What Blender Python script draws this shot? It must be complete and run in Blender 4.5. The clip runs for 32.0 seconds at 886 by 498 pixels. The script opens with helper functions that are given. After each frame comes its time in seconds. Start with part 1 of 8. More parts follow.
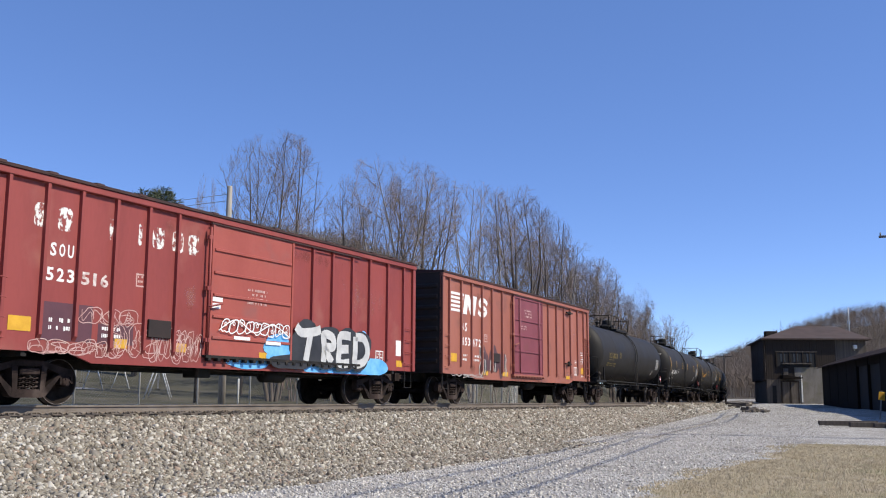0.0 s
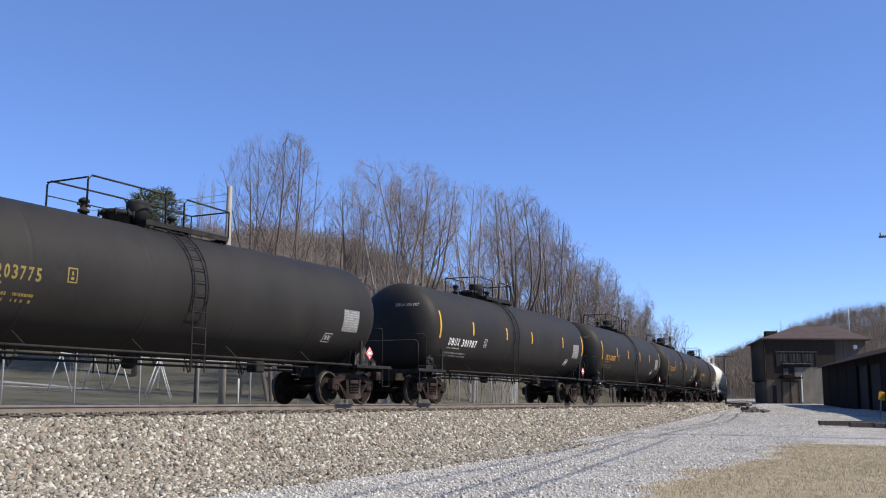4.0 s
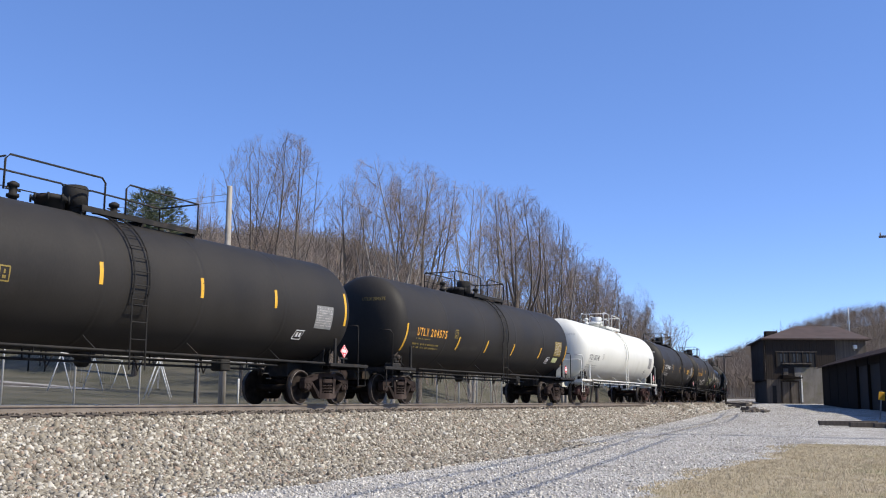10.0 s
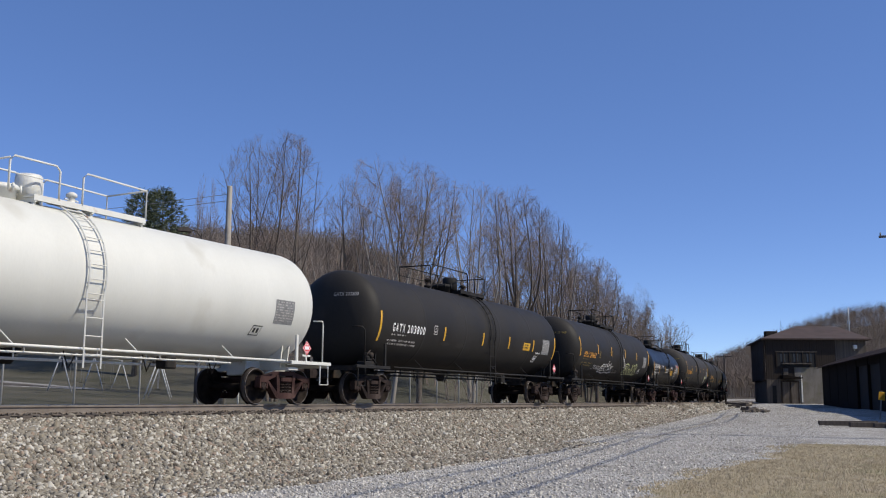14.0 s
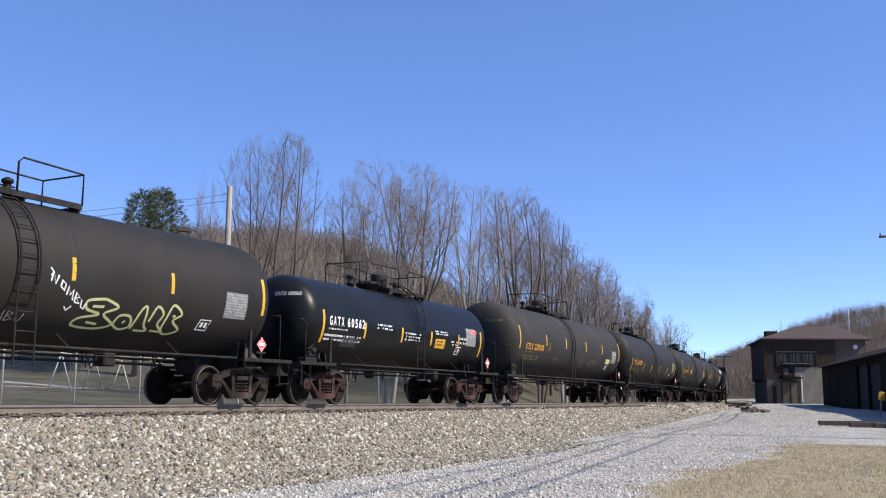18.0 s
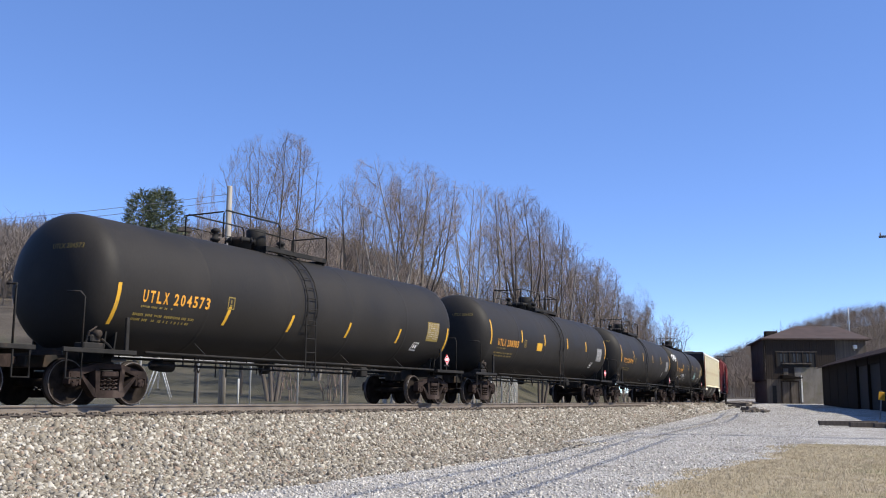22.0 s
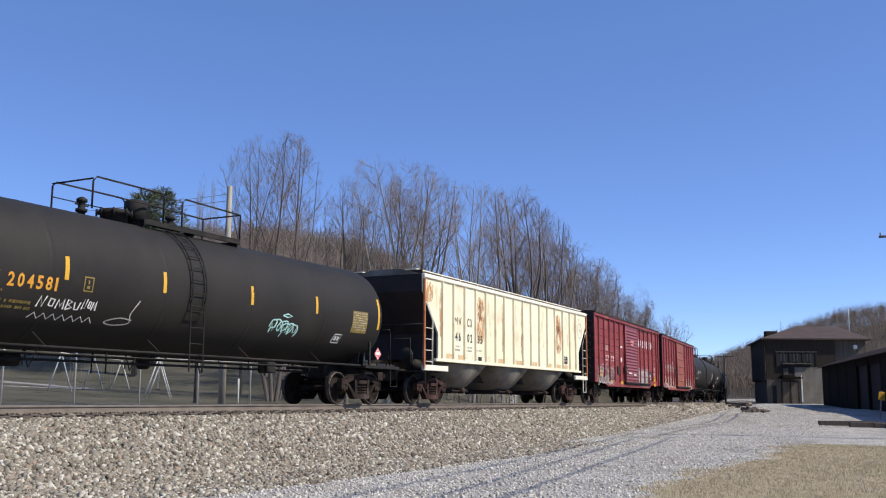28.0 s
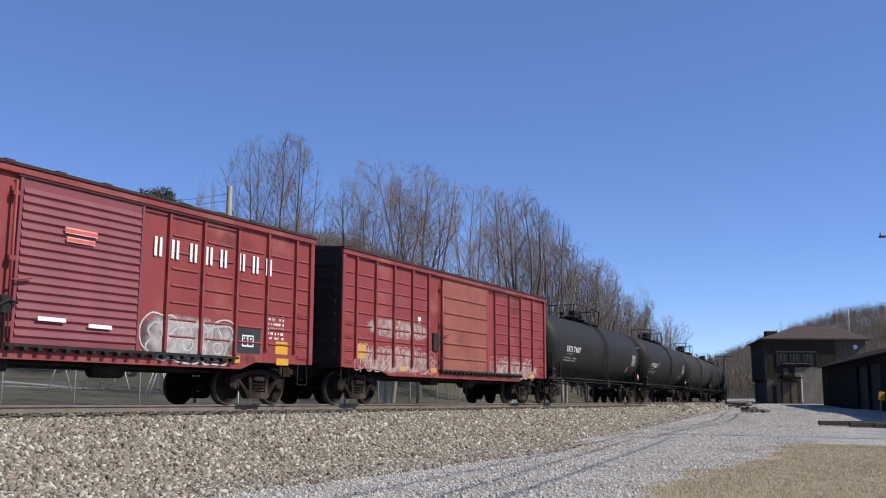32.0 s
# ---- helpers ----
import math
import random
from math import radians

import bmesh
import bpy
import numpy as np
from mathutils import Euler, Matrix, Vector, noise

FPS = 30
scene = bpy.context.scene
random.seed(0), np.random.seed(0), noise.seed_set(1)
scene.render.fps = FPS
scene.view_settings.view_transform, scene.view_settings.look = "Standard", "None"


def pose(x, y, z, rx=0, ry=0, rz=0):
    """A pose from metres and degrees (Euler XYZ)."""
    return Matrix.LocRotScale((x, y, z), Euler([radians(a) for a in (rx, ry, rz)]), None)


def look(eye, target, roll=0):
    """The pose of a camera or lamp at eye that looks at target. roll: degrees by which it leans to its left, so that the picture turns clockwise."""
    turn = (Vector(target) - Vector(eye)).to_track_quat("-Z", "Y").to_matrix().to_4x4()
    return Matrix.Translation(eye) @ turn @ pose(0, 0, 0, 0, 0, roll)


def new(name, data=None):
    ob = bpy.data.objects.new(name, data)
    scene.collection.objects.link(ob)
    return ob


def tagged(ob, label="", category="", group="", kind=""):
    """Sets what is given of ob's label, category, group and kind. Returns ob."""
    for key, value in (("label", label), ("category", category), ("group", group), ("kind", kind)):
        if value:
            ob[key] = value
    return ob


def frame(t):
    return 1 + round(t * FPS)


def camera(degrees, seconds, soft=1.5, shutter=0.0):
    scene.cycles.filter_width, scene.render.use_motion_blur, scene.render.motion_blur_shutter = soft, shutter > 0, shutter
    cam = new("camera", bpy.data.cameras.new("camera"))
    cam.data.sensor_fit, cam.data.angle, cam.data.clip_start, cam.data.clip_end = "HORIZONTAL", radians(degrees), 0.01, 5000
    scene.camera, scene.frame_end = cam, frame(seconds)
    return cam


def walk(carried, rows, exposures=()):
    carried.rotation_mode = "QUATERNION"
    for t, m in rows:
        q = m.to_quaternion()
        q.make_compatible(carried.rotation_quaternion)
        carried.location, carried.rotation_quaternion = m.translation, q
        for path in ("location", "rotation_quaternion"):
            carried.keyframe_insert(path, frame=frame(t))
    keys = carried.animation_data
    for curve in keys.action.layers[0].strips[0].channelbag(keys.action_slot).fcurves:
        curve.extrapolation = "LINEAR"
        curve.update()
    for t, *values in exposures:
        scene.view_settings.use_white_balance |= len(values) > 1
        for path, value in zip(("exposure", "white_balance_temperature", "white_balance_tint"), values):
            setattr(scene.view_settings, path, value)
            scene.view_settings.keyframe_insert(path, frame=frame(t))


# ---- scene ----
cam = camera(49.008, 32.0, soft=1.1)
EYE = (0.0, 0.0, 0.154)
AIM = look(EYE, (0.0, math.cos(radians(8.78)), 0.154 + math.sin(radians(8.78))), 0.264)
walk(cam, [(0.0, AIM), (32.0, AIM)], exposures=[(0.0, 0.12), (3.0, 0.2), (6.0, 0.33), (11.0, 0.31), (12.0, 0.07), (13.0, -0.17), (14.0, -0.22), (15.0, 0.15), (17.0, 0.36), (25.0, 0.36), (27.0, 0.25), (28.0, 0.1), (29.0, -0.2), (30.0, -0.35), (31.0, -0.15), (32.0, -0.05)])

# ---- world and sun ----
SUN_ELEV, SUN_AZ = 45.0, -17.0   # degrees; azimuth from +x towards +y
world = bpy.data.worlds.new("world")
scene.world = world
world.use_nodes = True
wn = world.node_tree
sky = wn.nodes.new("ShaderNodeTexSky")
sky.sky_type = "NISHITA"
sky.sun_disc = False
sky.sun_elevation = radians(SUN_ELEV)
sky.sun_rotation = radians(90.0 - SUN_AZ)
sky.altitude = 300.0
sky.air_density, sky.dust_density, sky.ozone_density = 0.56, 0.0, 2.5
tint = wn.nodes.new("ShaderNodeHueSaturation")
tint.inputs["Hue"].default_value, tint.inputs["Saturation"].default_value, tint.inputs["Value"].default_value = 0.512, 1.11, 2.02
wn.links.new(sky.outputs["Color"], tint.inputs["Color"])
haze = wn.nodes.new("ShaderNodeMix")
haze.data_type = "RGBA"
haze.inputs[0].default_value, haze.inputs[7].default_value = 0.36, (1.16, 2.45, 5.5, 1)
wn.links.new(tint.outputs["Color"], haze.inputs[6])
wn.links.new(haze.outputs[2], wn.nodes["Background"].inputs["Color"])
wn.nodes["Background"].inputs["Strength"].default_value = 0.106
sun = new("sun", bpy.data.lights.new("sun", "SUN"))
sun.data.energy, sun.data.angle, sun.data.color = 5.0, radians(0.53), (1.0, 0.93, 0.80)
SUN_DIR = Vector((math.cos(radians(SUN_AZ)) * math.cos(radians(SUN_ELEV)), math.sin(radians(SUN_AZ)) * math.cos(radians(SUN_ELEV)), math.sin(radians(SUN_ELEV))))
sun.matrix_world = look(SUN_DIR * 200.0, (0, 0, 0))

# ---- the line of the track ----
STEP = 1.0
PS = np.arange(-340.0, 560.0, STEP)
KAPPA = np.interp(PS, [15, 45, 75, 110, 150], [0.0, 0.00354, 0.00079, 0.00202, 0.002])
PHI = 1.08211 + np.concatenate([[0], np.cumsum((KAPPA[1:] + KAPPA[:-1]) / 2) * STEP])
_mx, _my = np.cos((PHI[1:] + PHI[:-1]) / 2) * STEP, np.sin((PHI[1:] + PHI[:-1]) / 2) * STEP
PX, PY = np.concatenate([[0], np.cumsum(_mx)]), np.concatenate([[0], np.cumsum(_my)])
_i0 = int(np.argmin(abs(PS)))
PX, PY = PX - PX[_i0] - 16.641 * math.sin(1.08211), PY - PY[_i0] + 16.641 * math.cos(1.08211)


def track(s, n=0.0):
    """Place and heading on the line at arc length s, n metres towards the camera's side."""
    x, y, a = np.interp(s, PS, PX), np.interp(s, PS, PY), np.interp(s, PS, PHI)
    return x + n * np.sin(a), y - n * np.cos(a), a


def gone(t):
    """How far the train has rolled from its place at 16 s."""
    return 9.6 * (t - 16.0) + 0.00985 * (t - 16.0) ** 2


# ---- materials ----
def mat(name, c1, c2, scale=3.0, rough=0.7, metal=0.0, bump=0.0, fine=40.0, c3=None, amount3=0.35, scale3=0.6, stretch=(1, 1, 1), island=0.0, rough2=None, spec=0.5):
    """Two colours mixed by noise at two scales, a third as stains, relief from the fine noise."""
    m = bpy.data.materials.new(name)
    m.use_nodes = True
    nt = m.node_tree
    b = nt.nodes["Principled BSDF"]
    tc = nt.nodes.new("ShaderNodeTexCoord")
    mp = nt.nodes.new("ShaderNodeMapping")
    mp.inputs["Scale"].default_value = stretch
    nt.links.new(tc.outputs["Object"], mp.inputs["Vector"])
    n1, n2 = nt.nodes.new("ShaderNodeTexNoise"), nt.nodes.new("ShaderNodeTexNoise")
    n1.inputs["Scale"].default_value, n1.inputs["Detail"].default_value = scale, 6
    n2.inputs["Scale"].default_value, n2.inputs["Detail"].default_value = fine, 3
    for n in (n1, n2):
        nt.links.new(mp.outputs["Vector"], n.inputs["Vector"])
    add = nt.nodes.new("ShaderNodeMath")
    add.operation = "MULTIPLY_ADD"
    add.inputs[1].default_value, add.inputs[2].default_value = 0.35, -0.17
    nt.links.new(n2.outputs["Fac"], add.inputs[0])
    sm = nt.nodes.new("ShaderNodeMath")
    sm.operation = "ADD"
    nt.links.new(n1.outputs["Fac"], sm.inputs[0])
    nt.links.new(add.outputs[0], sm.inputs[1])
    rp = nt.nodes.new("ShaderNodeMapRange")
    rp.inputs["From Min"].default_value, rp.inputs["From Max"].default_value = 0.32, 0.68
    nt.links.new(sm.outputs[0], rp.inputs["Value"])
    mx = nt.nodes.new("ShaderNodeMix")
    mx.data_type = "RGBA"
    mx.inputs[6].default_value, mx.inputs[7].default_value = (*c1, 1), (*c2, 1)
    nt.links.new(rp.outputs["Result"], mx.inputs[0])
    col = mx.outputs[2]
    if c3:
        n3 = nt.nodes.new("ShaderNodeTexNoise")
        n3.inputs["Scale"].default_value, n3.inputs["Detail"].default_value = scale3, 8
        nt.links.new(tc.outputs["Object"], n3.inputs["Vector"])
        r3 = nt.nodes.new("ShaderNodeMapRange")
        r3.inputs["From Min"].default_value, r3.inputs["From Max"].default_value = 0.68 - amount3 * 0.5, 0.78 - amount3 * 0.35
        nt.links.new(n3.outputs["Fac"], r3.inputs["Value"])
        m3 = nt.nodes.new("ShaderNodeMix")
        m3.data_type = "RGBA"
        m3.inputs[7].default_value = (*c3, 1)
        nt.links.new(r3.outputs["Result"], m3.inputs[0])
        nt.links.new(col, m3.inputs[6])
        col = m3.outputs[2]
    if island:
        ge = nt.nodes.new("ShaderNodeNewGeometry")
        hs = nt.nodes.new("ShaderNodeHueSaturation")
        ri = nt.nodes.new("ShaderNodeMapRange")
        ri.inputs["To Min"].default_value, ri.inputs["To Max"].default_value = 1.0 - island, 1.0 + island
        nt.links.new(ge.outputs["Random Per Island"], ri.inputs["Value"])
        nt.links.new(ri.outputs["Result"], hs.inputs["Value"])
        nt.links.new(col, hs.inputs["Color"])
        col = hs.outputs["Color"]
    nt.links.new(col, b.inputs["Base Color"])
    b.inputs["Roughness"].default_value, b.inputs["Metallic"].default_value = rough, metal
    b.inputs["Specular IOR Level"].default_value = spec
    if rough2 is not None:
        rr = nt.nodes.new("ShaderNodeMapRange")
        rr.inputs["From Min"].default_value, rr.inputs["From Max"].default_value = 0.3, 0.7
        rr.inputs["To Min"].default_value, rr.inputs["To Max"].default_value = rough, rough2
        nt.links.new(n1.outputs["Fac"], rr.inputs["Value"])
        nt.links.new(rr.outputs["Result"], b.inputs["Roughness"])
    if bump:
        bp = nt.nodes.new("ShaderNodeBump")
        bp.inputs["Strength"].default_value, bp.inputs["Distance"].default_value = 0.6, bump
        nt.links.new(sm.outputs[0], bp.inputs["Height"])
        nt.links.new(bp.outputs["Normal"], b.inputs["Normal"])
    return m


BLACK_TANK = mat("black_tank_paint", (0.017, 0.015, 0.013), (0.027, 0.024, 0.021), 0.8, 0.55, fine=25, bump=0.0015, c3=(0.036, 0.031, 0.027), amount3=0.2, scale3=0.45, stretch=(1, 1, 0.35), rough2=0.7, spec=0.22)
DULL_TANK = mat("dusty_tank_paint", (0.025, 0.022, 0.019), (0.038, 0.034, 0.030), 0.8, 0.6, fine=25, bump=0.0015, c3=(0.058, 0.050, 0.043), amount3=0.25, scale3=0.5, stretch=(1, 1, 0.35), rough2=0.75, spec=0.22)
GLOSS_TANK = mat("glossy_tank_paint", (0.007, 0.007, 0.007), (0.011, 0.011, 0.011), 0.7, 0.33, fine=20, rough2=0.42, spec=0.2)
WHITE_TANK = mat("white_tank_paint", (0.58, 0.572, 0.515), (0.64, 0.63, 0.57), 0.8, 0.5, fine=25, bump=0.001, c3=(0.48, 0.455, 0.385), amount3=0.2, scale3=0.5, stretch=(1, 1, 0.3))
WHITE_STEEL = mat("white_painted_steel", (0.60, 0.59, 0.54), (0.67, 0.66, 0.60), 3, 0.5, fine=40, c3=(0.35, 0.24, 0.16), amount3=0.12, scale3=3)
BLACK_STEEL = mat("black_painted_steel", (0.012, 0.011, 0.010), (0.024, 0.022, 0.020), 4, 0.75, fine=50, c3=(0.05, 0.034, 0.024), amount3=0.2, scale3=2.0, spec=0.25)
TRUCK_IRON = mat("cast_truck_iron", (0.014, 0.010, 0.009), (0.042, 0.029, 0.025), 3, 0.9, fine=30, bump=0.006, c3=(0.075, 0.056, 0.048), amount3=0.25, scale3=2.5, spec=0.15)
RUSTY_IRON = mat("rusty_truck_iron", (0.026, 0.014, 0.013), (0.065, 0.034, 0.030), 3, 0.9, fine=30, bump=0.006, c3=(0.085, 0.05, 0.043), amount3=0.25, scale3=2.5, spec=0.15)
WHEEL_STEEL = mat("wheel_steel", (0.010, 0.008, 0.007), (0.030, 0.023, 0.019), 4, 0.9, fine=30, bump=0.002, spec=0.08)
WHEEL_RIM = mat("wheel_rim_steel", (0.06, 0.05, 0.045), (0.13, 0.11, 0.10), 6, 0.5, 0.0, fine=30)
RAIL_STEEL = mat("rail_steel", (0.135, 0.108, 0.085), (0.20, 0.166, 0.134), 2.0, 0.7, 0.0, fine=30, bump=0.001)
RAIL_TOP = mat("polished_rail_head", (0.42, 0.42, 0.42), (0.55, 0.54, 0.53), 8, 0.3, 0.9)
RED_A = mat("red_boxcar_paint", (0.215, 0.036, 0.031), (0.27, 0.049, 0.041), 1.2, 0.62, fine=14, bump=0.003, c3=(0.29, 0.090, 0.068), amount3=0.25, scale3=0.7, stretch=(1, 1, 0.3))
RED_DOOR = mat("faded_red_door_paint", (0.30, 0.062, 0.045), (0.35, 0.080, 0.058), 1.0, 0.6, fine=14, bump=0.003, c3=(0.25, 0.085, 0.07), amount3=0.2, scale3=0.9)
BROWN_NS = mat("brown_boxcar_paint", (0.285, 0.094, 0.064), (0.34, 0.118, 0.080), 1.2, 0.62, fine=14, bump=0.003, c3=(0.20, 0.080, 0.06), amount3=0.22, scale3=0.7, stretch=(1, 1, 0.3))
PURPLE_DOOR = mat("maroon_door_paint", (0.185, 0.042, 0.054), (0.225, 0.055, 0.068), 1.2, 0.6, fine=14, bump=0.002, c3=(0.18, 0.05, 0.05), amount3=0.2, scale3=0.9)
RED_B = mat("dark_red_boxcar_paint", (0.205, 0.030, 0.031), (0.26, 0.042, 0.041), 1.2, 0.62, fine=14, bump=0.003, c3=(0.30, 0.085, 0.07), amount3=0.24, scale3=0.8, stretch=(1, 1, 0.3))
RUST_DOOR = mat("rust_orange_door_paint", (0.25, 0.068, 0.048), (0.30, 0.095, 0.065), 1.2, 0.65, fine=14, bump=0.003, c3=(0.19, 0.05, 0.04), amount3=0.25, scale3=0.9)
DARK_ROOF = mat("dark_roof_steel", (0.030, 0.013, 0.012), (0.055, 0.022, 0.019), 2, 0.85, fine=20)
# Shade of the car ends is put into this colour; route boards share it.
CAR_END = mat("shaded_dark_end_paint", (0.014, 0.009, 0.008), (0.028, 0.016, 0.014), 2, 0.8, fine=20)
CREAM = mat("cream_hopper_paint", (0.76, 0.69, 0.48), (0.83, 0.77, 0.57), 0.9, 0.6, fine=12, bump=0.002, c3=(0.66, 0.53, 0.34), amount3=0.2, scale3=0.8, stretch=(1, 1, 0.25))
CREAM_WHITE = mat("white_hopper_trim", (0.70, 0.66, 0.54), (0.78, 0.74, 0.62), 2, 0.6, fine=20, c3=(0.50, 0.33, 0.20), amount3=0.12, scale3=1.5)
HOPPER_BAY = mat("grey_hopper_bay", (0.12, 0.108, 0.09), (0.21, 0.193, 0.165), 1.5, 0.8, fine=12, c3=(0.10, 0.08, 0.06), amount3=0.35, scale3=1.0)
RUST_STAIN = mat("rust_stain", (0.30, 0.095, 0.035), (0.42, 0.17, 0.07), 5, 0.9, fine=30)
RUST_PALE = mat("pale_rust_stain", (0.55, 0.36, 0.20), (0.62, 0.46, 0.28), 5, 0.9, fine=30)
YELLOW = mat("yellow_reflector", (0.58, 0.31, 0.018), (0.68, 0.38, 0.03), 6, 0.45, fine=40, c3=(0.45, 0.28, 0.06), amount3=0.12, scale3=5)
ORANGE = mat("orange_yellow_lettering", (0.62, 0.27, 0.02), (0.72, 0.34, 0.035), 9, 0.55)
DIM_YELLOW = mat("faded_yellow_lettering", (0.17, 0.12, 0.025), (0.25, 0.18, 0.04), 9, 0.65)
WHITE_INK = mat("white_lettering", (0.72, 0.71, 0.69), (0.80, 0.79, 0.77), 9, 0.55)
DIM_WHITE = mat("faded_white_lettering", (0.36, 0.33, 0.31), (0.47, 0.44, 0.41), 9, 0.65)
PALE_RED_INK = mat("worn_white_on_red", (0.46, 0.26, 0.23), (0.62, 0.44, 0.40), 6, 0.65)
BLACK_INK = mat("black_lettering", (0.02, 0.02, 0.02), (0.035, 0.035, 0.035), 9, 0.6)
GREY_INK = mat("grey_lettering", (0.30, 0.30, 0.28), (0.38, 0.38, 0.35), 9, 0.6)
WORN_INK = mat("worn_white_lettering", (0.34, 0.18, 0.15), (0.78, 0.74, 0.70), 5, 0.6, fine=18)
DATA_GREY = mat("grey_data_panel", (0.15, 0.15, 0.146), (0.24, 0.24, 0.233), 9, 0.6)
DARK_PATCH = mat("dark_repaint_patch", (0.085, 0.030, 0.042), (0.11, 0.040, 0.052), 3, 0.6)
BLUE_SPRAY = mat("blue_spray_paint", (0.09, 0.36, 0.72), (0.20, 0.50, 0.80), 2.5, 0.5, fine=10)
SILVER_SPRAY = mat("silver_spray_paint", (0.45, 0.45, 0.44), (0.58, 0.58, 0.56), 3, 0.45, fine=10)
DARK_SPRAY = mat("black_spray_paint", (0.02, 0.02, 0.022), (0.04, 0.04, 0.042), 3, 0.5)
LIME_SPRAY = mat("pale_lime_spray_paint", (0.45, 0.47, 0.20), (0.55, 0.56, 0.28), 3, 0.5)
TEAL_SPRAY = mat("teal_spray_paint", (0.35, 0.66, 0.62), (0.50, 0.75, 0.70), 3, 0.5)
PLACARD_RED = mat("placard_red", (0.62, 0.035, 0.045), (0.70, 0.06, 0.07), 5, 0.5)
STICKER_RED = mat("red_sticker", (0.70, 0.08, 0.06), (0.78, 0.12, 0.09), 5, 0.5)
MAROON_SPRAY = mat("dark_maroon_spray_paint", (0.060, 0.028, 0.032), (0.12, 0.055, 0.058), 2.5, 0.6, fine=8)


def overlay(name, c1, c2, scale, cut, stretch=(1, 1, 1), soft=0.22, rough=0.85, gain=9.6):
    """Worn paint or rust that thins out towards the rim of its patch and breaks up with a grain."""
    m = mat(name, c1, c2, 4, rough, fine=25)
    nt = m.node_tree
    b, out = nt.nodes["Principled BSDF"], nt.nodes["Material Output"]
    tc, mp, nz = nt.nodes.new("ShaderNodeTexCoord"), nt.nodes.new("ShaderNodeMapping"), nt.nodes.new("ShaderNodeTexNoise")
    mp.inputs["Scale"].default_value = stretch
    nz.inputs["Scale"].default_value, nz.inputs["Detail"].default_value, nz.inputs["Roughness"].default_value = scale, 8, 0.65
    nt.links.new(tc.outputs["Object"], mp.inputs["Vector"])
    nt.links.new(mp.outputs["Vector"], nz.inputs["Vector"])
    sp = nt.nodes.new("ShaderNodeSeparateXYZ")
    nt.links.new(tc.outputs["Generated"], sp.inputs["Vector"])
    rim = []
    for axis in ("X", "Z"):
        inv, mul = nt.nodes.new("ShaderNodeMath"), nt.nodes.new("ShaderNodeMath")
        inv.operation, mul.operation = "SUBTRACT", "MULTIPLY"
        inv.inputs[0].default_value = 1.0
        nt.links.new(sp.outputs[axis], inv.inputs[1])
        nt.links.new(sp.outputs[axis], mul.inputs[0])
        nt.links.new(inv.outputs[0], mul.inputs[1])
        rim.append(mul)
    both, tot = nt.nodes.new("ShaderNodeMath"), nt.nodes.new("ShaderNodeMath")
    both.operation, tot.operation = "MULTIPLY", "MULTIPLY_ADD"
    nt.links.new(rim[0].outputs[0], both.inputs[0])
    nt.links.new(rim[1].outputs[0], both.inputs[1])
    gn, cap = nt.nodes.new("ShaderNodeMath"), nt.nodes.new("ShaderNodeMath")
    gn.operation, cap.operation = "MULTIPLY", "MINIMUM"
    gn.inputs[1].default_value, cap.inputs[1].default_value = gain, 0.6
    nt.links.new(both.outputs[0], gn.inputs[0])
    nt.links.new(gn.outputs[0], cap.inputs[0])
    nt.links.new(cap.outputs[0], tot.inputs[0])
    tot.inputs[1].default_value = 1.0
    nt.links.new(nz.outputs["Fac"], tot.inputs[2])
    mr = nt.nodes.new("ShaderNodeMapRange")
    mr.inputs["From Min"].default_value, mr.inputs["From Max"].default_value = cut, cut + soft
    nt.links.new(tot.outputs[0], mr.inputs["Value"])
    tr, mx = nt.nodes.new("ShaderNodeBsdfTransparent"), nt.nodes.new("ShaderNodeMixShader")
    nt.links.new(mr.outputs["Result"], mx.inputs[0])
    nt.links.new(tr.outputs[0], mx.inputs[1])
    nt.links.new(b.outputs[0], mx.inputs[2])
    nt.links.new(mx.outputs[0], out.inputs["Surface"])
    return m


RUST_RUN = overlay("rust_run", (0.34, 0.115, 0.032), (0.60, 0.29, 0.09), 3.2, 0.98, (2.0, 1, 0.8), 0.34, 0.85, 22.0)
RUST_WASH = overlay("thin_rust_wash", (0.54, 0.29, 0.10), (0.66, 0.43, 0.19), 2.2, 1.08, (2.2, 1, 0.6), 0.7, 0.85, 20.0)
RUST_DARK = overlay("dark_rust_run", (0.13, 0.035, 0.018), (0.26, 0.075, 0.03), 5.0, 1.0, (2.0, 1, 0.9), 0.25)
CHALK_WEAR = overlay("chalky_wear", (0.40, 0.20, 0.17), (0.50, 0.29, 0.25), 1.4, 1.02, (1, 1, 0.6), 0.7)
GRIME_WEAR = overlay("grime_on_paint", (0.060, 0.026, 0.020), (0.10, 0.045, 0.034), 1.6, 0.98, (1.6, 1, 0.5), 0.8)
SILVER_MIST = overlay("silver_spray_mist", (0.30, 0.26, 0.26), (0.46, 0.42, 0.41), 2.6, 0.70, (1, 1, 0.8), 0.42, 0.5, 20.0)
WHITE_WASH = overlay("pale_washed_paint", (0.42, 0.33, 0.31), (0.62, 0.54, 0.51), 3.4, 0.92, (1.6, 1, 0.7), 0.42, 0.7, 22.0)
WORN_WHITE = overlay("worn_white_paint", (0.68, 0.64, 0.60), (0.78, 0.75, 0.71), 9.0, 1.07, (1, 1, 0.7), 0.05, 0.6, 60.0)
TANK_DUST = overlay("dust_on_tank", (0.12, 0.11, 0.10), (0.20, 0.185, 0.17), 3.0, 0.85, (1, 1, 1), 0.8)


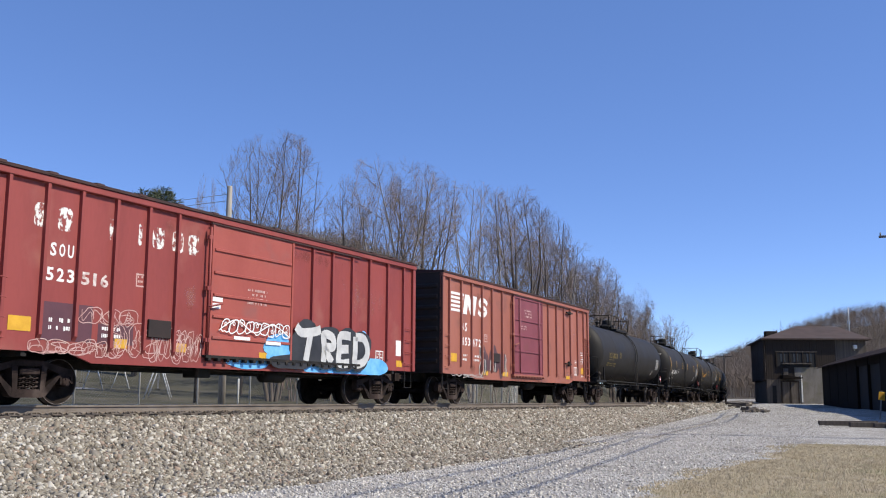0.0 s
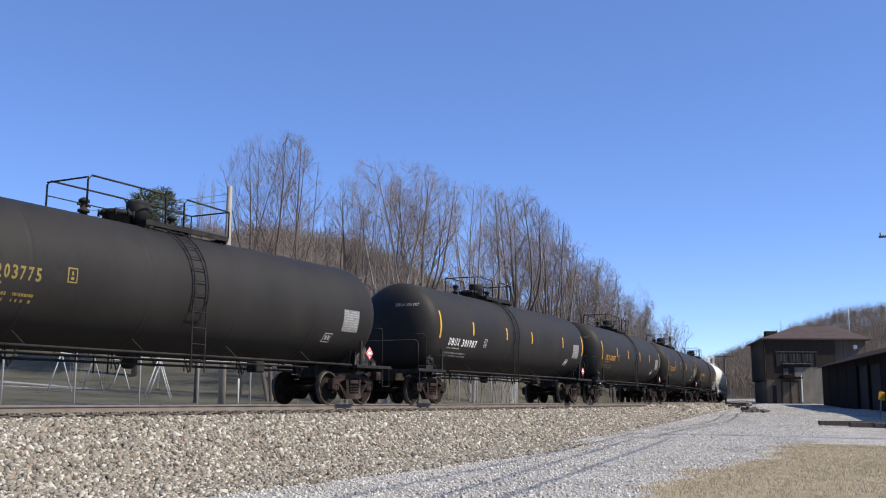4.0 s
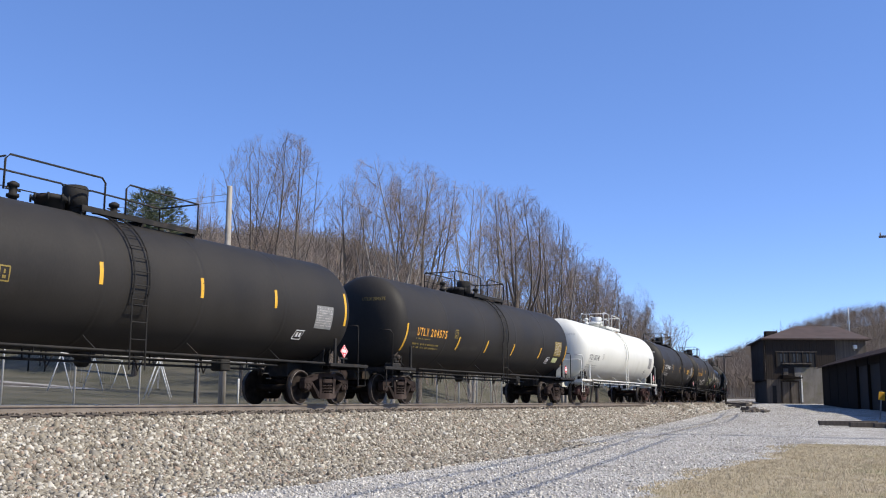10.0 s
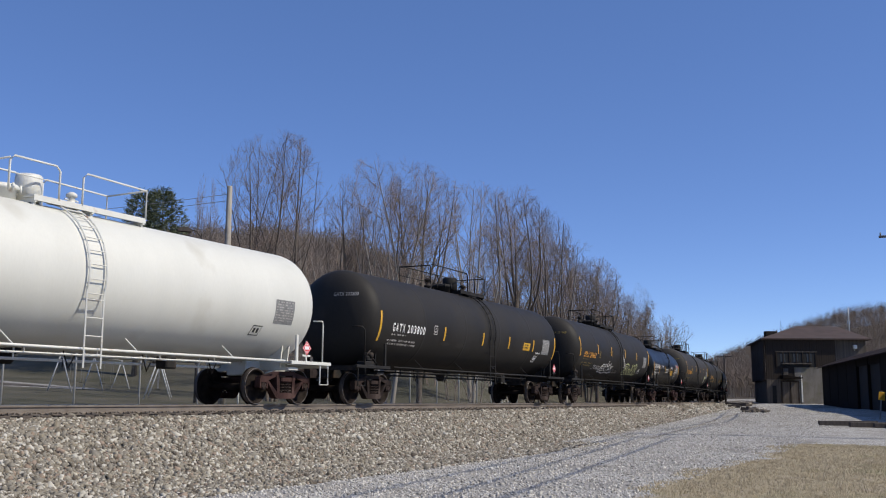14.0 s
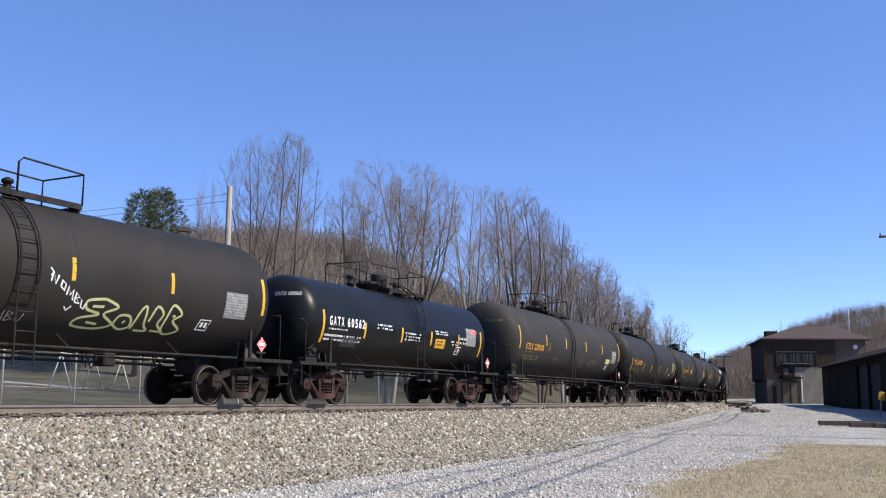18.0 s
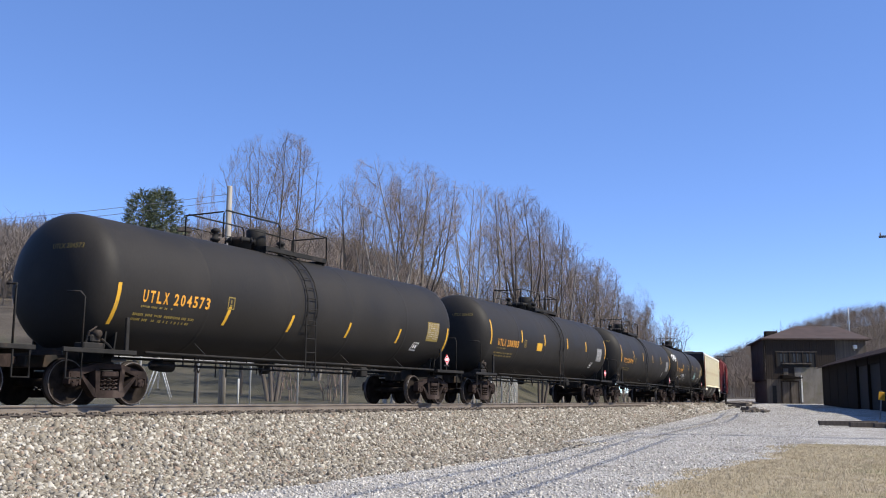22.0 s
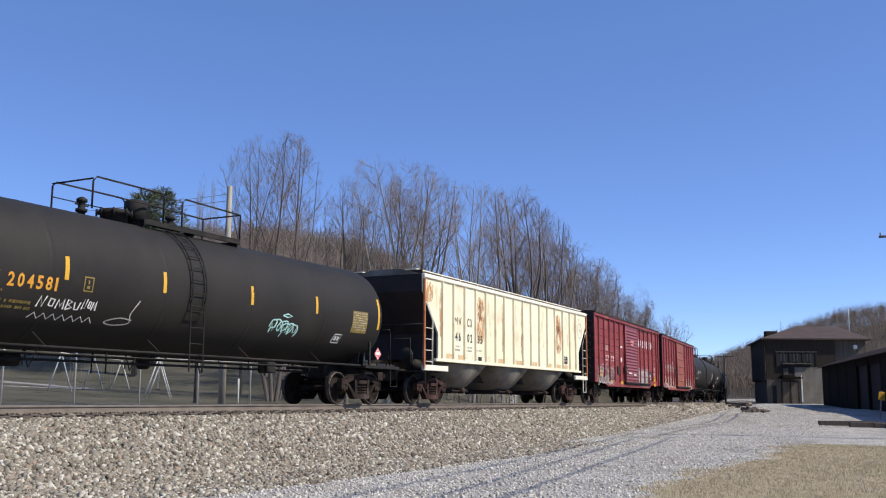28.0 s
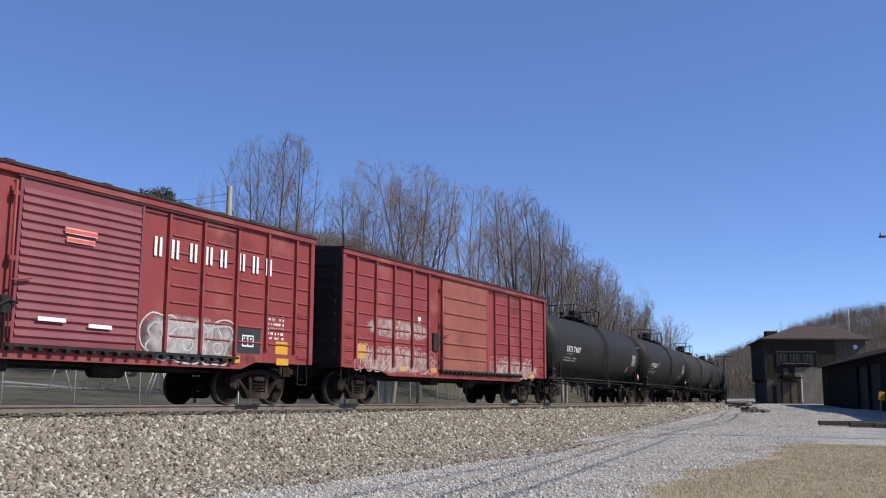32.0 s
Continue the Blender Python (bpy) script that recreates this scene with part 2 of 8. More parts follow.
# ---- mesh building ----
class Shape:
    """Vertices and faces gathered piece by piece."""

    def __init__(self):
        self.v, self.f, self.smooth = [], [], []

    def add(self, verts, faces, smooth=False):
        k = len(self.v)
        self.v += [tuple(p) for p in verts]
        self.f += [tuple(i + k for i in q) for q in faces]
        self.smooth += [smooth] * len(faces)
        return self

    def box(self, x0, x1, y0, y1, z0, z1, c=0.0):
        """A box with edges along x and z chamfered by c."""
        if c <= 0:
            v = [(x, y, z) for x in (x0, x1) for y in (y0, y1) for z in (z0, z1)]
            return self.add(v, [(0, 1, 3, 2), (4, 6, 7, 5), (0, 4, 5, 1), (2, 3, 7, 6), (0, 2, 6, 4), (1, 5, 7, 3)])
        ring = [(y0 + c, z0), (y1 - c, z0), (y1, z0 + c), (y1, z1 - c), (y1 - c, z1), (y0 + c, z1), (y0, z1 - c), (y0, z0 + c)]
        inner = [(y0 + c, z0 + c), (y1 - c, z0 + c), (y1 - c, z0 + c), (y1 - c, z1 - c), (y1 - c, z1 - c), (y0 + c, z1 - c), (y0 + c, z1 - c), (y0 + c, z0 + c)]
        v = [(x0, y, z) for y, z in inner] + [(x0 + c, y, z) for y, z in ring] + [(x1 - c, y, z) for y, z in ring] + [(x1, y, z) for y, z in inner]
        f = [tuple(range(7, -1, -1)), tuple(range(24, 32))]
        for r in range(3):
            for i in range(8):
                a, b = r * 8 + i, r * 8 + (i + 1) % 8
                f.append((a, b, b + 8, a + 8))
        return self.add(v, f)

    def prism(self, ring, y0, y1):
        """A polygon in the xz plane, drawn out along y."""
        n = len(ring)
        v = [(x, y0, z) for x, z in ring] + [(x, y1, z) for x, z in ring]
        f = [tuple(range(n)), tuple(range(2 * n - 1, n - 1, -1))] + [(i, n + i, n + (i + 1) % n, (i + 1) % n) for i in range(n)]
        return self.add(v, f)

    def tube(self, pts, r, k=6, cap=True):
        """A round bar along a polyline; r may be one radius or one for each point."""
        pts = [Vector(p) for p in pts]
        rs = r if isinstance(r, (list, tuple)) else [r] * len(pts)
        v, f = [], []
        for i, p in enumerate(pts):
            d = (pts[min(i + 1, len(pts) - 1)] - pts[max(i - 1, 0)]).normalized()
            u = d.cross(Vector((0, 0, 1)) if abs(d.z) < 0.9 else Vector((1, 0, 0))).normalized()
            w = d.cross(u)
            for j in range(k):
                a = 2 * math.pi * j / k
                v.append(p + (u * math.cos(a) + w * math.sin(a)) * rs[i])
        for i in range(len(pts) - 1):
            for j in range(k):
                a, b = i * k + j, i * k + (j + 1) % k
                f.append((a, b, b + k, a + k))
        if cap:
            f += [tuple(range(k - 1, -1, -1)), tuple(range((len(pts) - 1) * k, len(pts) * k))]
        return self.add(v, f, k >= 6)

    def lathe(self, prof, axis="x", k=24, at=(0, 0, 0), smooth=True, caps=True):
        """Rings of (along, radius) round an axis through at."""
        v, f = [], []
        for h, r in prof:
            for j in range(k):
                a = 2 * math.pi * j / k
                c, s = r * math.cos(a), r * math.sin(a)
                p = {"x": (h, c, s), "y": (c, h, s), "z": (c, s, h)}[axis]
                v.append((p[0] + at[0], p[1] + at[1], p[2] + at[2]))
        for i in range(len(prof) - 1):
            for j in range(k):
                a, b = i * k + j, i * k + (j + 1) % k
                f.append((a, b, b + k, a + k))
        if caps:
            f += [tuple(range(k - 1, -1, -1)), tuple(range((len(prof) - 1) * k, len(prof) * k))]
        return self.add(v, f, smooth)

    def sheet(self, pts, thick, out):
        """A flat outline (3D points) given a thickness towards out."""
        n, o = len(pts), Vector(out) * thick
        v = [Vector(p) for p in pts] + [Vector(p) + o for p in pts]
        f = [tuple(range(n)), tuple(range(2 * n - 1, n - 1, -1))] + [(i, n + i, n + (i + 1) % n, (i + 1) % n) for i in range(n)]
        return self.add(v, f)

    def mesh(self, name, material):
        me = bpy.data.meshes.new(name)
        me.from_pydata([tuple(p) for p in self.v], [], self.f)
        me.polygons.foreach_set("use_smooth", self.smooth)
        bm = bmesh.new()
        bm.from_mesh(me)
        bmesh.ops.recalc_face_normals(bm, faces=bm.faces)
        bm.to_mesh(me)
        bm.free()
        me.materials.append(material)
        return me


MESHES = {}
FINE = {"data_print", "small_lettering", "scuff", "chalk_scuff", "door_print", "notes", "sticker_print", "placard_print", "serial", "wire_mesh", "rust_streak", "side_pressing", "sign_bars", "white_tab_paint", "spray_tag", "black_spray", "head_lettering", "logo_shape", "blue_line", "stencil_box", "consolidated_stencil", "mark_box_print", "salmon_print", "red_print", "door_label", "emblem_bar"}


def part(name, shape, material, parent, label="", key=None, at=None):
    """One mesh object under a thing or a part. With a key, alike parts share one mesh."""
    k = (name, key, material.name)
    if key is None or k not in MESHES:
        me = (shape() if callable(shape) else shape).mesh(name, material)
        if key is not None:
            MESHES[k] = me
    else:
        me = MESHES[k]
    ob = new(name, me)
    ob.parent = parent
    if at:
        ob.location = at
    if label:
        tagged(ob, label)
    if name in FINE:
        tagged(ob, kind="stuff")
    return ob


def empty(name, label, category, group="", m=None):
    ob = new(name)
    ob.empty_display_size = 0.2
    if m is not None:
        ob.matrix_world = m
    return tagged(ob, label, category, group)


# ---- lettering and flat marks, laid on a side ----
def flat_side(y):
    return lambda u, v, off: (u, y - off, v)


def round_side(r, zc, z0):
    """On a lying cylinder: v is measured along the skin from the height z0."""
    a0 = math.asin((z0 - zc) / r)
    return lambda u, v, off: (u, -(r + off) * math.cos(a0 + v / r), zc + (r + off) * math.sin(a0 + v / r))


GLYPHS = {}


def text_shape(words, size, bold=0.0, stretch=1.0):
    """Points and faces of built-in font writing, drawn once at unit size."""
    if words not in GLYPHS:
        cu = bpy.data.curves.new("lettering", "FONT")
        cu.body, cu.size, cu.resolution_u = words, 1.0, 2
        cu.offset = 0.0 if len(words) > 1 else 0.0 if words in "MWNK" else 0.026
        ob = bpy.data.objects.new("lettering", cu)
        scene.collection.objects.link(ob)
        bpy.context.view_layer.update()
        me = bpy.data.meshes.new_from_object(ob.evaluated_get(bpy.context.evaluated_depsgraph_get()))
        bpy.data.objects.remove(ob)
        bm = bmesh.new()
        bm.from_mesh(me)
        bpy.data.meshes.remove(me)
        for k in range(1, 4):
            bmesh.ops.bisect_plane(bm, geom=bm.verts[:] + bm.edges[:] + bm.faces[:], plane_co=(0, 0.72 * k / 4, 0), plane_no=(0, 1, 0))
        bm.verts.index_update()
        GLYPHS[words] = ([(v.co.x, v.co.y) for v in bm.verts], [tuple(v.index for v in f.verts) for f in bm.faces])
        bm.free()
    pts, faces = GLYPHS[words]
    return [(x * size * stretch, y * size) for x, y in pts], faces


for glyph in "0123456789UTLXDBGAMWCSONV":
    text_shape(glyph, 1.0)


def letters(words, u, v, size, side, width=None, bold=0.012, off=0.004):
    """Condensed stencil writing: each character fills its own cell."""
    cells = [0.55 if c in " " else 0.62 if c in "1I" else 1.12 if c in "MW" else 1.0 for c in words]
    cell = (width or 0.72 * size * sum(cells)) / sum(cells)
    s, x = Shape(), u
    for c, n in zip(words, cells):
        if c != " ":
            pts, faces = text_shape(c, size / 0.72, bold)
            lo, hi = min(p[0] for p in pts), max(p[0] for p in pts)
            k = cell * n * (0.44 if c in "1I" else 0.70) / (hi - lo)
            s.add([side(x + (p[0] - lo) * k, v + p[1], off) for p in pts], faces)
        x += cell * n
    return s


def islands(shape):
    """The shape's separate pieces, from left to right."""
    boss = list(range(len(shape.v)))

    def find(i):
        while boss[i] != i:
            boss[i] = boss[boss[i]]
            i = boss[i]
        return i
    for q in shape.f:
        for k in q[1:]:
            boss[find(k)] = find(q[0])
    groups = {}
    for q in shape.f:
        groups.setdefault(find(q[0]), []).append(q)
    out = []
    for faces in groups.values():
        used = sorted({i for q in faces for i in q})
        at = {i: k for k, i in enumerate(used)}
        out.append(Shape().add([shape.v[i] for i in used], [tuple(at[i] for i in q) for q in faces]))
    return sorted(out, key=lambda s: min(p[0] for p in s.v))


def put_letters(parent, shape, material, label=""):
    """Every painted letter or numeral as a part of its own."""
    for s in islands(shape):
        part("letter", s, material, parent, label)


def patch(u0, u1, v0, v1, side, off=0.003, slant=0.0, rows=4):
    """A thin rectangle on a side, split in rows so that it follows a curved skin."""
    s = Shape()
    v = []
    for i in range(rows + 1):
        k = i / rows
        for u in (u0, u1):
            v.append(side(u + slant * k, v0 + (v1 - v0) * k, off))
    return s.add(v, [(2 * i, 2 * i + 1, 2 * i + 3, 2 * i + 2) for i in range(rows)])


def box_outline(u0, v0, u1, v1, w, side, off=0.005):
    """A painted frame, side by side."""
    return merge(patch(u0, u1, v0, v0 + w, side, off, rows=1), patch(u0, u1, v1 - w, v1, side, off, rows=1), patch(u0, u0 + w, v0 + w, v1 - w, side, off, rows=2), patch(u1 - w, u1, v0 + w, v1 - w, side, off, rows=2))


def merge(*shapes):
    s = Shape()
    for a in shapes:
        k = len(s.v)
        s.v += a.v
        s.f += [tuple(i + k for i in q) for q in a.f]
        s.smooth += a.smooth
    return s


def bars(u, v, w, h, rows, side, seed, gap=0.45, off=0.004):
    """Lines of small unreadable writing: short bars, row under row."""
    rnd = random.Random(seed)
    out, rh = [], h / rows
    for r in range(rows):
        x, y1 = u, v + h - r * rh
        while x < u + w - 0.02:
            n = min(rnd.uniform(0.02, 0.055), u + w - x)
            if rnd.random() > 0.14:
                out.append(patch(x, x + n, y1 - rh * (1 - gap) * rnd.uniform(0.8, 1.0), y1, side, off, rows=1))
            x += n + (0.014 if rnd.random() < 0.75 else 0.07)
    return merge(*out)


def ribbon(pts, width, side, off=0.005):
    """A painted stroke along points (u, v)."""
    p = [Vector((a, b)) for a, b in pts]
    v = []
    for i, q in enumerate(p):
        d = p[min(i + 1, len(p) - 1)] - p[max(i - 1, 0)]
        d = d.normalized() if d.length > 1e-6 else Vector((1, 0))
        n = Vector((-d.y, d.x)) * width / 2
        v += [side(q.x + n.x, q.y + n.y, off), side(q.x - n.x, q.y - n.y, off)]
    return Shape().add(v, [(2 * i, 2 * i + 1, 2 * i + 3, 2 * i + 2) for i in range(len(p) - 1)])


def curve_through(pts, n=5):
    """A smooth line through a few points."""
    out = []
    for i in range(len(pts) - 1):
        p0, p1, p2, p3 = pts[max(i - 1, 0)], pts[i], pts[i + 1], pts[min(i + 2, len(pts) - 1)]
        for k in range(n):
            t = k / n
            out.append(tuple(0.5 * (2 * b + (c - a) * t + (2 * a - 5 * b + 4 * c - d) * t * t + (3 * b - a - 3 * c + d) * t ** 3) for a, b, c, d in zip(p0, p1, p2, p3)))
    return out + [pts[-1]]


STROKES = (((0.9, 0.85), (0.45, 1.0), (0.12, 0.75), (0.75, 0.42), (0.8, 0.1), (0.1, 0.02)), ((0.1, 0.0), (0.18, 0.95), (0.72, 0.1), (0.85, 1.0)), ((0.55, 1.0), (0.1, 0.6), (0.35, 0.02), (0.85, 0.35), (0.7, 0.9), (0.4, 0.95)),
           ((0.12, 0.5), (0.85, 0.58), (0.55, 0.98), (0.1, 0.55), (0.35, 0.02), (0.95, 0.2)), ((0.1, 1.0), (0.2, 0.05), (0.65, 0.15), (0.8, 0.9), (0.85, 0.0)), ((0.0, 0.95), (0.5, 0.9), (1.0, 1.0), (0.55, 0.85), (0.45, 0.0)),
           ((0.05, 0.0), (0.4, 1.0), (0.75, 0.05), (0.6, 0.4), (0.2, 0.42)), ((0.1, 0.0), (0.15, 1.0), (0.8, 0.85), (0.2, 0.5), (0.85, 0.0)))


def scrawl(u, v, w, h, side, seed, count=7, width=0.035, off=0.006):
    """A tag in spray paint: hooked and looping strokes, one after another."""
    rnd = random.Random(seed)
    out = []
    lean = rnd.uniform(0.0, 0.25)
    for i in range(count):
        dx = w / count
        a, hh, dz = rnd.uniform(1.3, 2.1), rnd.uniform(0.6, 1.0), rnd.uniform(0.0, 0.25)
        flip, up = rnd.random() < 0.5, rnd.random() < 0.4
        pts = [(u + dx * (i - 0.4 + a * (1 - x if flip else x) + rnd.gauss(0, 0.12)) + lean * h * y * hh, v + h * min(1.0, dz + hh * (1 - y if up else y) + rnd.gauss(0, 0.05))) for x, y in STROKES[rnd.randrange(len(STROKES))]]
        out.append(ribbon(curve_through(pts, 6), width * rnd.uniform(0.8, 1.15), side, off + 0.0003 * i))
    return merge(*out)


def bubble(u, v, w, h, side, seed, count=4, width=0.03, off=0.006):
    """Swollen letters drawn by their outlines, each lapping over the last."""
    rnd = random.Random(seed)
    out = []
    for i in range(count):
        dx = w / count
        cx, cz = u + dx * (i + 0.5), v + h * rnd.uniform(0.44, 0.54)
        ring = []
        notch, tail = rnd.uniform(0, 6.28), rnd.uniform(0, 6.28)
        for k in range(12):
            a = 2 * math.pi * k / 12
            r = 1.0 - 0.38 * max(0.0, math.cos(a - notch)) ** 4 + 0.22 * max(0.0, math.cos(a - tail)) ** 6 + rnd.gauss(0, 0.05)
            sq = 1.0 / max(abs(math.cos(a)), abs(math.sin(a))) ** 0.6
            ring.append((cx + dx * 0.50 * r * sq * math.cos(a) + 0.12 * h * math.sin(a), max(v, min(v + h, cz + h * 0.46 * r * sq * math.sin(a)))))
        out.append(ribbon(curve_through(ring + ring[:2], 4), width, side, off + 0.0004 * i))
        kind = rnd.randrange(3)
        if kind < 2:
            hole = [(cx + dx * 0.14 * math.cos(b) * (1 + 0.2 * math.sin(3 * b)), cz + h * (0.14 if kind else -0.1) + h * 0.12 * math.sin(b)) for b in np.linspace(0, 6.6, 9)]
            out.append(ribbon(curve_through(hole, 3), width * 0.8, side, off + 0.0004 * i))
        if kind != 1:
            out.append(ribbon(curve_through([(cx - dx * 0.05, cz + h * 0.40), (cx + dx * 0.1, cz + h * 0.15), (cx + dx * 0.02, cz - h * 0.1)], 4), width * 0.8, side, off + 0.0004 * i))
    return merge(*out)


def blob(u, v, ru, rv, side, seed, off=0.004, n=26, wob=0.18, floor=-9.0):
    """A filled patch of paint with a wavering edge."""
    rnd = random.Random(seed)
    ph = [rnd.uniform(0, 6.28) for _ in range(3)]
    ring = []
    for i in range(n):
        a = 2 * math.pi * i / n
        k = 1 + wob * (0.5 * math.sin(2 * a + ph[0]) + 0.35 * math.sin(3 * a + ph[1]) + 0.25 * math.sin(5 * a + ph[2]))
        ring.append((u + ru * k * math.cos(a), max(floor, v + rv * k * math.sin(a))))
    mid = [(u + (a - u) * 0.5, v + (b - v) * 0.5) for a, b in ring]
    vv = [side(a, b, off) for a, b in ring] + [side(a, b, off) for a, b in mid] + [side(u, v, off)]
    f = [(i, (i + 1) % n, n + (i + 1) % n, n + i) for i in range(n)] + [(n + i, n + (i + 1) % n, 2 * n) for i in range(n)]
    return Shape().add(vv, f)


def strokes_on(side, u, v, w, h, lines, width, off=0.006, sharp=True):
    """Sprayed lines given in shares of a box; sharp ones keep their corners."""
    out = []
    for i, line_ in enumerate(lines):
        pts = [(u + w * a, v + h * b) for a, b in line_]
        out.append(ribbon(pts if sharp else curve_through(pts, 5), width, side, off + 0.0003 * i))
    return merge(*out)


CROWN_PIECE = (((0.0, 0.1), (0.06, 0.45), (0.2, 0.72), (0.3, 0.74), (0.36, 0.55), (0.43, 0.78), (0.5, 0.62), (0.58, 1.0), (0.66, 0.66), (0.74, 0.86), (0.80, 0.58), (0.97, 0.66), (0.90, 0.42), (1.0, 0.16), (0.84, 0.06), (0.62, 0.14), (0.42, 0.02), (0.2, 0.10), (0.0, 0.1)),
               ((0.26, 0.58), (0.13, 0.5), (0.09, 0.25), (0.24, 0.22), (0.25, 0.4), (0.17, 0.38)), ((0.32, 0.2), (0.33, 0.6), (0.46, 0.58), (0.34, 0.42), (0.47, 0.2)), ((0.55, 0.2), (0.56, 0.66)), ((0.49, 0.6), (0.64, 0.62)), ((0.68, 0.22), (0.69, 0.6), (0.77, 0.34), (0.86, 0.56), (0.88, 0.2)), ((0.64, 0.38), (0.73, 0.4)))
SMALL_TAG = (((0.0, 0.1), (0.05, 0.9), (0.12, 0.15), (0.18, 0.95)), ((0.26, 0.3), (0.36, 0.25), (0.38, 0.75), (0.28, 0.8), (0.26, 0.3)), ((0.44, 0.1), (0.47, 0.8), (0.53, 0.3), (0.6, 0.85), (0.62, 0.1)), ((0.68, 0.1), (0.69, 0.85), (0.8, 0.7), (0.7, 0.5), (0.82, 0.3), (0.68, 0.1)), ((0.86, 0.7), (0.89, 0.15), (0.97, 0.2), (1.0, 0.75)))
BUBBLE_PIECE = (((0.20, 0.95), (0.05, 0.85), (0.06, 0.6), (0.18, 0.48), (0.02, 0.3), (0.0, 0.05), (0.2, 0.0), (0.33, 0.2), (0.22, 0.5), (0.33, 0.75), (0.20, 0.95)), ((0.34, 0.2), (0.42, 0.05), (0.5, 0.18), (0.47, 0.5), (0.37, 0.5), (0.34, 0.2)), ((0.52, 0.1), (0.55, 0.7), (0.60, 0.85), (0.63, 0.3), (0.68, 0.08), (0.56, 0.06)),
                ((0.66, 0.4), (0.70, 0.9), (0.78, 0.7), (0.76, 0.35), (0.83, 0.1), (0.72, 0.1)), ((0.82, 0.5), (0.86, 1.0), (0.97, 0.75), (0.90, 0.5), (1.0, 0.2), (0.88, 0.0), (0.82, 0.2), (0.82, 0.5)), ((0.10, 0.7), (0.2, 0.72)), ((0.1, 0.2), (0.2, 0.16)), ((0.88, 0.66), (0.91, 0.66)), ((0.42, 0.28), (0.44, 0.36)))
LOOP_TAG = (((0.0, 0.55), (0.08, 0.95), (0.22, 0.9), (0.2, 0.55), (0.08, 0.5), (0.05, 0.2)), ((0.1, 0.95), (0.3, 1.0), (0.42, 0.75), (0.34, 0.35), (0.28, 0.6), (0.36, 0.9)), ((0.4, 0.9), (0.58, 0.95), (0.62, 0.6), (0.48, 0.4), (0.44, 0.7), (0.6, 0.85)), ((0.5, 0.35), (0.46, 0.0)), ((0.62, 0.8), (0.8, 0.85), (0.78, 0.5), (0.68, 0.2), (0.72, 0.6)), ((0.75, 0.8), (0.95, 0.75), (1.0, 0.4), (0.92, 0.1)), ((0.84, 0.55), (0.86, 0.4)))


def head_side(half, r, zc):
    """On the dished front end: u runs from the knuckle to the middle, v is the rise in radians."""
    return lambda u, v, off: (-half - (0.62 + off) * u, -(r * (1 - u * u) ** 0.31 + off) * math.cos(v), zc + (r * (1 - u * u) ** 0.31 + off) * math.sin(v))


# ---- running gear, shared by all the cars ----
WHEELSETS = []
AXLE_Z = 0.457


def wheelset_shape():
    s = Shape()
    prof = [(-0.045, 0.10), (-0.052, 0.13), (-0.02, 0.17), (0.03, 0.25), (0.03, 0.35), (-0.03, 0.385), (-0.062, 0.40), (-0.062, 0.452), (-0.055, 0.457), (0.045, 0.462), (0.055, 0.485), (0.075, 0.483), (0.08, 0.40), (0.06, 0.37), (0.06, 0.25), (0.06, 0.16), (0.09, 0.11)]
    for sgn in (-1, 1):
        p = [(sgn * (0.76 - h), r) for h, r in prof]
        s.lathe(p, "y", 36)
    s.lathe([(-0.98, 0.07), (-0.74, 0.085), (0.74, 0.085), (0.98, 0.07)], "y", 12)
    return s


def rim_shape():
    s = Shape()
    for sgn in (-1, 1):
        s.lathe([(sgn * 0.826, 0.432), (sgn * 0.828, 0.434), (sgn * 0.828, 0.450), (sgn * 0.8, 0.4585), (sgn * 0.716, 0.4635), (sgn * 0.714, 0.44), (sgn * 0.80, 0.43), (sgn * 0.826, 0.432)], "y", 36, caps=False)
    return s


def bearing_shape():
    s = Shape()
    for sgn in (-1, 1):
        s.lathe([(sgn * 0.87, 0.105), (sgn * 1.05, 0.105), (sgn * 1.07, 0.09), (sgn * 1.08, 0.06), (sgn * 1.08, 0.02)], "y", 14)
        for i in range(3):
            a = i * 2.094
            s.lathe([(sgn * 1.07, 0.018), (sgn * 1.10, 0.018)], "y", 6, (0.065 * math.cos(a), 0, 0.065 * math.sin(a)), False)
    return s


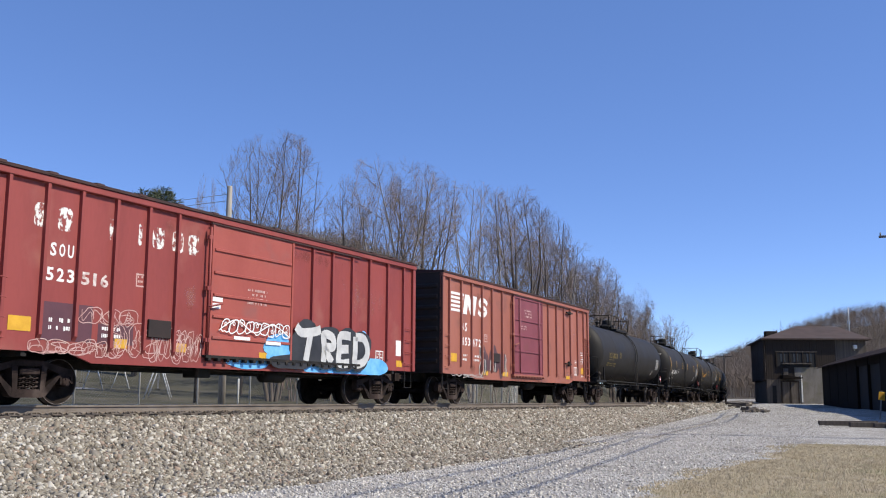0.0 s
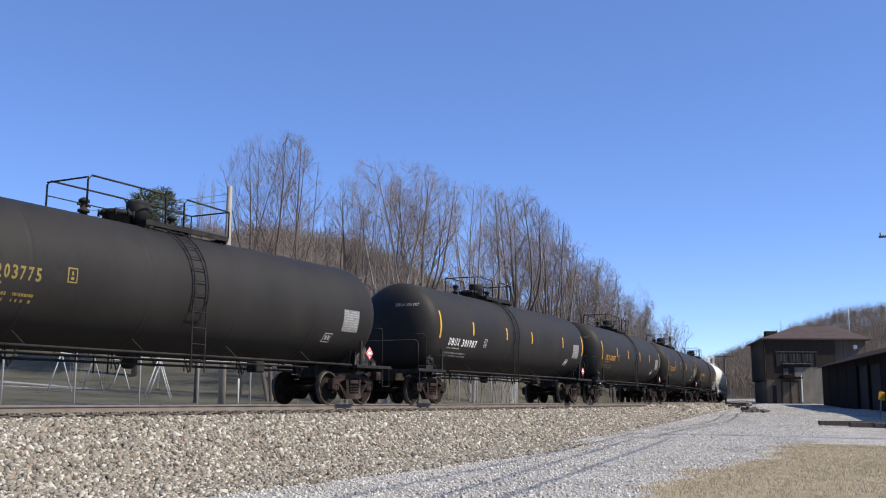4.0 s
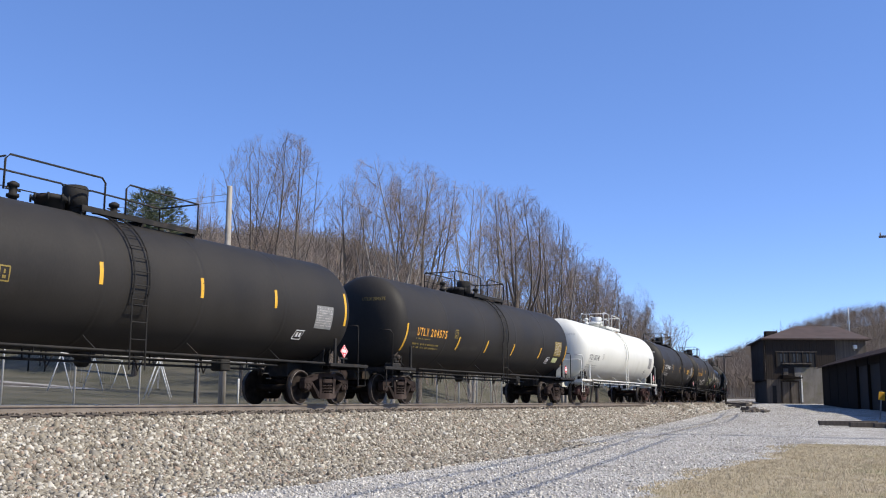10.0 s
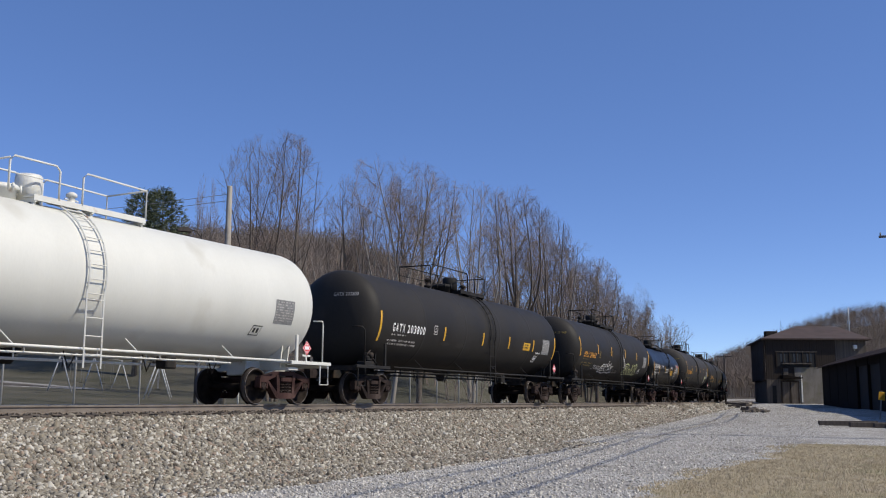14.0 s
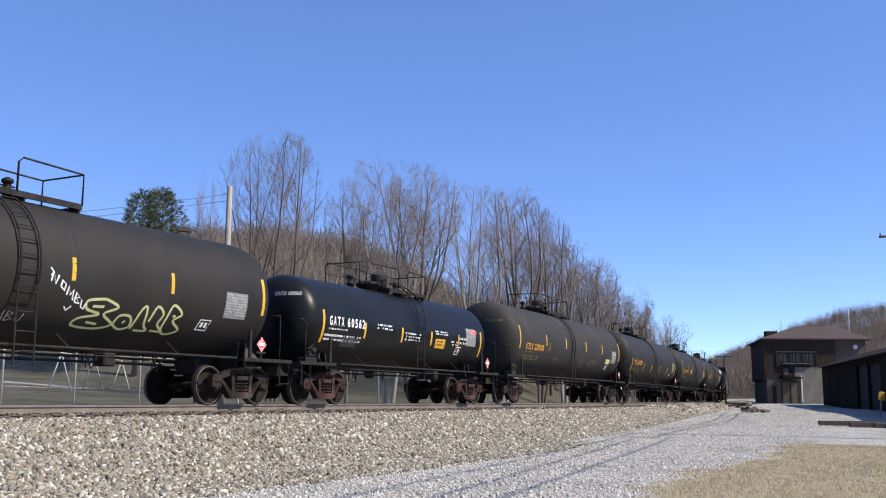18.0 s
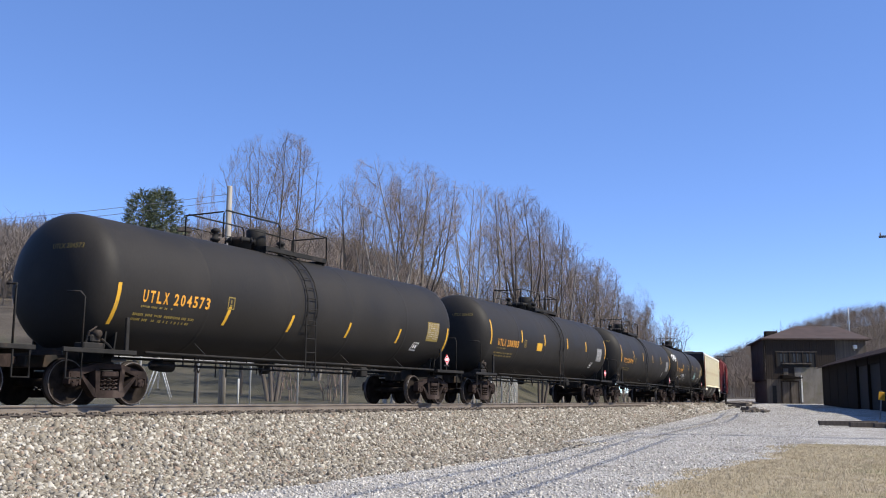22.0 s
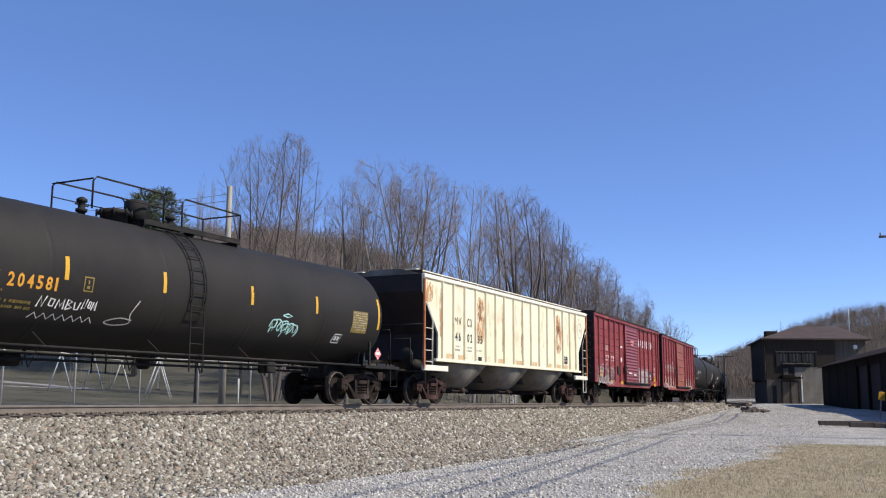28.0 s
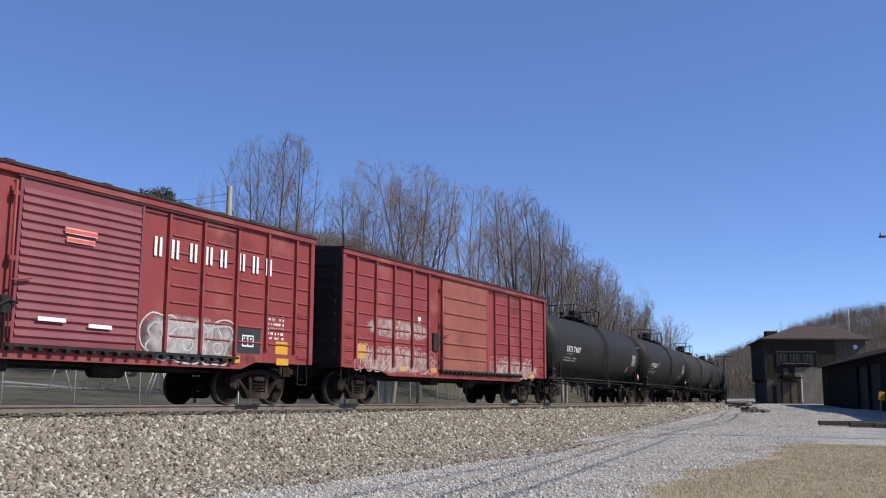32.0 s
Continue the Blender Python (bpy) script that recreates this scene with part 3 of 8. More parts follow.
def side_frame_shape(y):
    """Cast side frame: arched top bar, pedestals, sloping tension bars, spring seat."""
    s, b = Shape(), 0.889
    y0, y1 = y - 0.085, y + 0.085
    bars_ = [
        [(-b - 0.16, 0.62), (-b - 0.13, 0.70), (-b + 0.06, 0.72), (-0.30, 0.845), (0.30, 0.845), (b - 0.06, 0.72), (b + 0.13, 0.70), (b + 0.16, 0.62), (b - 0.10, 0.58), (0.30, 0.735), (-0.30, 0.735), (-b + 0.10, 0.58)],
        [(-b + 0.10, 0.62), (-b + 0.19, 0.60), (-0.32, 0.29), (-0.30, 0.18), (-0.40, 0.17)],
        [(b - 0.10, 0.62), (b - 0.19, 0.60), (0.32, 0.29), (0.30, 0.18), (0.40, 0.17)],
        [(-0.40, 0.17), (-0.34, 0.30), (0.34, 0.30), (0.40, 0.17), (0.30, 0.145), (-0.30, 0.145)],
        [(-0.36, 0.28), (-0.40, 0.74), (-0.27, 0.76), (-0.25, 0.28)],
        [(0.36, 0.28), (0.40, 0.74), (0.27, 0.76), (0.25, 0.28)],
    ]
    for i, r in enumerate(bars_):
        s.prism(r, y0 - 0.004 * i, y1 + 0.004 * i)
    for sg in (-1, 1):
        s.prism([(sg * (b - 0.155), 0.60), (sg * (b - 0.155), 0.40), (sg * (b - 0.115), 0.40), (sg * (b - 0.10), 0.60)], y0, y1)
        s.prism([(sg * (b + 0.16), 0.62), (sg * (b + 0.155), 0.42), (sg * (b + 0.115), 0.42), (sg * (b + 0.10), 0.62)], y0, y1)
        s.box(sg * b - 0.12, sg * b + 0.12, y0 - 0.01, y1 + 0.01, 0.555, 0.63)
    return s


def spring_shape(x, y):
    """One coil of the spring nest."""
    pts = []
    for i in range(26):
        a = i * 0.9
        pts.append((x + 0.058 * math.cos(a), y + 0.058 * math.sin(a), 0.29 + 0.0112 * i))
    return Shape().tube(pts, 0.018, 4)


def truck_shape():
    s = Shape()
    s.box(-0.22, 0.22, -1.12, 1.12, 0.56, 0.70, 0.03)
    s.box(-0.16, 0.16, -0.9, 0.9, 0.48, 0.58, 0.03)
    s.lathe([(0.70, 0.19), (0.80, 0.17)], "z", 14)
    for x in (-0.42, 0.42):
        s.tube([(x, -0.9, 0.42), (x, 0.9, 0.42)], 0.035, 6)
        for y in (-0.78, 0.78):
            s.box(x - 0.05, x + 0.05, y - 0.06, y + 0.06, 0.34, 0.60, 0.01)
    for x in (-0.33, 0.33):
        s.tube([(x, -0.35, 0.75), (x, 0.35, 0.75)], 0.03, 6)
    return s


def truck(parent, x, iron):
    t = part("truck", truck_shape, iron, parent, "cast steel freight truck", key="truck", at=(x, 0, 0))
    for y in (-0.98, 0.98):
        part("side_frame", lambda: side_frame_shape(y), iron, t, key=("sf", y))
        for x_ in (-0.15, 0.0, 0.15):
            part("spring", lambda: spring_shape(x_, y + (0.06 if y > 0 else -0.06)), TRUCK_IRON, t, key=("sp", x_, y))
    for dx in (-0.889, 0.889):
        w = part("wheelset", wheelset_shape, WHEEL_STEEL, t, "pair of steel wheels on an axle", key="ws", at=(dx, 0, AXLE_Z))
        WHEELSETS.append(w)
        # bright running rim and bearing caps turn with the axle
        MERGE_RIM(w)
    return t


def MERGE_RIM(w):
    """The wheelset's mesh takes the rim and the bearings as further materials, once."""
    me = w.data
    if len(me.materials) > 1:
        return
    bm = bmesh.new()
    bm.from_mesh(me)
    for i, (sh, m) in enumerate(((rim_shape(), WHEEL_RIM), (bearing_shape(), TRUCK_IRON))):
        me.materials.append(m)
        vs = [bm.verts.new(p) for p in sh.v]
        for q, sm in zip(sh.f, sh.smooth):
            f = bm.faces.new([vs[k] for k in q])
            f.material_index, f.smooth = i + 1, sm
    bmesh.ops.recalc_face_normals(bm, faces=bm.faces)
    bm.to_mesh(me)
    bm.free()


def coupler_shape(x0, x1):
    """Draft sill stub, coupler shank and knuckle head from x0 to x1, the face."""
    sg = 1 if x1 > x0 else -1
    s = Shape()
    lo, hi = sorted((x0, x1 - sg * 0.30))
    s.box(lo, hi, -0.08, 0.08, 0.80, 0.95, 0.015)
    ring = [(x1 - sg * 0.34, -0.13), (x1 - sg * 0.10, -0.17), (x1 + sg * 0.02, -0.16), (x1 + sg * 0.03, -0.05), (x1 - sg * 0.10, 0.0), (x1 - sg * 0.08, 0.12), (x1 + sg * 0.04, 0.17), (x1 - sg * 0.14, 0.20), (x1 - sg * 0.34, 0.12)]
    n = len(ring)
    v = [(x, y, 0.74) for x, y in ring] + [(x, y, 1.0) for x, y in ring]
    s.add(v, [tuple(range(n)), tuple(range(2 * n - 1, n - 1, -1))] + [(i, n + i, n + (i + 1) % n, (i + 1) % n) for i in range(n)])
    return s


def hose_shape(x0, x1):
    pts = [(x0, 0.32, 0.80), (x0 + (x1 - x0) * 0.4, 0.30, 0.56), (x0 + (x1 - x0) * 0.75, 0.22, 0.40), (x1, 0.10, 0.42)]
    s = Shape()
    s.tube([tuple(p) for p in curve_through(pts, 4)], 0.026, 6)
    return s


# ---- tank cars ----
CARS = []          # (thing, place at 16 s, half distance of truck centres)
TR, TZ = 1.48, 2.57


def tank_shape(half, r, seams):
    """A lying cylinder with dished ends and faint weld bands; half: to the knuckle of the head."""
    prof = []
    for i in range(9):
        a = math.pi / 2 * i / 8
        prof.append((-half - 0.62 * math.cos(a) ** 1.0, max(0.02, r * math.sin(a) ** 0.62)))
    xs = sorted(seams)
    for x in xs:
        prof += [(x - 0.09, r), (x - 0.05, r), (x - 0.03, r + 0.004), (x + 0.03, r + 0.004), (x + 0.05, r), (x + 0.09, r)]
    prof.insert(9, (-half + 0.05, r))
    prof += [(half - 0.05, r)] + [(-h, rr) for h, rr in reversed(prof[:9])]
    return Shape().lathe(prof, "x", 56, (0, 0, TZ))


def arc_pts(x, r, a0, a1, n, zc=TZ, sgn=-1):
    return [(x, sgn * r * math.sin(a0 + (a1 - a0) * i / n), zc + r * math.cos(a0 + (a1 - a0) * i / n)) for i in range(n + 1)]


def ladder_shape(x, r, foot, sgn=-1):
    """Bowed ladder from the crown down the flank, then straight to the foot."""
    s = Shape()
    for dx in (-0.22, 0.22):
        pts = arc_pts(x + dx, r + 0.07, 0.12, 1.75, 14, sgn=sgn)
        s.tube(pts, 0.022, 5)
        s.tube([(x + dx, sgn * (r + 0.02), TZ - 0.25), (x + dx, sgn * (r + 0.03), foot)], 0.02, 5)
    for i in range(9):
        a = 0.3 + i * 0.19
        p = (sgn * (r + 0.07) * math.sin(a), TZ + (r + 0.07) * math.cos(a))
        s.tube([(x - 0.22, p[0], p[1]), (x + 0.22, p[0], p[1])], 0.012, 5)
    z = TZ - 0.5
    while z > foot - 0.01:
        s.tube([(x - 0.22, sgn * (r + 0.03), z), (x + 0.22, sgn * (r + 0.03), z)], 0.012, 5)
        z -= 0.36
    return s


def platform_shape(x0, x1):
    s = Shape()
    z = TZ + TR + 0.06
    for y0, y1 in ((-0.62, -0.28), (0.28, 0.62)):
        s.box(x0, x1, y0, y1, z - 0.02, z + 0.02)
        s.box(x0, x1, y0 - 0.012, y0 - 0.002, z - 0.09, z + 0.03)
    for x in (x0 + 0.05, (x0 + x1) / 2, x1 - 0.05):
        s.box(x - 0.03, x + 0.03, -0.62, 0.62, z - 0.12, z - 0.03)
        for y in (-0.55, 0.55):
            s.box(x - 0.03, x + 0.03, y - 0.03, y + 0.03, z - 0.32, z - 0.02)
    return s


def top_rail_shape(x0, x1, lx):
    """Guard rails round the platform, with a gap at the ladder."""
    s, z, h = Shape(), TZ + TR + 0.06, 0.70
    for y in (-0.62, 0.62):
        a, b = (lx - 0.30, lx + 0.30)
        s.tube([(x0, y, z), (x0, y, z + h - 0.1), (x0 + 0.1, y, z + h), (a - 0.1, y, z + h), (a, y, z + h - 0.1), (a, y, z)], 0.022, 6)
        s.tube([(b, y, z), (b, y, z + h - 0.1), (b + 0.1, y, z + h), (x1, y, z + h - 0.04), (x1, y, z)], 0.022, 6)
        s.tube([(x0, y, z + 0.36), (a, y, z + 0.36)], 0.014, 5)
    s.tube([(x0, -0.62, z + h - 0.05), (x0, 0.62, z + h - 0.05)], 0.02, 6)
    s.tube([(x1, -0.62, z + h - 0.04), (x1, 0.62, z + h - 0.04)], 0.02, 6)
    return s


def manway_shape(x):
    z = TZ + TR
    s = Shape().lathe([(z - 0.1, 0.30), (z + 0.16, 0.30), (z + 0.17, 0.36), (z + 0.22, 0.36), (z + 0.27, 0.33), (z + 0.30, 0.20)], "z", 18, (x, 0, 0))
    return s


def dome_shape(x):
    z = TZ + TR
    return Shape().lathe([(z - 0.1, 0.24), (z + 0.12, 0.24), (z + 0.13, 0.27), (z + 0.56, 0.27), (z + 0.60, 0.24), (z + 0.61, 0.05)], "z", 18, (x, 0, 0))


def valve_shape(x, y=0.0):
    z = TZ + TR
    s = Shape().lathe([(z - 0.1, 0.09), (z + 0.12, 0.09), (z + 0.13, 0.13), (z + 0.19, 0.13), (z + 0.20, 0.08), (z + 0.34, 0.08), (z + 0.35, 0.12), (z + 0.41, 0.12), (z + 0.46, 0.04)], "z", 12, (x, y, 0))
    return s.tube([(x - 0.18, y, z + 0.28), (x + 0.18, y, z + 0.28)], 0.02, 5)


def pipe_line_shape(half):
    """Side running pipe with its brackets."""
    s = Shape()
    for sg in (-1, 1):
        s.tube([(-half, sg * 1.40, 1.10), (half, sg * 1.40, 1.10)], 0.032, 6)
        for i in range(4):
            x = -half * 0.7 + half * 1.4 * i / 3
            s.tube([(x, sg * 1.38, 1.10), (x - 0.12, sg * 1.12, 1.38)], 0.014, 5)
    return s


def brake_rod_shape(half):
    s = Shape()
    s.tube([(-half, -1.22, 0.98), (half * 0.8, -1.22, 0.98)], 0.022, 5)
    s.tube([(-half * 0.9, -0.3, 0.90), (half * 0.9, -0.3, 0.90)], 0.03, 5)
    for i in range(6):
        x = -half * 0.8 + half * 1.5 * i / 5
        s.tube([(x, -1.22, 0.98), (x, -1.22, 1.10), (x, -1.38, 1.10)], 0.016, 5)
        s.tube([(x + 0.5, -0.3, 0.90), (x + 0.5, -0.3, 1.14)], 0.02, 5)
    return s


def end_platform_shape(sg, x0, x1):
    s = Shape()
    lo, hi = sorted((sg * x0, sg * x1))
    for y0, y1 in ((-1.42, -0.95), (0.95, 1.42)):
        s.box(lo, hi, y0, y1, 1.05, 1.10)
    s.box(min(sg * x1, sg * (x1 - 0.5)), max(sg * x1, sg * (x1 - 0.5)), -0.95, 0.95, 1.05, 1.10)
    for y in (-1.43, 1.36):
        s.box(lo - 0.02, hi + 0.02, y, y + 0.07, 1.03, 1.12, 0.008)
    ex = sg * x1
    s.box(min(ex, ex - sg * 0.07), max(ex, ex - sg * 0.07), -1.36, 1.36, 0.97, 1.045)
    # corner step
    for y in (-1.40, 1.40):
        s.tube([(ex - sg * 0.08, y, 1.05), (ex - sg * 0.08, y, 0.52), (ex - sg * 0.46, y, 0.52), (ex - sg * 0.46, y, 1.05)], 0.02, 5)
    return s


def draft_sill_shape(sg, x0, x1):
    s = Shape()
    lo, hi = sorted((sg * x0, sg * x1))
    s.box(lo, hi, -0.32, 0.32, 0.74, 1.12, 0.02)
    return s


def saddle_shape(x):
    """Body bolster: a web that carries the tank over the truck."""
    s = Shape()
    n = 12
    ring = [(-0.98, 0.93), (0.98, 0.93)] + [(TR * math.sin(0.78 - 1.56 * i / n) * 1.005, TZ - TR * math.cos(0.78 - 1.56 * i / n) * 1.005) for i in range(n + 1)]
    m = len(ring)
    for dx in (-0.16, 0.12):
        v = [(x + dx, y, z) for y, z in ring] + [(x + dx + 0.04, y, z) for y, z in ring]
        s.add(v, [tuple(range(m)), tuple(range(2 * m - 1, m - 1, -1))] + [(i, m + i, m + (i + 1) % m, (i + 1) % m) for i in range(m)])
    s.box(x - 0.2, x + 0.2, -1.30, 1.30, 0.88, 0.95)
    return s


def post_shape(x, y, h):
    return Shape().box(x - 0.045, x + 0.045, y - 0.03, y + 0.03, 1.10, 1.10 + h, 0.01)


def grab_shape(x, y, sg, h=1.15):
    """Corner guard rail at the end of a tank car."""
    s = Shape()
    s.tube([(x, y, 1.10), (x, y, 1.10 + h - 0.12), (x + sg * 0.06, y * 0.96, 1.10 + h - 0.02), (x + sg * 0.10, y * 0.72, 1.10 + h)], 0.021, 6)
    return s


def end_rail_shape(x):
    return Shape().tube([(x, -1.38, 1.10), (x, -1.38, 1.95), (x, -1.28, 2.02), (x, 1.28, 2.02), (x, 1.38, 1.95), (x, 1.38, 1.10)], 0.021, 6)


def brake_gear_shape(x):
    """Castings, levers and a bell crank beside the front handhold."""
    s = Shape().box(x - 0.30, x + 0.22, -1.36, -1.08, 1.10, 1.24, 0.02)
    s.box(x - 0.10, x + 0.16, -1.34, -1.16, 1.24, 1.40, 0.03)
    s.lathe([(-1.40, 0.03), (-1.39, 0.08), (-1.30, 0.09), (-1.14, 0.09)], "y", 10, (x + 0.06, 0, 1.42))
    s.tube([(x - 0.2, -1.30, 1.24), (x - 0.16, -1.34, 1.45), (x + 0.02, -1.34, 1.56)], 0.022, 5)
    s.tube([(x + 0.16, -1.34, 1.32), (x + 0.34, -1.36, 1.20), (x + 0.5, -1.30, 1.12)], 0.025, 5)
    return s


def brake_wheel_shape(x):
    ring = [(x, -0.95 + 0.28 * math.cos(a), 1.72 + 0.28 * math.sin(a)) for a in np.linspace(0, 2 * math.pi, 19)]
    s = Shape().tube(ring, 0.02, 5)
    for k in range(3):
        a = k * math.pi / 3
        s.tube([(x, -0.95 - 0.28 * math.cos(a), 1.72 - 0.28 * math.sin(a)), (x, -0.95 + 0.28 * math.cos(a), 1.72 + 0.28 * math.sin(a))], 0.014, 4)
    s.box(x - 0.16, x - 0.04, -1.08, -0.82, 1.52, 1.92, 0.03)
    return s.tube([(x - 0.1, -0.95, 1.08), (x - 0.1, -0.95, 1.55)], 0.03, 6)


def outlet_shape():
    s = Shape()
    s.lathe([(0.80, 0.10), (0.86, 0.16), (0.98, 0.16), (1.02, 0.24), (1.12, 0.30)], "z", 14, (-0.6, 0, 0))
    return s


def hanger_shape():
    return Shape().tube([(0, -1.1, 0.74), (0, -1.1, 1.05), (0.14, -1.1, 0.72), (0.30, -1.1, 1.0)], 0.018, 5)


def brake_cylinder_shape(half):
    s = Shape()
    s.lathe([(-half * 0.55 - 0.3, 0.12), (-half * 0.55, 0.15), (-half * 0.55 + 0.35, 0.15), (-half * 0.55 + 0.38, 0.05)], "x", 12, (0, 0.45, 0.92))
    return s


def valve_box_shape(half):
    return Shape().box(half * 0.38, half * 0.38 + 0.34, -0.95, -0.6, 0.80, 1.08, 0.03)


def placard(car, x, y=-1.44, z=1.46, bracket=BLACK_STEEL):
    r = 0.19
    p = part("placard", Shape().sheet([(x - r, y, z), (x, y, z - r), (x + r, y, z), (x, y, z + r)], 0.006, (0, -1, 0)), PLACARD_RED, car, "red diamond hazard placard", key=("placard", x, y, z))
    f = flat_side(y - 0.006)
    s = patch(x - 0.10, x + 0.10, z - 0.035, z + 0.05, f, rows=1)
    s = merge(s, ribbon([(x - 0.165, z), (x, z - 0.165), (x + 0.165, z), (x, z + 0.165), (x - 0.165, z)], 0.014, f, 0.003), patch(x - 0.03, x + 0.03, z + 0.075, z + 0.11, f, rows=1), patch(x - 0.02, x + 0.02, z - 0.12, z - 0.07, f, rows=1))
    part("placard_print", s, WHITE_INK, p, key=("placard marks", x, y, z))
    part("placard_bracket", Shape().box(x - 0.02, x + 0.02, y + 0.002, y + 0.03, 1.05, z + r).box(x - 0.17, x + 0.17, y + 0.002, y + 0.02, z - r - 0.03, z - r + 0.02), bracket, car, key=("bracket", x, y, z))


def tank_car(place, label, number="", half=7.32, coupled=9.04, tc=7.05, body=BLACK_TANK, steel=BLACK_STEEL, iron=TRUCK_IRON, ladder=0.0, ink=ORANGE, small=DIM_YELLOW, text_u=-6.61, text_w=2.15, text_z=2.17, text_h=0.255,
             stripes=(-7.29, -4.19, -1.55, 1.42, 4.13, 7.29), stripe_z=2.62, sheet=DIM_WHITE, near=True, platform=(-2.6, 1.9), dome=-0.55, seed=1, end_rail=False, slant=0.0, box_mark=True, brake_wheel=False):
    car = empty("tank_car", label, "tank car", "cars of the freight train")
    d = half - 7.32
    key = (half, coupled)
    part("tank", lambda: tank_shape(half, TR, [-half * 0.62, -half * 0.2, half * 0.2, half * 0.62] if body is not WHITE_TANK else []), body, car, key=key)
    for sg in (-1, 1):
        truck(car, sg * tc, iron)
        part("end_platform", lambda: end_platform_shape(sg, half - 0.62, coupled - 0.48), steel, car, key=(key, sg))
        part("draft_sill", lambda: draft_sill_shape(sg, half - 1.1, coupled - 0.5), steel, car, key=(key, sg))
        part("saddle", lambda: saddle_shape(sg * tc), body if body is WHITE_TANK else steel, car, key=(key, sg))
        c = part("coupler", lambda: coupler_shape(sg * (coupled - 0.62), sg * coupled), TRUCK_IRON, car, key=(key, sg))
        part("air_hose", lambda: hose_shape(sg * (coupled - 0.55), sg * coupled), BLACK_STEEL, car, key=(key, sg))
        for y in (-1.38, 1.38):
            part("post", lambda: post_shape(sg * (half - 0.38), y, 0.70), steel, car, key=(key, sg, y))
            part("grab_rail", lambda: grab_shape(sg * (half + 0.78), y, sg), steel, car, key=(key, sg, y))
    if end_rail:
        part("end_guard_rail", lambda: end_rail_shape(-(coupled - 0.5)), steel, car, key=key)
    part("running_pipe", lambda: pipe_line_shape(half - 0.9), steel, car, key=key)
    part("brake_rod", lambda: brake_rod_shape(half - 1.6), steel, car, key=key)
    part("outlet_valve", outlet_shape, BLACK_STEEL, car, key=1)
    part("brake_cylinder", lambda: brake_cylinder_shape(half), BLACK_STEEL, car, key=key)
    part("valve_box", lambda: valve_box_shape(half), BLACK_STEEL, car, key=key)
    rnd = random.Random(seed)
    for i in range(5):
        part("brake_hanger", hanger_shape, BLACK_STEEL, car, key=1, at=(-half * 0.62 + i * half * 0.3 + rnd.uniform(-0.3, 0.3), 0, 0))
    part("brake_gear", lambda: brake_gear_shape(-(half + 0.42)), BLACK_STEEL, car, "hand brake gear on the end sill", key=key)
    if brake_wheel:
        part("brake_wheel", lambda: brake_wheel_shape(half + 0.92), BLACK_STEEL, car, "hand brake wheel", key=key)
    p0, p1 = ladder + platform[0], ladder + platform[1]
    part("platform", lambda: platform_shape(max(p0, ladder - 0.9), p1), steel, car, key=(p0, p1))
    part("guard_rail", lambda: top_rail_shape(p0, p1, ladder), steel, car, key=(p0, p1))
    for sg in (-1, 1):
        part("ladder", lambda: ladder_shape(ladder, TR, 0.72, sg), steel, car, key=(ladder, sg))
    mw = part("manway", lambda: manway_shape(ladder - 1.2), steel, car, key=(ladder, TR))
    if near:
        for i in range(8):
            a = i * math.pi / 4
            part("bolt", lambda: Shape().lathe([(0.12, 0.025), (0.28, 0.025)], "z", 6), steel, mw, key="manway bolt", at=(ladder - 1.2 + 0.375 * math.cos(a), 0.375 * math.sin(a), TZ + TR))
    part("valve_dome", lambda: dome_shape(ladder + dome), steel, car, key=(ladder, dome))
    part("relief_valve", lambda: valve_shape(ladder + 0.55), steel, car, key=(ladder, 1))
    part("vent_valve", lambda: valve_shape(ladder - 1.95, 0.2), steel, car, key=(ladder, 2))
    placard(car, half - 0.02, bracket=steel)
    # marks on the lit flank
    side = round_side(TR, TZ, text_z)
    if number:
        put_letters(car, letters(number, text_u, 0.0, text_h, side, text_w), ink)
        part("small_lettering", merge(bars(text_u, -0.17, 0.95, 0.09, 1, side, seed), bars(text_u - 0.15, -0.50, 1.85, 0.24, 2, side, seed + 50)), small, car, "small unreadable lines")
    for i, x in enumerate(stripes):
        tall = 0.46 if 0 < i < len(stripes) - 1 else 0.46
        sd = round_side(TR, TZ, stripe_z)
        mid = 0 < i < len(stripes) - 1
        part("reflective_stripe", patch(x - 0.05, x + 0.05, -0.22 if mid else -tall, 0.24 if mid else tall, sd, 0.004, slant if mid else 0.0, 5), YELLOW, car, "yellow reflective stripe", key=("stripe", x, stripe_z, mid, slant))
    if near and box_mark:
        sd = round_side(TR, TZ, text_z + 0.05)
        u = text_u + text_w + 0.55
        part("mark_box", box_outline(u, 0, u + 0.24, 0.30, 0.028, sd), small, car)
        part("mark_box_print", merge(patch(u + 0.08, u + 0.16, 0.06, 0.12, sd, rows=1), patch(u + 0.10, u + 0.14, 0.15, 0.23, sd, rows=1)), small, car)
    if near:
        sd = round_side(TR, TZ, 2.02)
        u = half - 1.42
        sh = part("data_sheet", patch(u, u + 0.78, 0, 0.62, sd, 0.003), DATA_GREY if sheet is not YELLOW else DIM_YELLOW, car, "stencilled data panel")
        part("data_print", bars(u + 0.04, 0.04, 0.70, 0.54, 8, sd, seed + 9, 0.55, 0.006), DIM_WHITE, sh)
        sd = round_side(TR, TZ, 1.70)
        u = half - 2.16
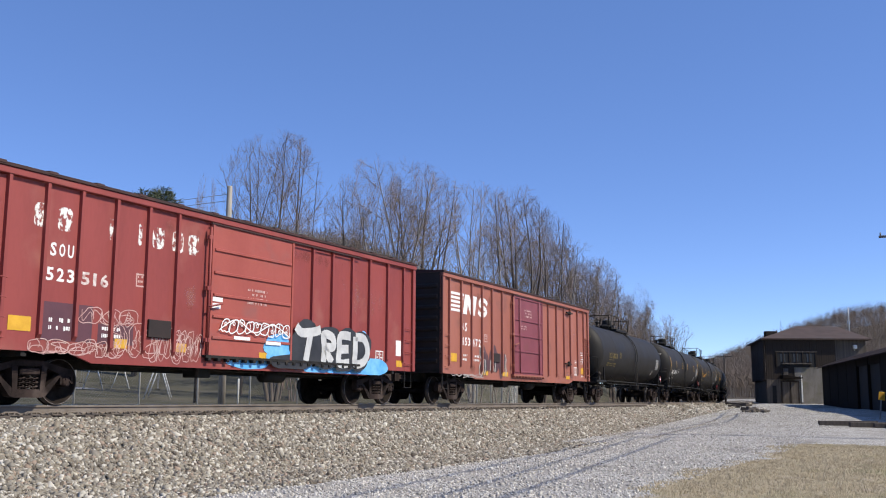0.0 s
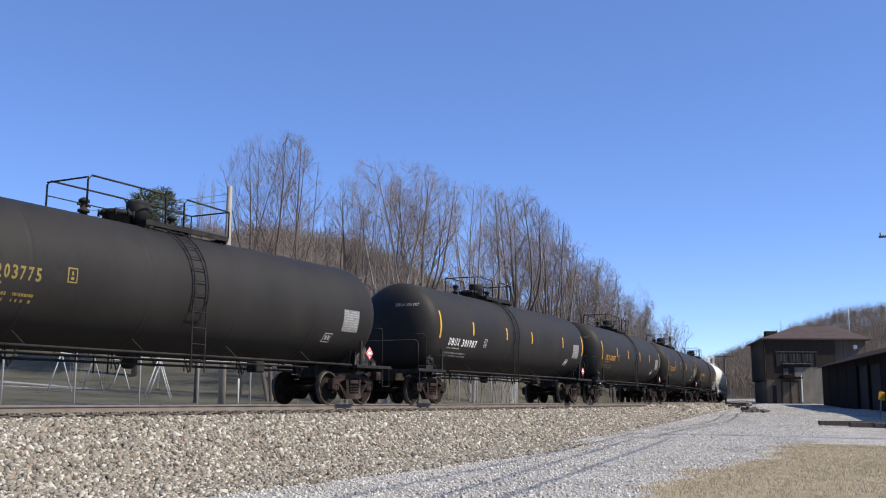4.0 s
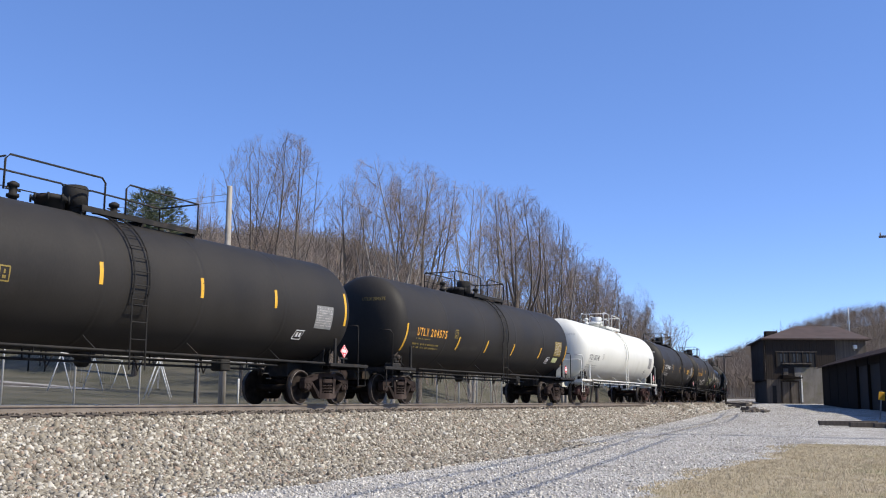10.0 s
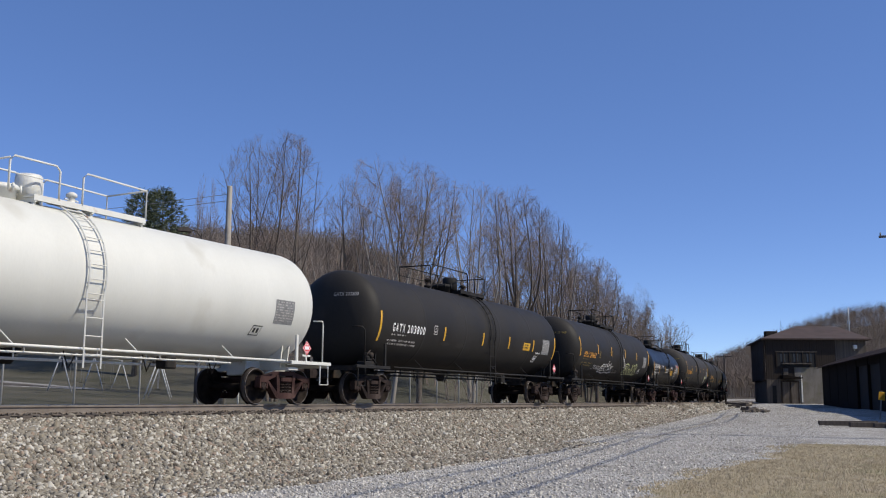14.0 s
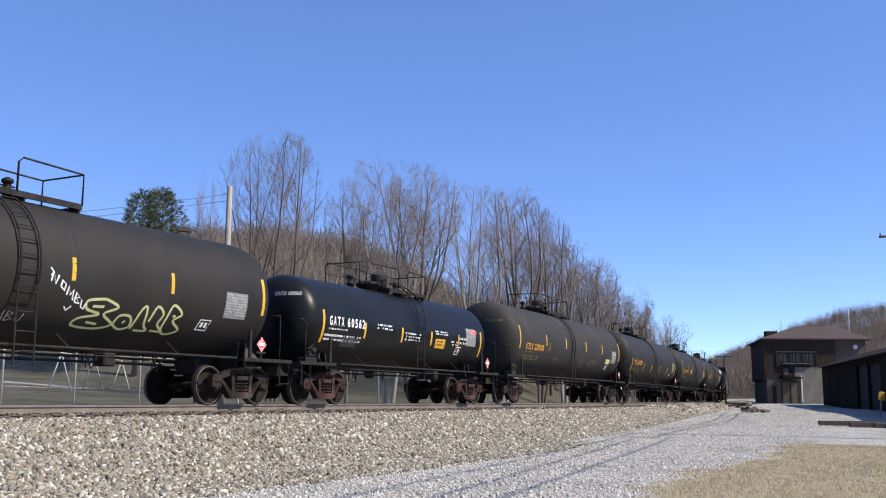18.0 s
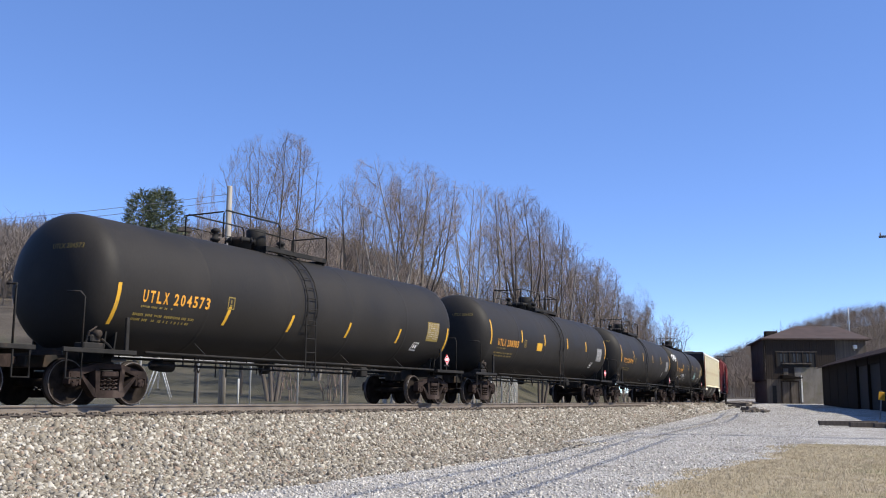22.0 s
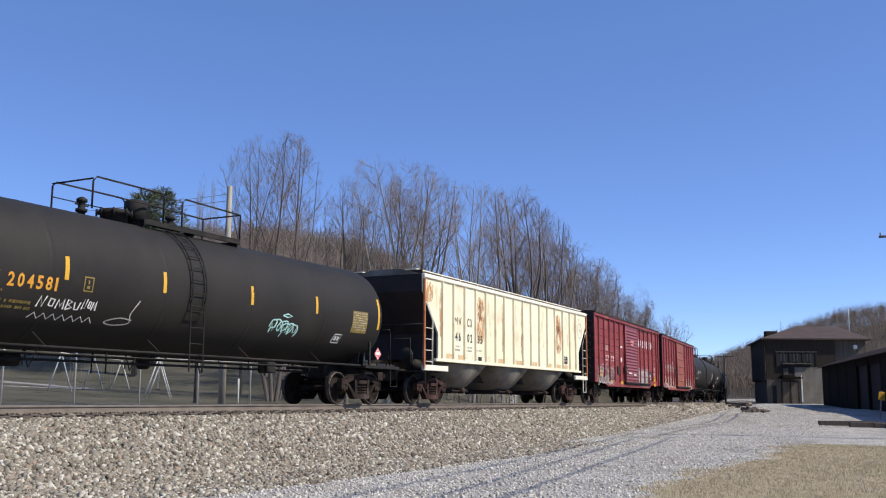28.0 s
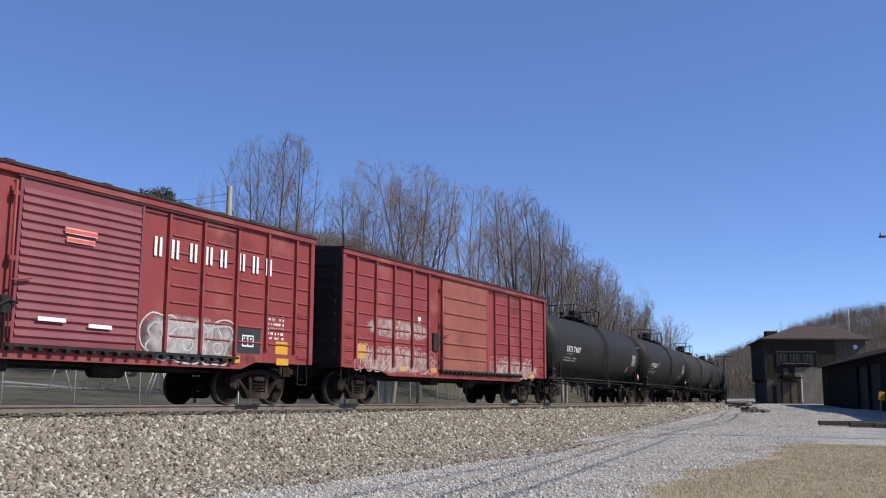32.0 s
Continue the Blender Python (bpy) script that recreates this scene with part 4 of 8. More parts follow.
        part("consolidated_stencil", merge(ribbon([(u, 0), (u + 0.34, 0), (u + 0.40, 0.26), (u + 0.06, 0.26), (u, 0)], 0.03, sd), patch(u + 0.10, u + 0.18, 0.07, 0.2, sd, rows=1), patch(u + 0.23, u + 0.31, 0.07, 0.2, sd, rows=1)), WHITE_INK if sheet is YELLOW else sheet, car)
        e = letters_on_head(number, half, seed) if number else None
        if e:
            part("head_lettering", e, small, car)
    CARS.append((car, place, tc))
    return car


def letters_on_head(words, half, seed):
    """Small number on the dished front end."""
    s = Shape()
    pts, faces = text_shape(words, 0.15)
    w = max(p[0] for p in pts)

    def on(u, v):
        y, z = -0.55 + (w / 2 - u) * 0.9, 0.62 + v
        r = min(0.97, math.hypot(y, z) / TR)
        a = math.asin(r ** (1 / 0.62))
        return (-half - 0.62 * math.cos(a) - 0.012, y, TZ + z)
    return s.add([on(*p) for p in pts], faces)


# ---- box cars ----
def fish_side(x0, x1, z0a, z0b, z1, y, sg, thick=0.06, dip=(-5.0, 5.0), rise=0.55):
    """Side sheet from x0 to x1: its foot hangs lower between the trucks."""
    ring = [(x0, z0a), (dip[0] - rise, z0a), (dip[0], z0b), (dip[1], z0b), (dip[1] + rise, z0a), (x1, z0a), (x1, z1), (x0, z1)]
    lo, hi = sorted((y, y - sg * thick))
    return Shape().prism(ring, lo, hi)


def rib_shape(z0, z1, y=-1.44):
    """One pressed side post, tapered at the foot."""
    s = Shape()
    y1 = y - 0.075
    v = [(-0.05, y, z0), (0.05, y, z0), (0.05, y, z1), (-0.05, y, z1), (-0.035, y1, z0 + 0.10), (0.035, y1, z0 + 0.10), (0.035, y1, z1), (-0.035, y1, z1)]
    return s.add(v, [(4, 5, 6, 7), (0, 1, 5, 4), (1, 2, 6, 5), (3, 0, 4, 7), (2, 3, 7, 6), (0, 3, 2, 1)])


def roof_shape(half, ze, zr):
    """Low pitched roof with raised seams."""
    s = Shape()
    ring = [(-1.56, ze - 0.03), (1.56, ze - 0.03), (1.56, ze + 0.03), (0, zr), (-1.56, ze + 0.03)]
    n = len(ring)
    v = [(-half - 0.04, y, z) for y, z in ring] + [(half + 0.04, y, z) for y, z in ring]
    s.add(v, [tuple(range(n)), tuple(range(2 * n - 1, n - 1, -1))] + [(i, n + i, n + (i + 1) % n, (i + 1) % n) for i in range(n)])
    return s


def roof_seam_shape(ze, zr):
    s = Shape()
    ring = [(-1.57, ze + 0.0), (-1.56, ze + 0.055), (0, zr + 0.045), (1.56, ze + 0.055), (1.57, ze), (0, zr - 0.02)]
    n = len(ring)
    v = [(-0.10, y, z) for y, z in ring] + [(0.10, y, z) for y, z in ring]
    return s.add(v, [tuple(range(n)), tuple(range(2 * n - 1, n - 1, -1))] + [(i, n + i, n + (i + 1) % n, (i + 1) % n) for i in range(n)])


def car_end_shape(x, sg, z0, z1):
    """Corrugated end wall."""
    s = Shape()
    lo, hi = sorted((x, x - sg * 0.08))
    return s.box(lo, hi, -1.46, 1.46, z0, z1)


def corrugation_shape(x, sg):
    return Shape().prism([(x - sg * 0.01, 0.0), (x + sg * 0.05, 0.06), (x + sg * 0.05, 0.14), (x - sg * 0.01, 0.20)], -1.30, 1.30)


def side_ladder_shape(x, y, z0, z1, w=0.42, step=0.34):
    s = Shape()
    for dx in (-w / 2, w / 2):
        s.box(x + dx - 0.022, x + dx + 0.022, y - 0.02, y + 0.04, z0, z1)
    z = z0 + 0.12
    while z < z1:
        s.tube([(x - w / 2, y - 0.035, z), (x + w / 2, y - 0.035, z)], 0.013, 5)
        z += step
    return s


def grab_iron_shape(x, y, w):
    return Shape().tube([(x - w / 2, y, 0), (x - w / 2, y - 0.07, 0), (x + w / 2, y - 0.07, 0), (x + w / 2, y, 0)], 0.012, 5)


def step_shape(x, y):
    return Shape().tube([(x - 0.2, y, 1.08), (x - 0.2, y, 0.50), (x + 0.2, y, 0.50), (x + 0.2, y, 1.08)], 0.022, 5)


def box_under_shape(half):
    s = Shape()
    s.box(-half + 0.2, half - 0.2, -0.33, 0.33, 0.74, 1.06)
    for x in np.linspace(-half * 0.85, half * 0.85, 9):
        s.box(x - 0.06, x + 0.06, -1.40, 1.40, 0.90, 1.06)
    s.tube([(-4.6, -0.9, 0.82), (4.6, -0.9, 0.78)], 0.03, 6)
    s.lathe([(1.0, 0.05), (1.05, 0.19), (1.8, 0.19), (1.85, 0.05)], "x", 14, (0, -0.85, 0.74))
    s.box(-1.6, -1.1, -1.05, -0.6, 0.62, 0.92, 0.03)
    return s


def door_shape(x0, x1, z0, z1, y):
    """The leaf of a sliding or plug door."""
    return Shape().box(x0, x1, y - 0.05, y + 0.02, z0, z1, 0.008)


def door_pieces(door, x0, x1, z0, z1, y, kind, paint):
    """Stiles, pressings and bars of a door, each a piece of its own."""
    for a in (x0, x1 - 0.07):
        part("stile", lambda: Shape().box(a, a + 0.07, y - 0.075, y - 0.048, z0, z1, 0.006), paint, door, key=(a, y, z0, z1))
    h = z1 - z0
    if kind == "panel":
        for k in (0.19, 0.365, 0.535, 0.70, 0.86):
            z = z1 - k * h
            part("door_rib", lambda: Shape().box(x0 + 0.1, x1 - 0.1, y - 0.085, y - 0.048, z - 0.035, z + 0.035, 0.01), paint, door, key=(x0, x1, z))
    elif kind == "ribbed":
        z = z0 + 0.12
        while z < z1 - 0.2:
            part("door_rib", lambda: Shape().add([(x0 + 0.09, y - 0.048, 0), (x1 - 0.09, y - 0.048, 0), (x1 - 0.09, y - 0.088, 0.045), (x0 + 0.09, y - 0.088, 0.045), (x0 + 0.09, y - 0.048, 0.15), (x1 - 0.09, y - 0.048, 0.15)], [(0, 1, 2, 3), (3, 2, 5, 4), (0, 3, 4), (1, 5, 2)]), paint, door, key=(x0, x1, y), at=(0, 0, z))
            z += 0.165
    else:
        for k in (0.02, 0.30, 0.50, 0.70, 0.96):
            z = z1 - k * h
            part("door_bar", lambda: Shape().box(x0 + 0.04, x1 - 0.04, y - 0.085, y - 0.048, z - 0.03, z + 0.03, 0.006), paint, door, key=(x0, x1, z))
        for x in (x0 + 0.55, x1 - 0.5):
            part("lock_rod", lambda: Shape().tube([(x, y - 0.10, z0 + 0.06), (x, y - 0.10, z1 - 0.06)], 0.028, 6), paint, door, key=(x, z0, z1))


def lock_bar_shape(x, z0, z1, y):
    s = Shape().tube([(x, y - 0.11, z0), (x, y - 0.11, z1)], 0.03, 6)
    for z in (z0 + 0.25, (z0 + z1) / 2, z1 - 0.25):
        s.box(x - 0.07, x + 0.07, y - 0.13, y - 0.05, z - 0.05, z + 0.05, 0.01)
    return s.tube([(x, y - 0.13, (z0 + z1) / 2 - 0.4), (x + 0.05, y - 0.17, (z0 + z1) / 2 - 0.4), (x + 0.42, y - 0.16, (z0 + z1) / 2 - 0.32)], 0.022, 5)


def track_rail_shape(x0, x1, y):
    s = Shape().box(x0, x1, y - 0.12, y, 1.06, 1.12)
    x = x0 + 0.12
    while x < x1:
        s.box(x - 0.05, x + 0.05, y - 0.13, y - 0.02, 0.99, 1.06, 0.008)
        x += 0.32
    return s


def box_car(place, label, paint, ribs, door, door_kind, door_paint, half=7.8, ze=4.36, tc=6.2, hoods=True, dents=False, ladder_x=0.42, ladder=False, sill=(1.0, 0.86), iron=TRUCK_IRON, seed=1, coupled=8.6):
    car = empty("box_car", label, "box car", "cars of the freight train")
    zr = ze + 0.14
    y = -1.44
    z0a, z0b = sill
    dip = (-tc + 1.15, tc - 1.15)
    for sg in (-1, 1):
        part("side_wall", lambda: fish_side(-half, half, z0a, z0b, ze, sg * 1.44, sg, dip=dip), paint, car, key=(half, ze, sg, sill))
        part("end_wall", lambda: car_end_shape(sg * half, sg, 1.02, ze + 0.02), CAR_END, car, "corrugated end wall with shade put into its dark paint", key=(half, sg, ze))
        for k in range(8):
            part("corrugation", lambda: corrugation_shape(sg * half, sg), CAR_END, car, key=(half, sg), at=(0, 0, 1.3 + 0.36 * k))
        truck(car, sg * tc, iron)
        part("coupler", lambda: coupler_shape(sg * (half - 0.1), sg * coupled), TRUCK_IRON, car, key=(half, coupled, sg))
        part("air_hose", lambda: hose_shape(sg * half, sg * coupled), BLACK_STEEL, car, key=(half, coupled, sg))
        part("eave_rail", Shape().box(-half - 0.02, half + 0.02, min(sg * 1.44, sg * 1.535), max(sg * 1.44, sg * 1.535), ze - 0.17, ze - 0.032, 0.015), paint, car, key=(half, ze, sg))
        for sy in (-1, 1):
            part("step", lambda: step_shape(sg * (half - 0.32), sy * 1.42), BLACK_STEEL, car, key=(half, sg, sy))
        part("corner_post", Shape().box(min(sg * half, sg * (half - 0.16)), max(sg * half, sg * (half - 0.16)), -1.515, -1.44, z0a, ze - 0.17, 0.012), paint, car, key=(half, sg, z0a, ze))
        part("corner_post", Shape().box(min(sg * half, sg * (half - 0.16)), max(sg * half, sg * (half - 0.16)), 1.44, 1.515, z0a, ze - 0.17, 0.012), paint, car, key=(half, sg, z0a, ze, 1))
        if ladder and sg > 0:
            part("side_ladder", lambda: side_ladder_shape(sg * (half - ladder_x), -1.53, 1.15, 3.0), paint, car, key=(half, sg, ladder_x))
        else:
            for k in range(4):
                part("grab_iron", lambda: grab_iron_shape(0.0, -1.44, 0.42), paint, car, key="grab iron", at=(sg * (half - ladder_x), 0, 1.22 + 0.36 * k))
    part("floor", Shape().box(-half, half, -1.38, 1.38, 1.06, 1.12), BLACK_STEEL, car, key=half)
    part("underframe", lambda: box_under_shape(half), BLACK_STEEL, car, key=half)
    part("roof", lambda: roof_shape(half, ze, zr), DARK_ROOF, car, key=(half, ze))
    if hoods:
        n = 14
        for i in range(n):
            x = -half + 0.3 + (2 * half - 0.6) * i / (n - 1)
            part("roof_seam", lambda: roof_seam_shape(ze, zr), DARK_ROOF, car, key=ze, at=(x, 0, 0))
    for x in ribs:
        low = z0b if dip[0] < x < dip[1] else z0a
        for m in (1, -1):
            r = part("side_post", lambda: rib_shape(low + 0.22, ze - 0.165), paint, car, key=(low, ze), at=(x, 0, 0))
            if m < 0:
                r.rotation_euler = (0, 0, math.pi)
                r.location = (x, 0, 0)
    d0, d1 = door
    dk = part("door", lambda: door_shape(d0, d1, 1.10, ze - 0.22, y - 0.03), door_paint, car, "faded sliding door with pressed ribs", key=(d0, d1, ze, door_kind))
    door_pieces(dk, d0, d1, 1.10, ze - 0.22, y - 0.03, door_kind, door_paint)
    part("lock_bar", lambda: lock_bar_shape(d0 - 0.10, 1.2, ze - 0.3, y - 0.02), paint, dk, key=(d0, ze))
    far = part("door", lambda: door_shape(d0, d1, 1.10, ze - 0.22, y - 0.03), door_paint, car, key=(d0, d1, ze, door_kind))
    far.rotation_euler = (0, 0, math.pi)
    part("door_track", lambda: track_rail_shape(d0 - 0.1, min(d1 + 3.2, half - 0.9) if door_kind != "plug" else d1 + 0.1, y), BLACK_STEEL if door_kind != "plug" else paint, car, key=(d0, d1, door_kind))
    part("upper_track", Shape().box(d0 - 0.05, min(d1 + 3.2, half - 0.9), y - 0.115, y - 0.09, ze - 0.225, ze - 0.185, 0.006), DARK_ROOF, car, key=(d0, d1, ze))
    if dents:
        edges = [-half] + list(ribs) + [half]
        for a, b in zip(edges[:-1], edges[1:]):
            if a < d1 and b > d0 or b - a < 0.5:
                continue
            z = 1.45
            while z < ze - 0.4:
                w = b - a
                part("side_pressing", lambda: Shape().add([(0.13, y - 0.002, 0), (w - 0.13, y - 0.002, 0), (w - 0.16, y - 0.03, 0.03), (0.16, y - 0.03, 0.03), (0.13, y - 0.002, 0.07), (w - 0.13, y - 0.002, 0.07)], [(0, 1, 2, 3), (3, 2, 5, 4)]), paint, car, key=round(w, 3), at=(a, 0, z))
                z += 0.37
    CARS.append((car, place, tc))
    return car


def mark(car, name, shape, material, label=""):
    if name == "lettering":
        return put_letters(car, shape, material)
    return part(name, shape, material, car, label)


SKIN = flat_side(-1.441)


def yellow_marks(car, us, z=1.28, w=0.34, h=0.19):
    for u in us:
        mark(car, "reflector", patch(u, u + w, z, z + h, flat_side(-1.445), rows=1), YELLOW, "orange-yellow reflector patch")


def block_letters(car, spots, z, h, w, material, seed, worn=0.0):
    """A company's name as plain worn blocks, one to a letter's place."""
    rnd = random.Random(seed)
    for u in spots:
        if worn < 0.2:
            over = flat_side(-1.4725)
            mark(car, "painted_block", merge(patch(u + 0.02, u + 0.10, z, z + h, over, 0.002, 0.0, 1), patch(u + w - 0.13, u + w - 0.05, z, z + h, over, 0.002, 0.0, 1)), material, "white painted block of plain bars")
            continue
        if rnd.random() < worn * 0.3:
            continue
        a, b = (u, u + w * 1.1) if rnd.random() < 0.6 else (u + 0.3 * w, u + 0.62 * w)
        mark(car, "painted_block", patch(a, b, z, z + h, SKIN, 0.003, 0.0, 1), WORN_WHITE if material is WHITE_INK else CHALK_WEAR, "worn white painted fragment")


# ---- covered hopper ----
def hopper_body_shape(half, ze, sg):
    """Side sheet whose ends slope in over the end platforms, foot and top."""
    s = Shape()
    ring = [(-half + 1.10, 1.46), (half - 1.10, 1.46), (half - 1.10, 2.30), (half - 0.02, 3.62), (half, ze), (-half, ze), (-half + 0.02, 3.62), (-half + 1.10, 2.30)]
    lo, hi = sorted((sg * 1.44, sg * 1.38))
    s.prism(ring, lo, hi)
    return s


def slope_sheet_shape(half, end):
    s = Shape()
    for sg in (end,):
        for (xa, za), (xb, zb) in (((half - 1.12, 1.46), (half - 1.12, 2.30)), ((half - 1.12, 2.30), (half - 0.05, 3.62)), ((half - 0.05, 3.62), (half - 0.03, 4.32))):
            v = [(sg * xa, -1.38, za), (sg * xa, 1.38, za), (sg * xb, 1.38, zb), (sg * xb, -1.38, zb)]
            v += [(p[0] - sg * 0.05, p[1], p[2]) for p in v]
            s.add(v, [(0, 1, 2, 3), (7, 6, 5, 4), (0, 4, 5, 1), (1, 5, 6, 2), (2, 6, 7, 3), (3, 7, 4, 0)])
    return s


def bay_shape(x):
    """One pan-shaped discharge bay: broad above, rounded towards its gate."""
    s, v, n = Shape(), [], 16
    rows = ((1.45, 1.80, 1.37, 0.12), (1.28, 1.66, 1.33, 0.3), (1.08, 1.42, 1.26, 0.5), (0.88, 1.14, 1.16, 0.7), (0.70, 0.88, 1.03, 0.8), (0.58, 0.68, 0.90, 0.85), (0.52, 0.55, 0.80, 0.85))
    for z, a, b, rnd_ in rows:
        for k in range(n):
            w = 2 * math.pi * (k + 0.5) / n
            c, d = math.cos(w), math.sin(w)
            q = max(abs(c), abs(d)) ** (1.0 - 0.75 * rnd_)
            v.append((x + a * c / q, b * d / q, z))
    f = [tuple(range(n)), tuple(range(len(v) - 1, len(v) - n - 1, -1))]
    for r in range(len(rows) - 1):
        for k in range(n):
            f.append((r * n + k, r * n + (k + 1) % n, (r + 1) * n + (k + 1) % n, (r + 1) * n + k))
    return s.add(v, f, True)


def gate_shape(x):
    s = Shape().box(x - 0.5, x + 0.5, -0.75, 0.75, 0.36, 0.53, 0.02)
    s.tube([(x - 0.62, -0.8, 0.44), (x + 0.62, -0.8, 0.44)], 0.04, 6)
    s.lathe([(-0.95, 0.09), (-0.75, 0.09)], "y", 10, (x, 0, 0.44))
    return s


def hopper_car(place):
    half, ze, tc, coupled = 8.3, 4.16, 6.9, 8.9
    car = empty("hopper_car", "cream covered hopper car with rust streaks and white trim", "hopper car", "cars of the freight train")
    for sg in (-1, 1):
        part("side_sheet", hopper_body_shape(half, ze, sg), CREAM, car)
        part("slope_sheet", slope_sheet_shape(half, sg), CAR_END, car, "sloping end sheet with shade put into its dark paint")
    for sg in (-1, 1):
        truck(car, sg * tc, RUSTY_IRON)
        part("coupler", coupler_shape(sg * (half - 0.1), sg * coupled), TRUCK_IRON, car)
        part("draft_sill", draft_sill_shape(sg, half - 2.4, half), BLACK_STEEL, car)
        part("air_hose", hose_shape(sg * half, sg * coupled), BLACK_STEEL, car)
        part("top_chord", Shape().box(-half, half, min(sg * 1.38, sg * 1.50), max(sg * 1.38, sg * 1.50), ze - 0.11, ze + 0.03, 0.02), CREAM_WHITE, car, "white top chord")
        part("side_sill", Shape().box(-half + 0.9, half - 0.9, min(sg * 1.36, sg * 1.48), max(sg * 1.36, sg * 1.48), 1.38, 1.47, 0.01), CREAM, car)
        for sx in (-1, 1):
            x = sx * half
            lo, hi = sorted((x, x - sx * 1.75))
            part("end_sill", Shape().box(lo, hi, min(sg * 1.40, sg * 1.50), max(sg * 1.40, sg * 1.50), 1.06, 1.24, 0.012), CREAM_WHITE, car, "cream end side sill")
            part("corner_post", Shape().box(min(x, x - sx * 0.09), max(x, x - sx * 0.09), min(sg * 1.43, sg * 1.50), max(sg * 1.43, sg * 1.50), 1.10, ze - 0.14, 0.01), RUST_STAIN if sg < 0 else CREAM_WHITE, car, "rust-edged corner post")
            s = Shape()
            w0, w1 = x - sx * 0.14, x - sx * 0.62
            s.tube([(w0, sg * 1.47, 3.28), (w1, sg * 1.47, 2.72), (w1, sg * 1.47, 1.2)], 0.028, 6)
            z = 1.35
            while z < 2.75:
                s.tube([(w0, sg * 1.47, z), (w1, sg * 1.47, z)], 0.014, 5)
                z += 0.36
            part("end_ladder", s, CREAM_WHITE, car)
            part("step", step_shape(sx * (half - 0.35), sg * 1.45), CREAM_WHITE if sx > 0 else BLACK_STEEL, car)
    for sx in (-1, 1):
        lo, hi = sorted((sx * half, sx * (half - 1.5)))
        part("end_platform", Shape().box(lo, hi, -1.40, 1.40, 1.02, 1.06), BLACK_STEEL, car)
        s = Shape()
        s.tube([(sx * (half - 0.15), -0.9, 1.06), (sx * (half - 0.15), -0.9, 2.1), (sx * (half - 0.15), 0.9, 2.1), (sx * (half - 0.15), 0.9, 1.06)], 0.022, 6)
        s.tube([(sx * (half - 0.1), 0.0, 1.06), (sx * (half - 0.7), 0.0, 2.6)], 0.03, 6)
        s.tube([(sx * (half - 0.1), -1.40, 2.55), (sx * (half - 0.1), 1.40, 2.55)], 0.02, 6)
        part("end_braces", s, BLACK_STEEL, car)
        part("brake_gear", Shape().lathe([(sx * (half - 0.2), 0.24), (sx * (half - 0.26), 0.26), (sx * (half - 0.28), 0.24)], "x", 16, (0, -0.7, 1.55)).lathe([(sx * (half - 1.0), 0.17), (sx * (half - 0.5), 0.17)], "x", 12, (0, -0.75, 1.28)), BLACK_STEEL, car)
    # roof, hatches, running boards
    s = Shape()
    ring = [(-1.40, ze + 0.02), (1.40, ze + 0.02), (0.5, ze + 0.22), (-0.5, ze + 0.22)]
    n = 4
    v = [(-half + 0.02, a, b) for a, b in ring] + [(half - 0.02, a, b) for a, b in ring]
    s.add(v, [(3, 2, 1, 0), (4, 5, 6, 7)] + [(i, n + i, n + (i + 1) % n, (i + 1) % n) for i in range(n)])
    part("roof", s, HOPPER_BAY, car, "grey hopper roof")
    for y in (-1.02, 1.02):
        s = Shape().box(-half - 0.1, half + 0.1, y - 0.22, y + 0.22, ze + 0.15, ze + 0.185)
        for x in np.linspace(-half + 0.3, half - 0.3, 12):
            s.box(x - 0.02, x + 0.02, y - 0.22, y + 0.22, ze + 0.04, ze + 0.15)
        part("running_board", s, CREAM_WHITE, car)
    part("hatch_coaming", Shape().box(-half + 0.9, half - 0.9, -0.38, 0.38, ze + 0.18, ze + 0.30, 0.05), CREAM_WHITE, car)
    ribs = (-6.96, -6.11, -5.22, -4.30, -3.41, -2.51, -1.69, -0.73, 0.21, 1.10, 2.04, 2.99, 3.93, 4.93, 5.88, 6.70)
    for x in ribs:
        part("side_post", lambda: rib_shape(1.46, ze - 0.13), CREAM, car, key=("hopper", 1), at=(x, 0, 0))
        r = part("side_post", lambda: rib_shape(1.46, ze - 0.13), CREAM, car, key=("hopper", 1), at=(x, 0, 0))
        r.rotation_euler = (0, 0, math.pi)
    for x in (-4.2, 0.0, 4.2):
        part("hopper_bay", lambda: bay_shape(0), HOPPER_BAY, car, "grey sloping discharge bay", key="bay", at=(x, 0, 0))
        part("gate", lambda: gate_shape(0), TRUCK_IRON, car, key="gate", at=(x, 0, 0))
    part("centre_sill", Shape().box(-half + 1, half - 1, -0.3, 0.3, 0.78, 1.1), BLACK_STEEL, car)
    # marks
    f = flat_side(-1.442)
    for words, u, z, h, w in (("MW", -5.96, 2.68, 0.29, 0.62), ("CX", -4.96, 2.68, 0.29, 0.50), ("46", -5.92, 2.14, 0.29, 0.52), ("02", -4.95, 2.14, 0.29, 0.50), ("35", -4.08, 2.14, 0.29, 0.50)):
        mark(car, "lettering", letters(words, u, z, h, f, w), BLACK_INK, "black stencilled letters")
    mark(car, "small_lettering", merge(bars(-5.97, 1.74, 0.5, 0.24, 2, f, 3), bars(-5.0, 1.74, 0.5, 0.24, 2, f, 4), bars(-4.08, 1.80, 0.4, 0.10, 1, f, 5)), GREY_INK)
    mark(car, "data_patch", patch(5.12, 5.62, 1.72, 2.05, f, rows=1), BLACK_INK)
    mark(car, "data_print", bars(5.17, 1.76, 0.40, 0.24, 2, f, 8, 0.4, 0.006), CREAM_WHITE)
    mark(car, "small_patch", patch(-4.02, -3.72, 1.52, 1.66, f, rows=1), BLACK_INK)
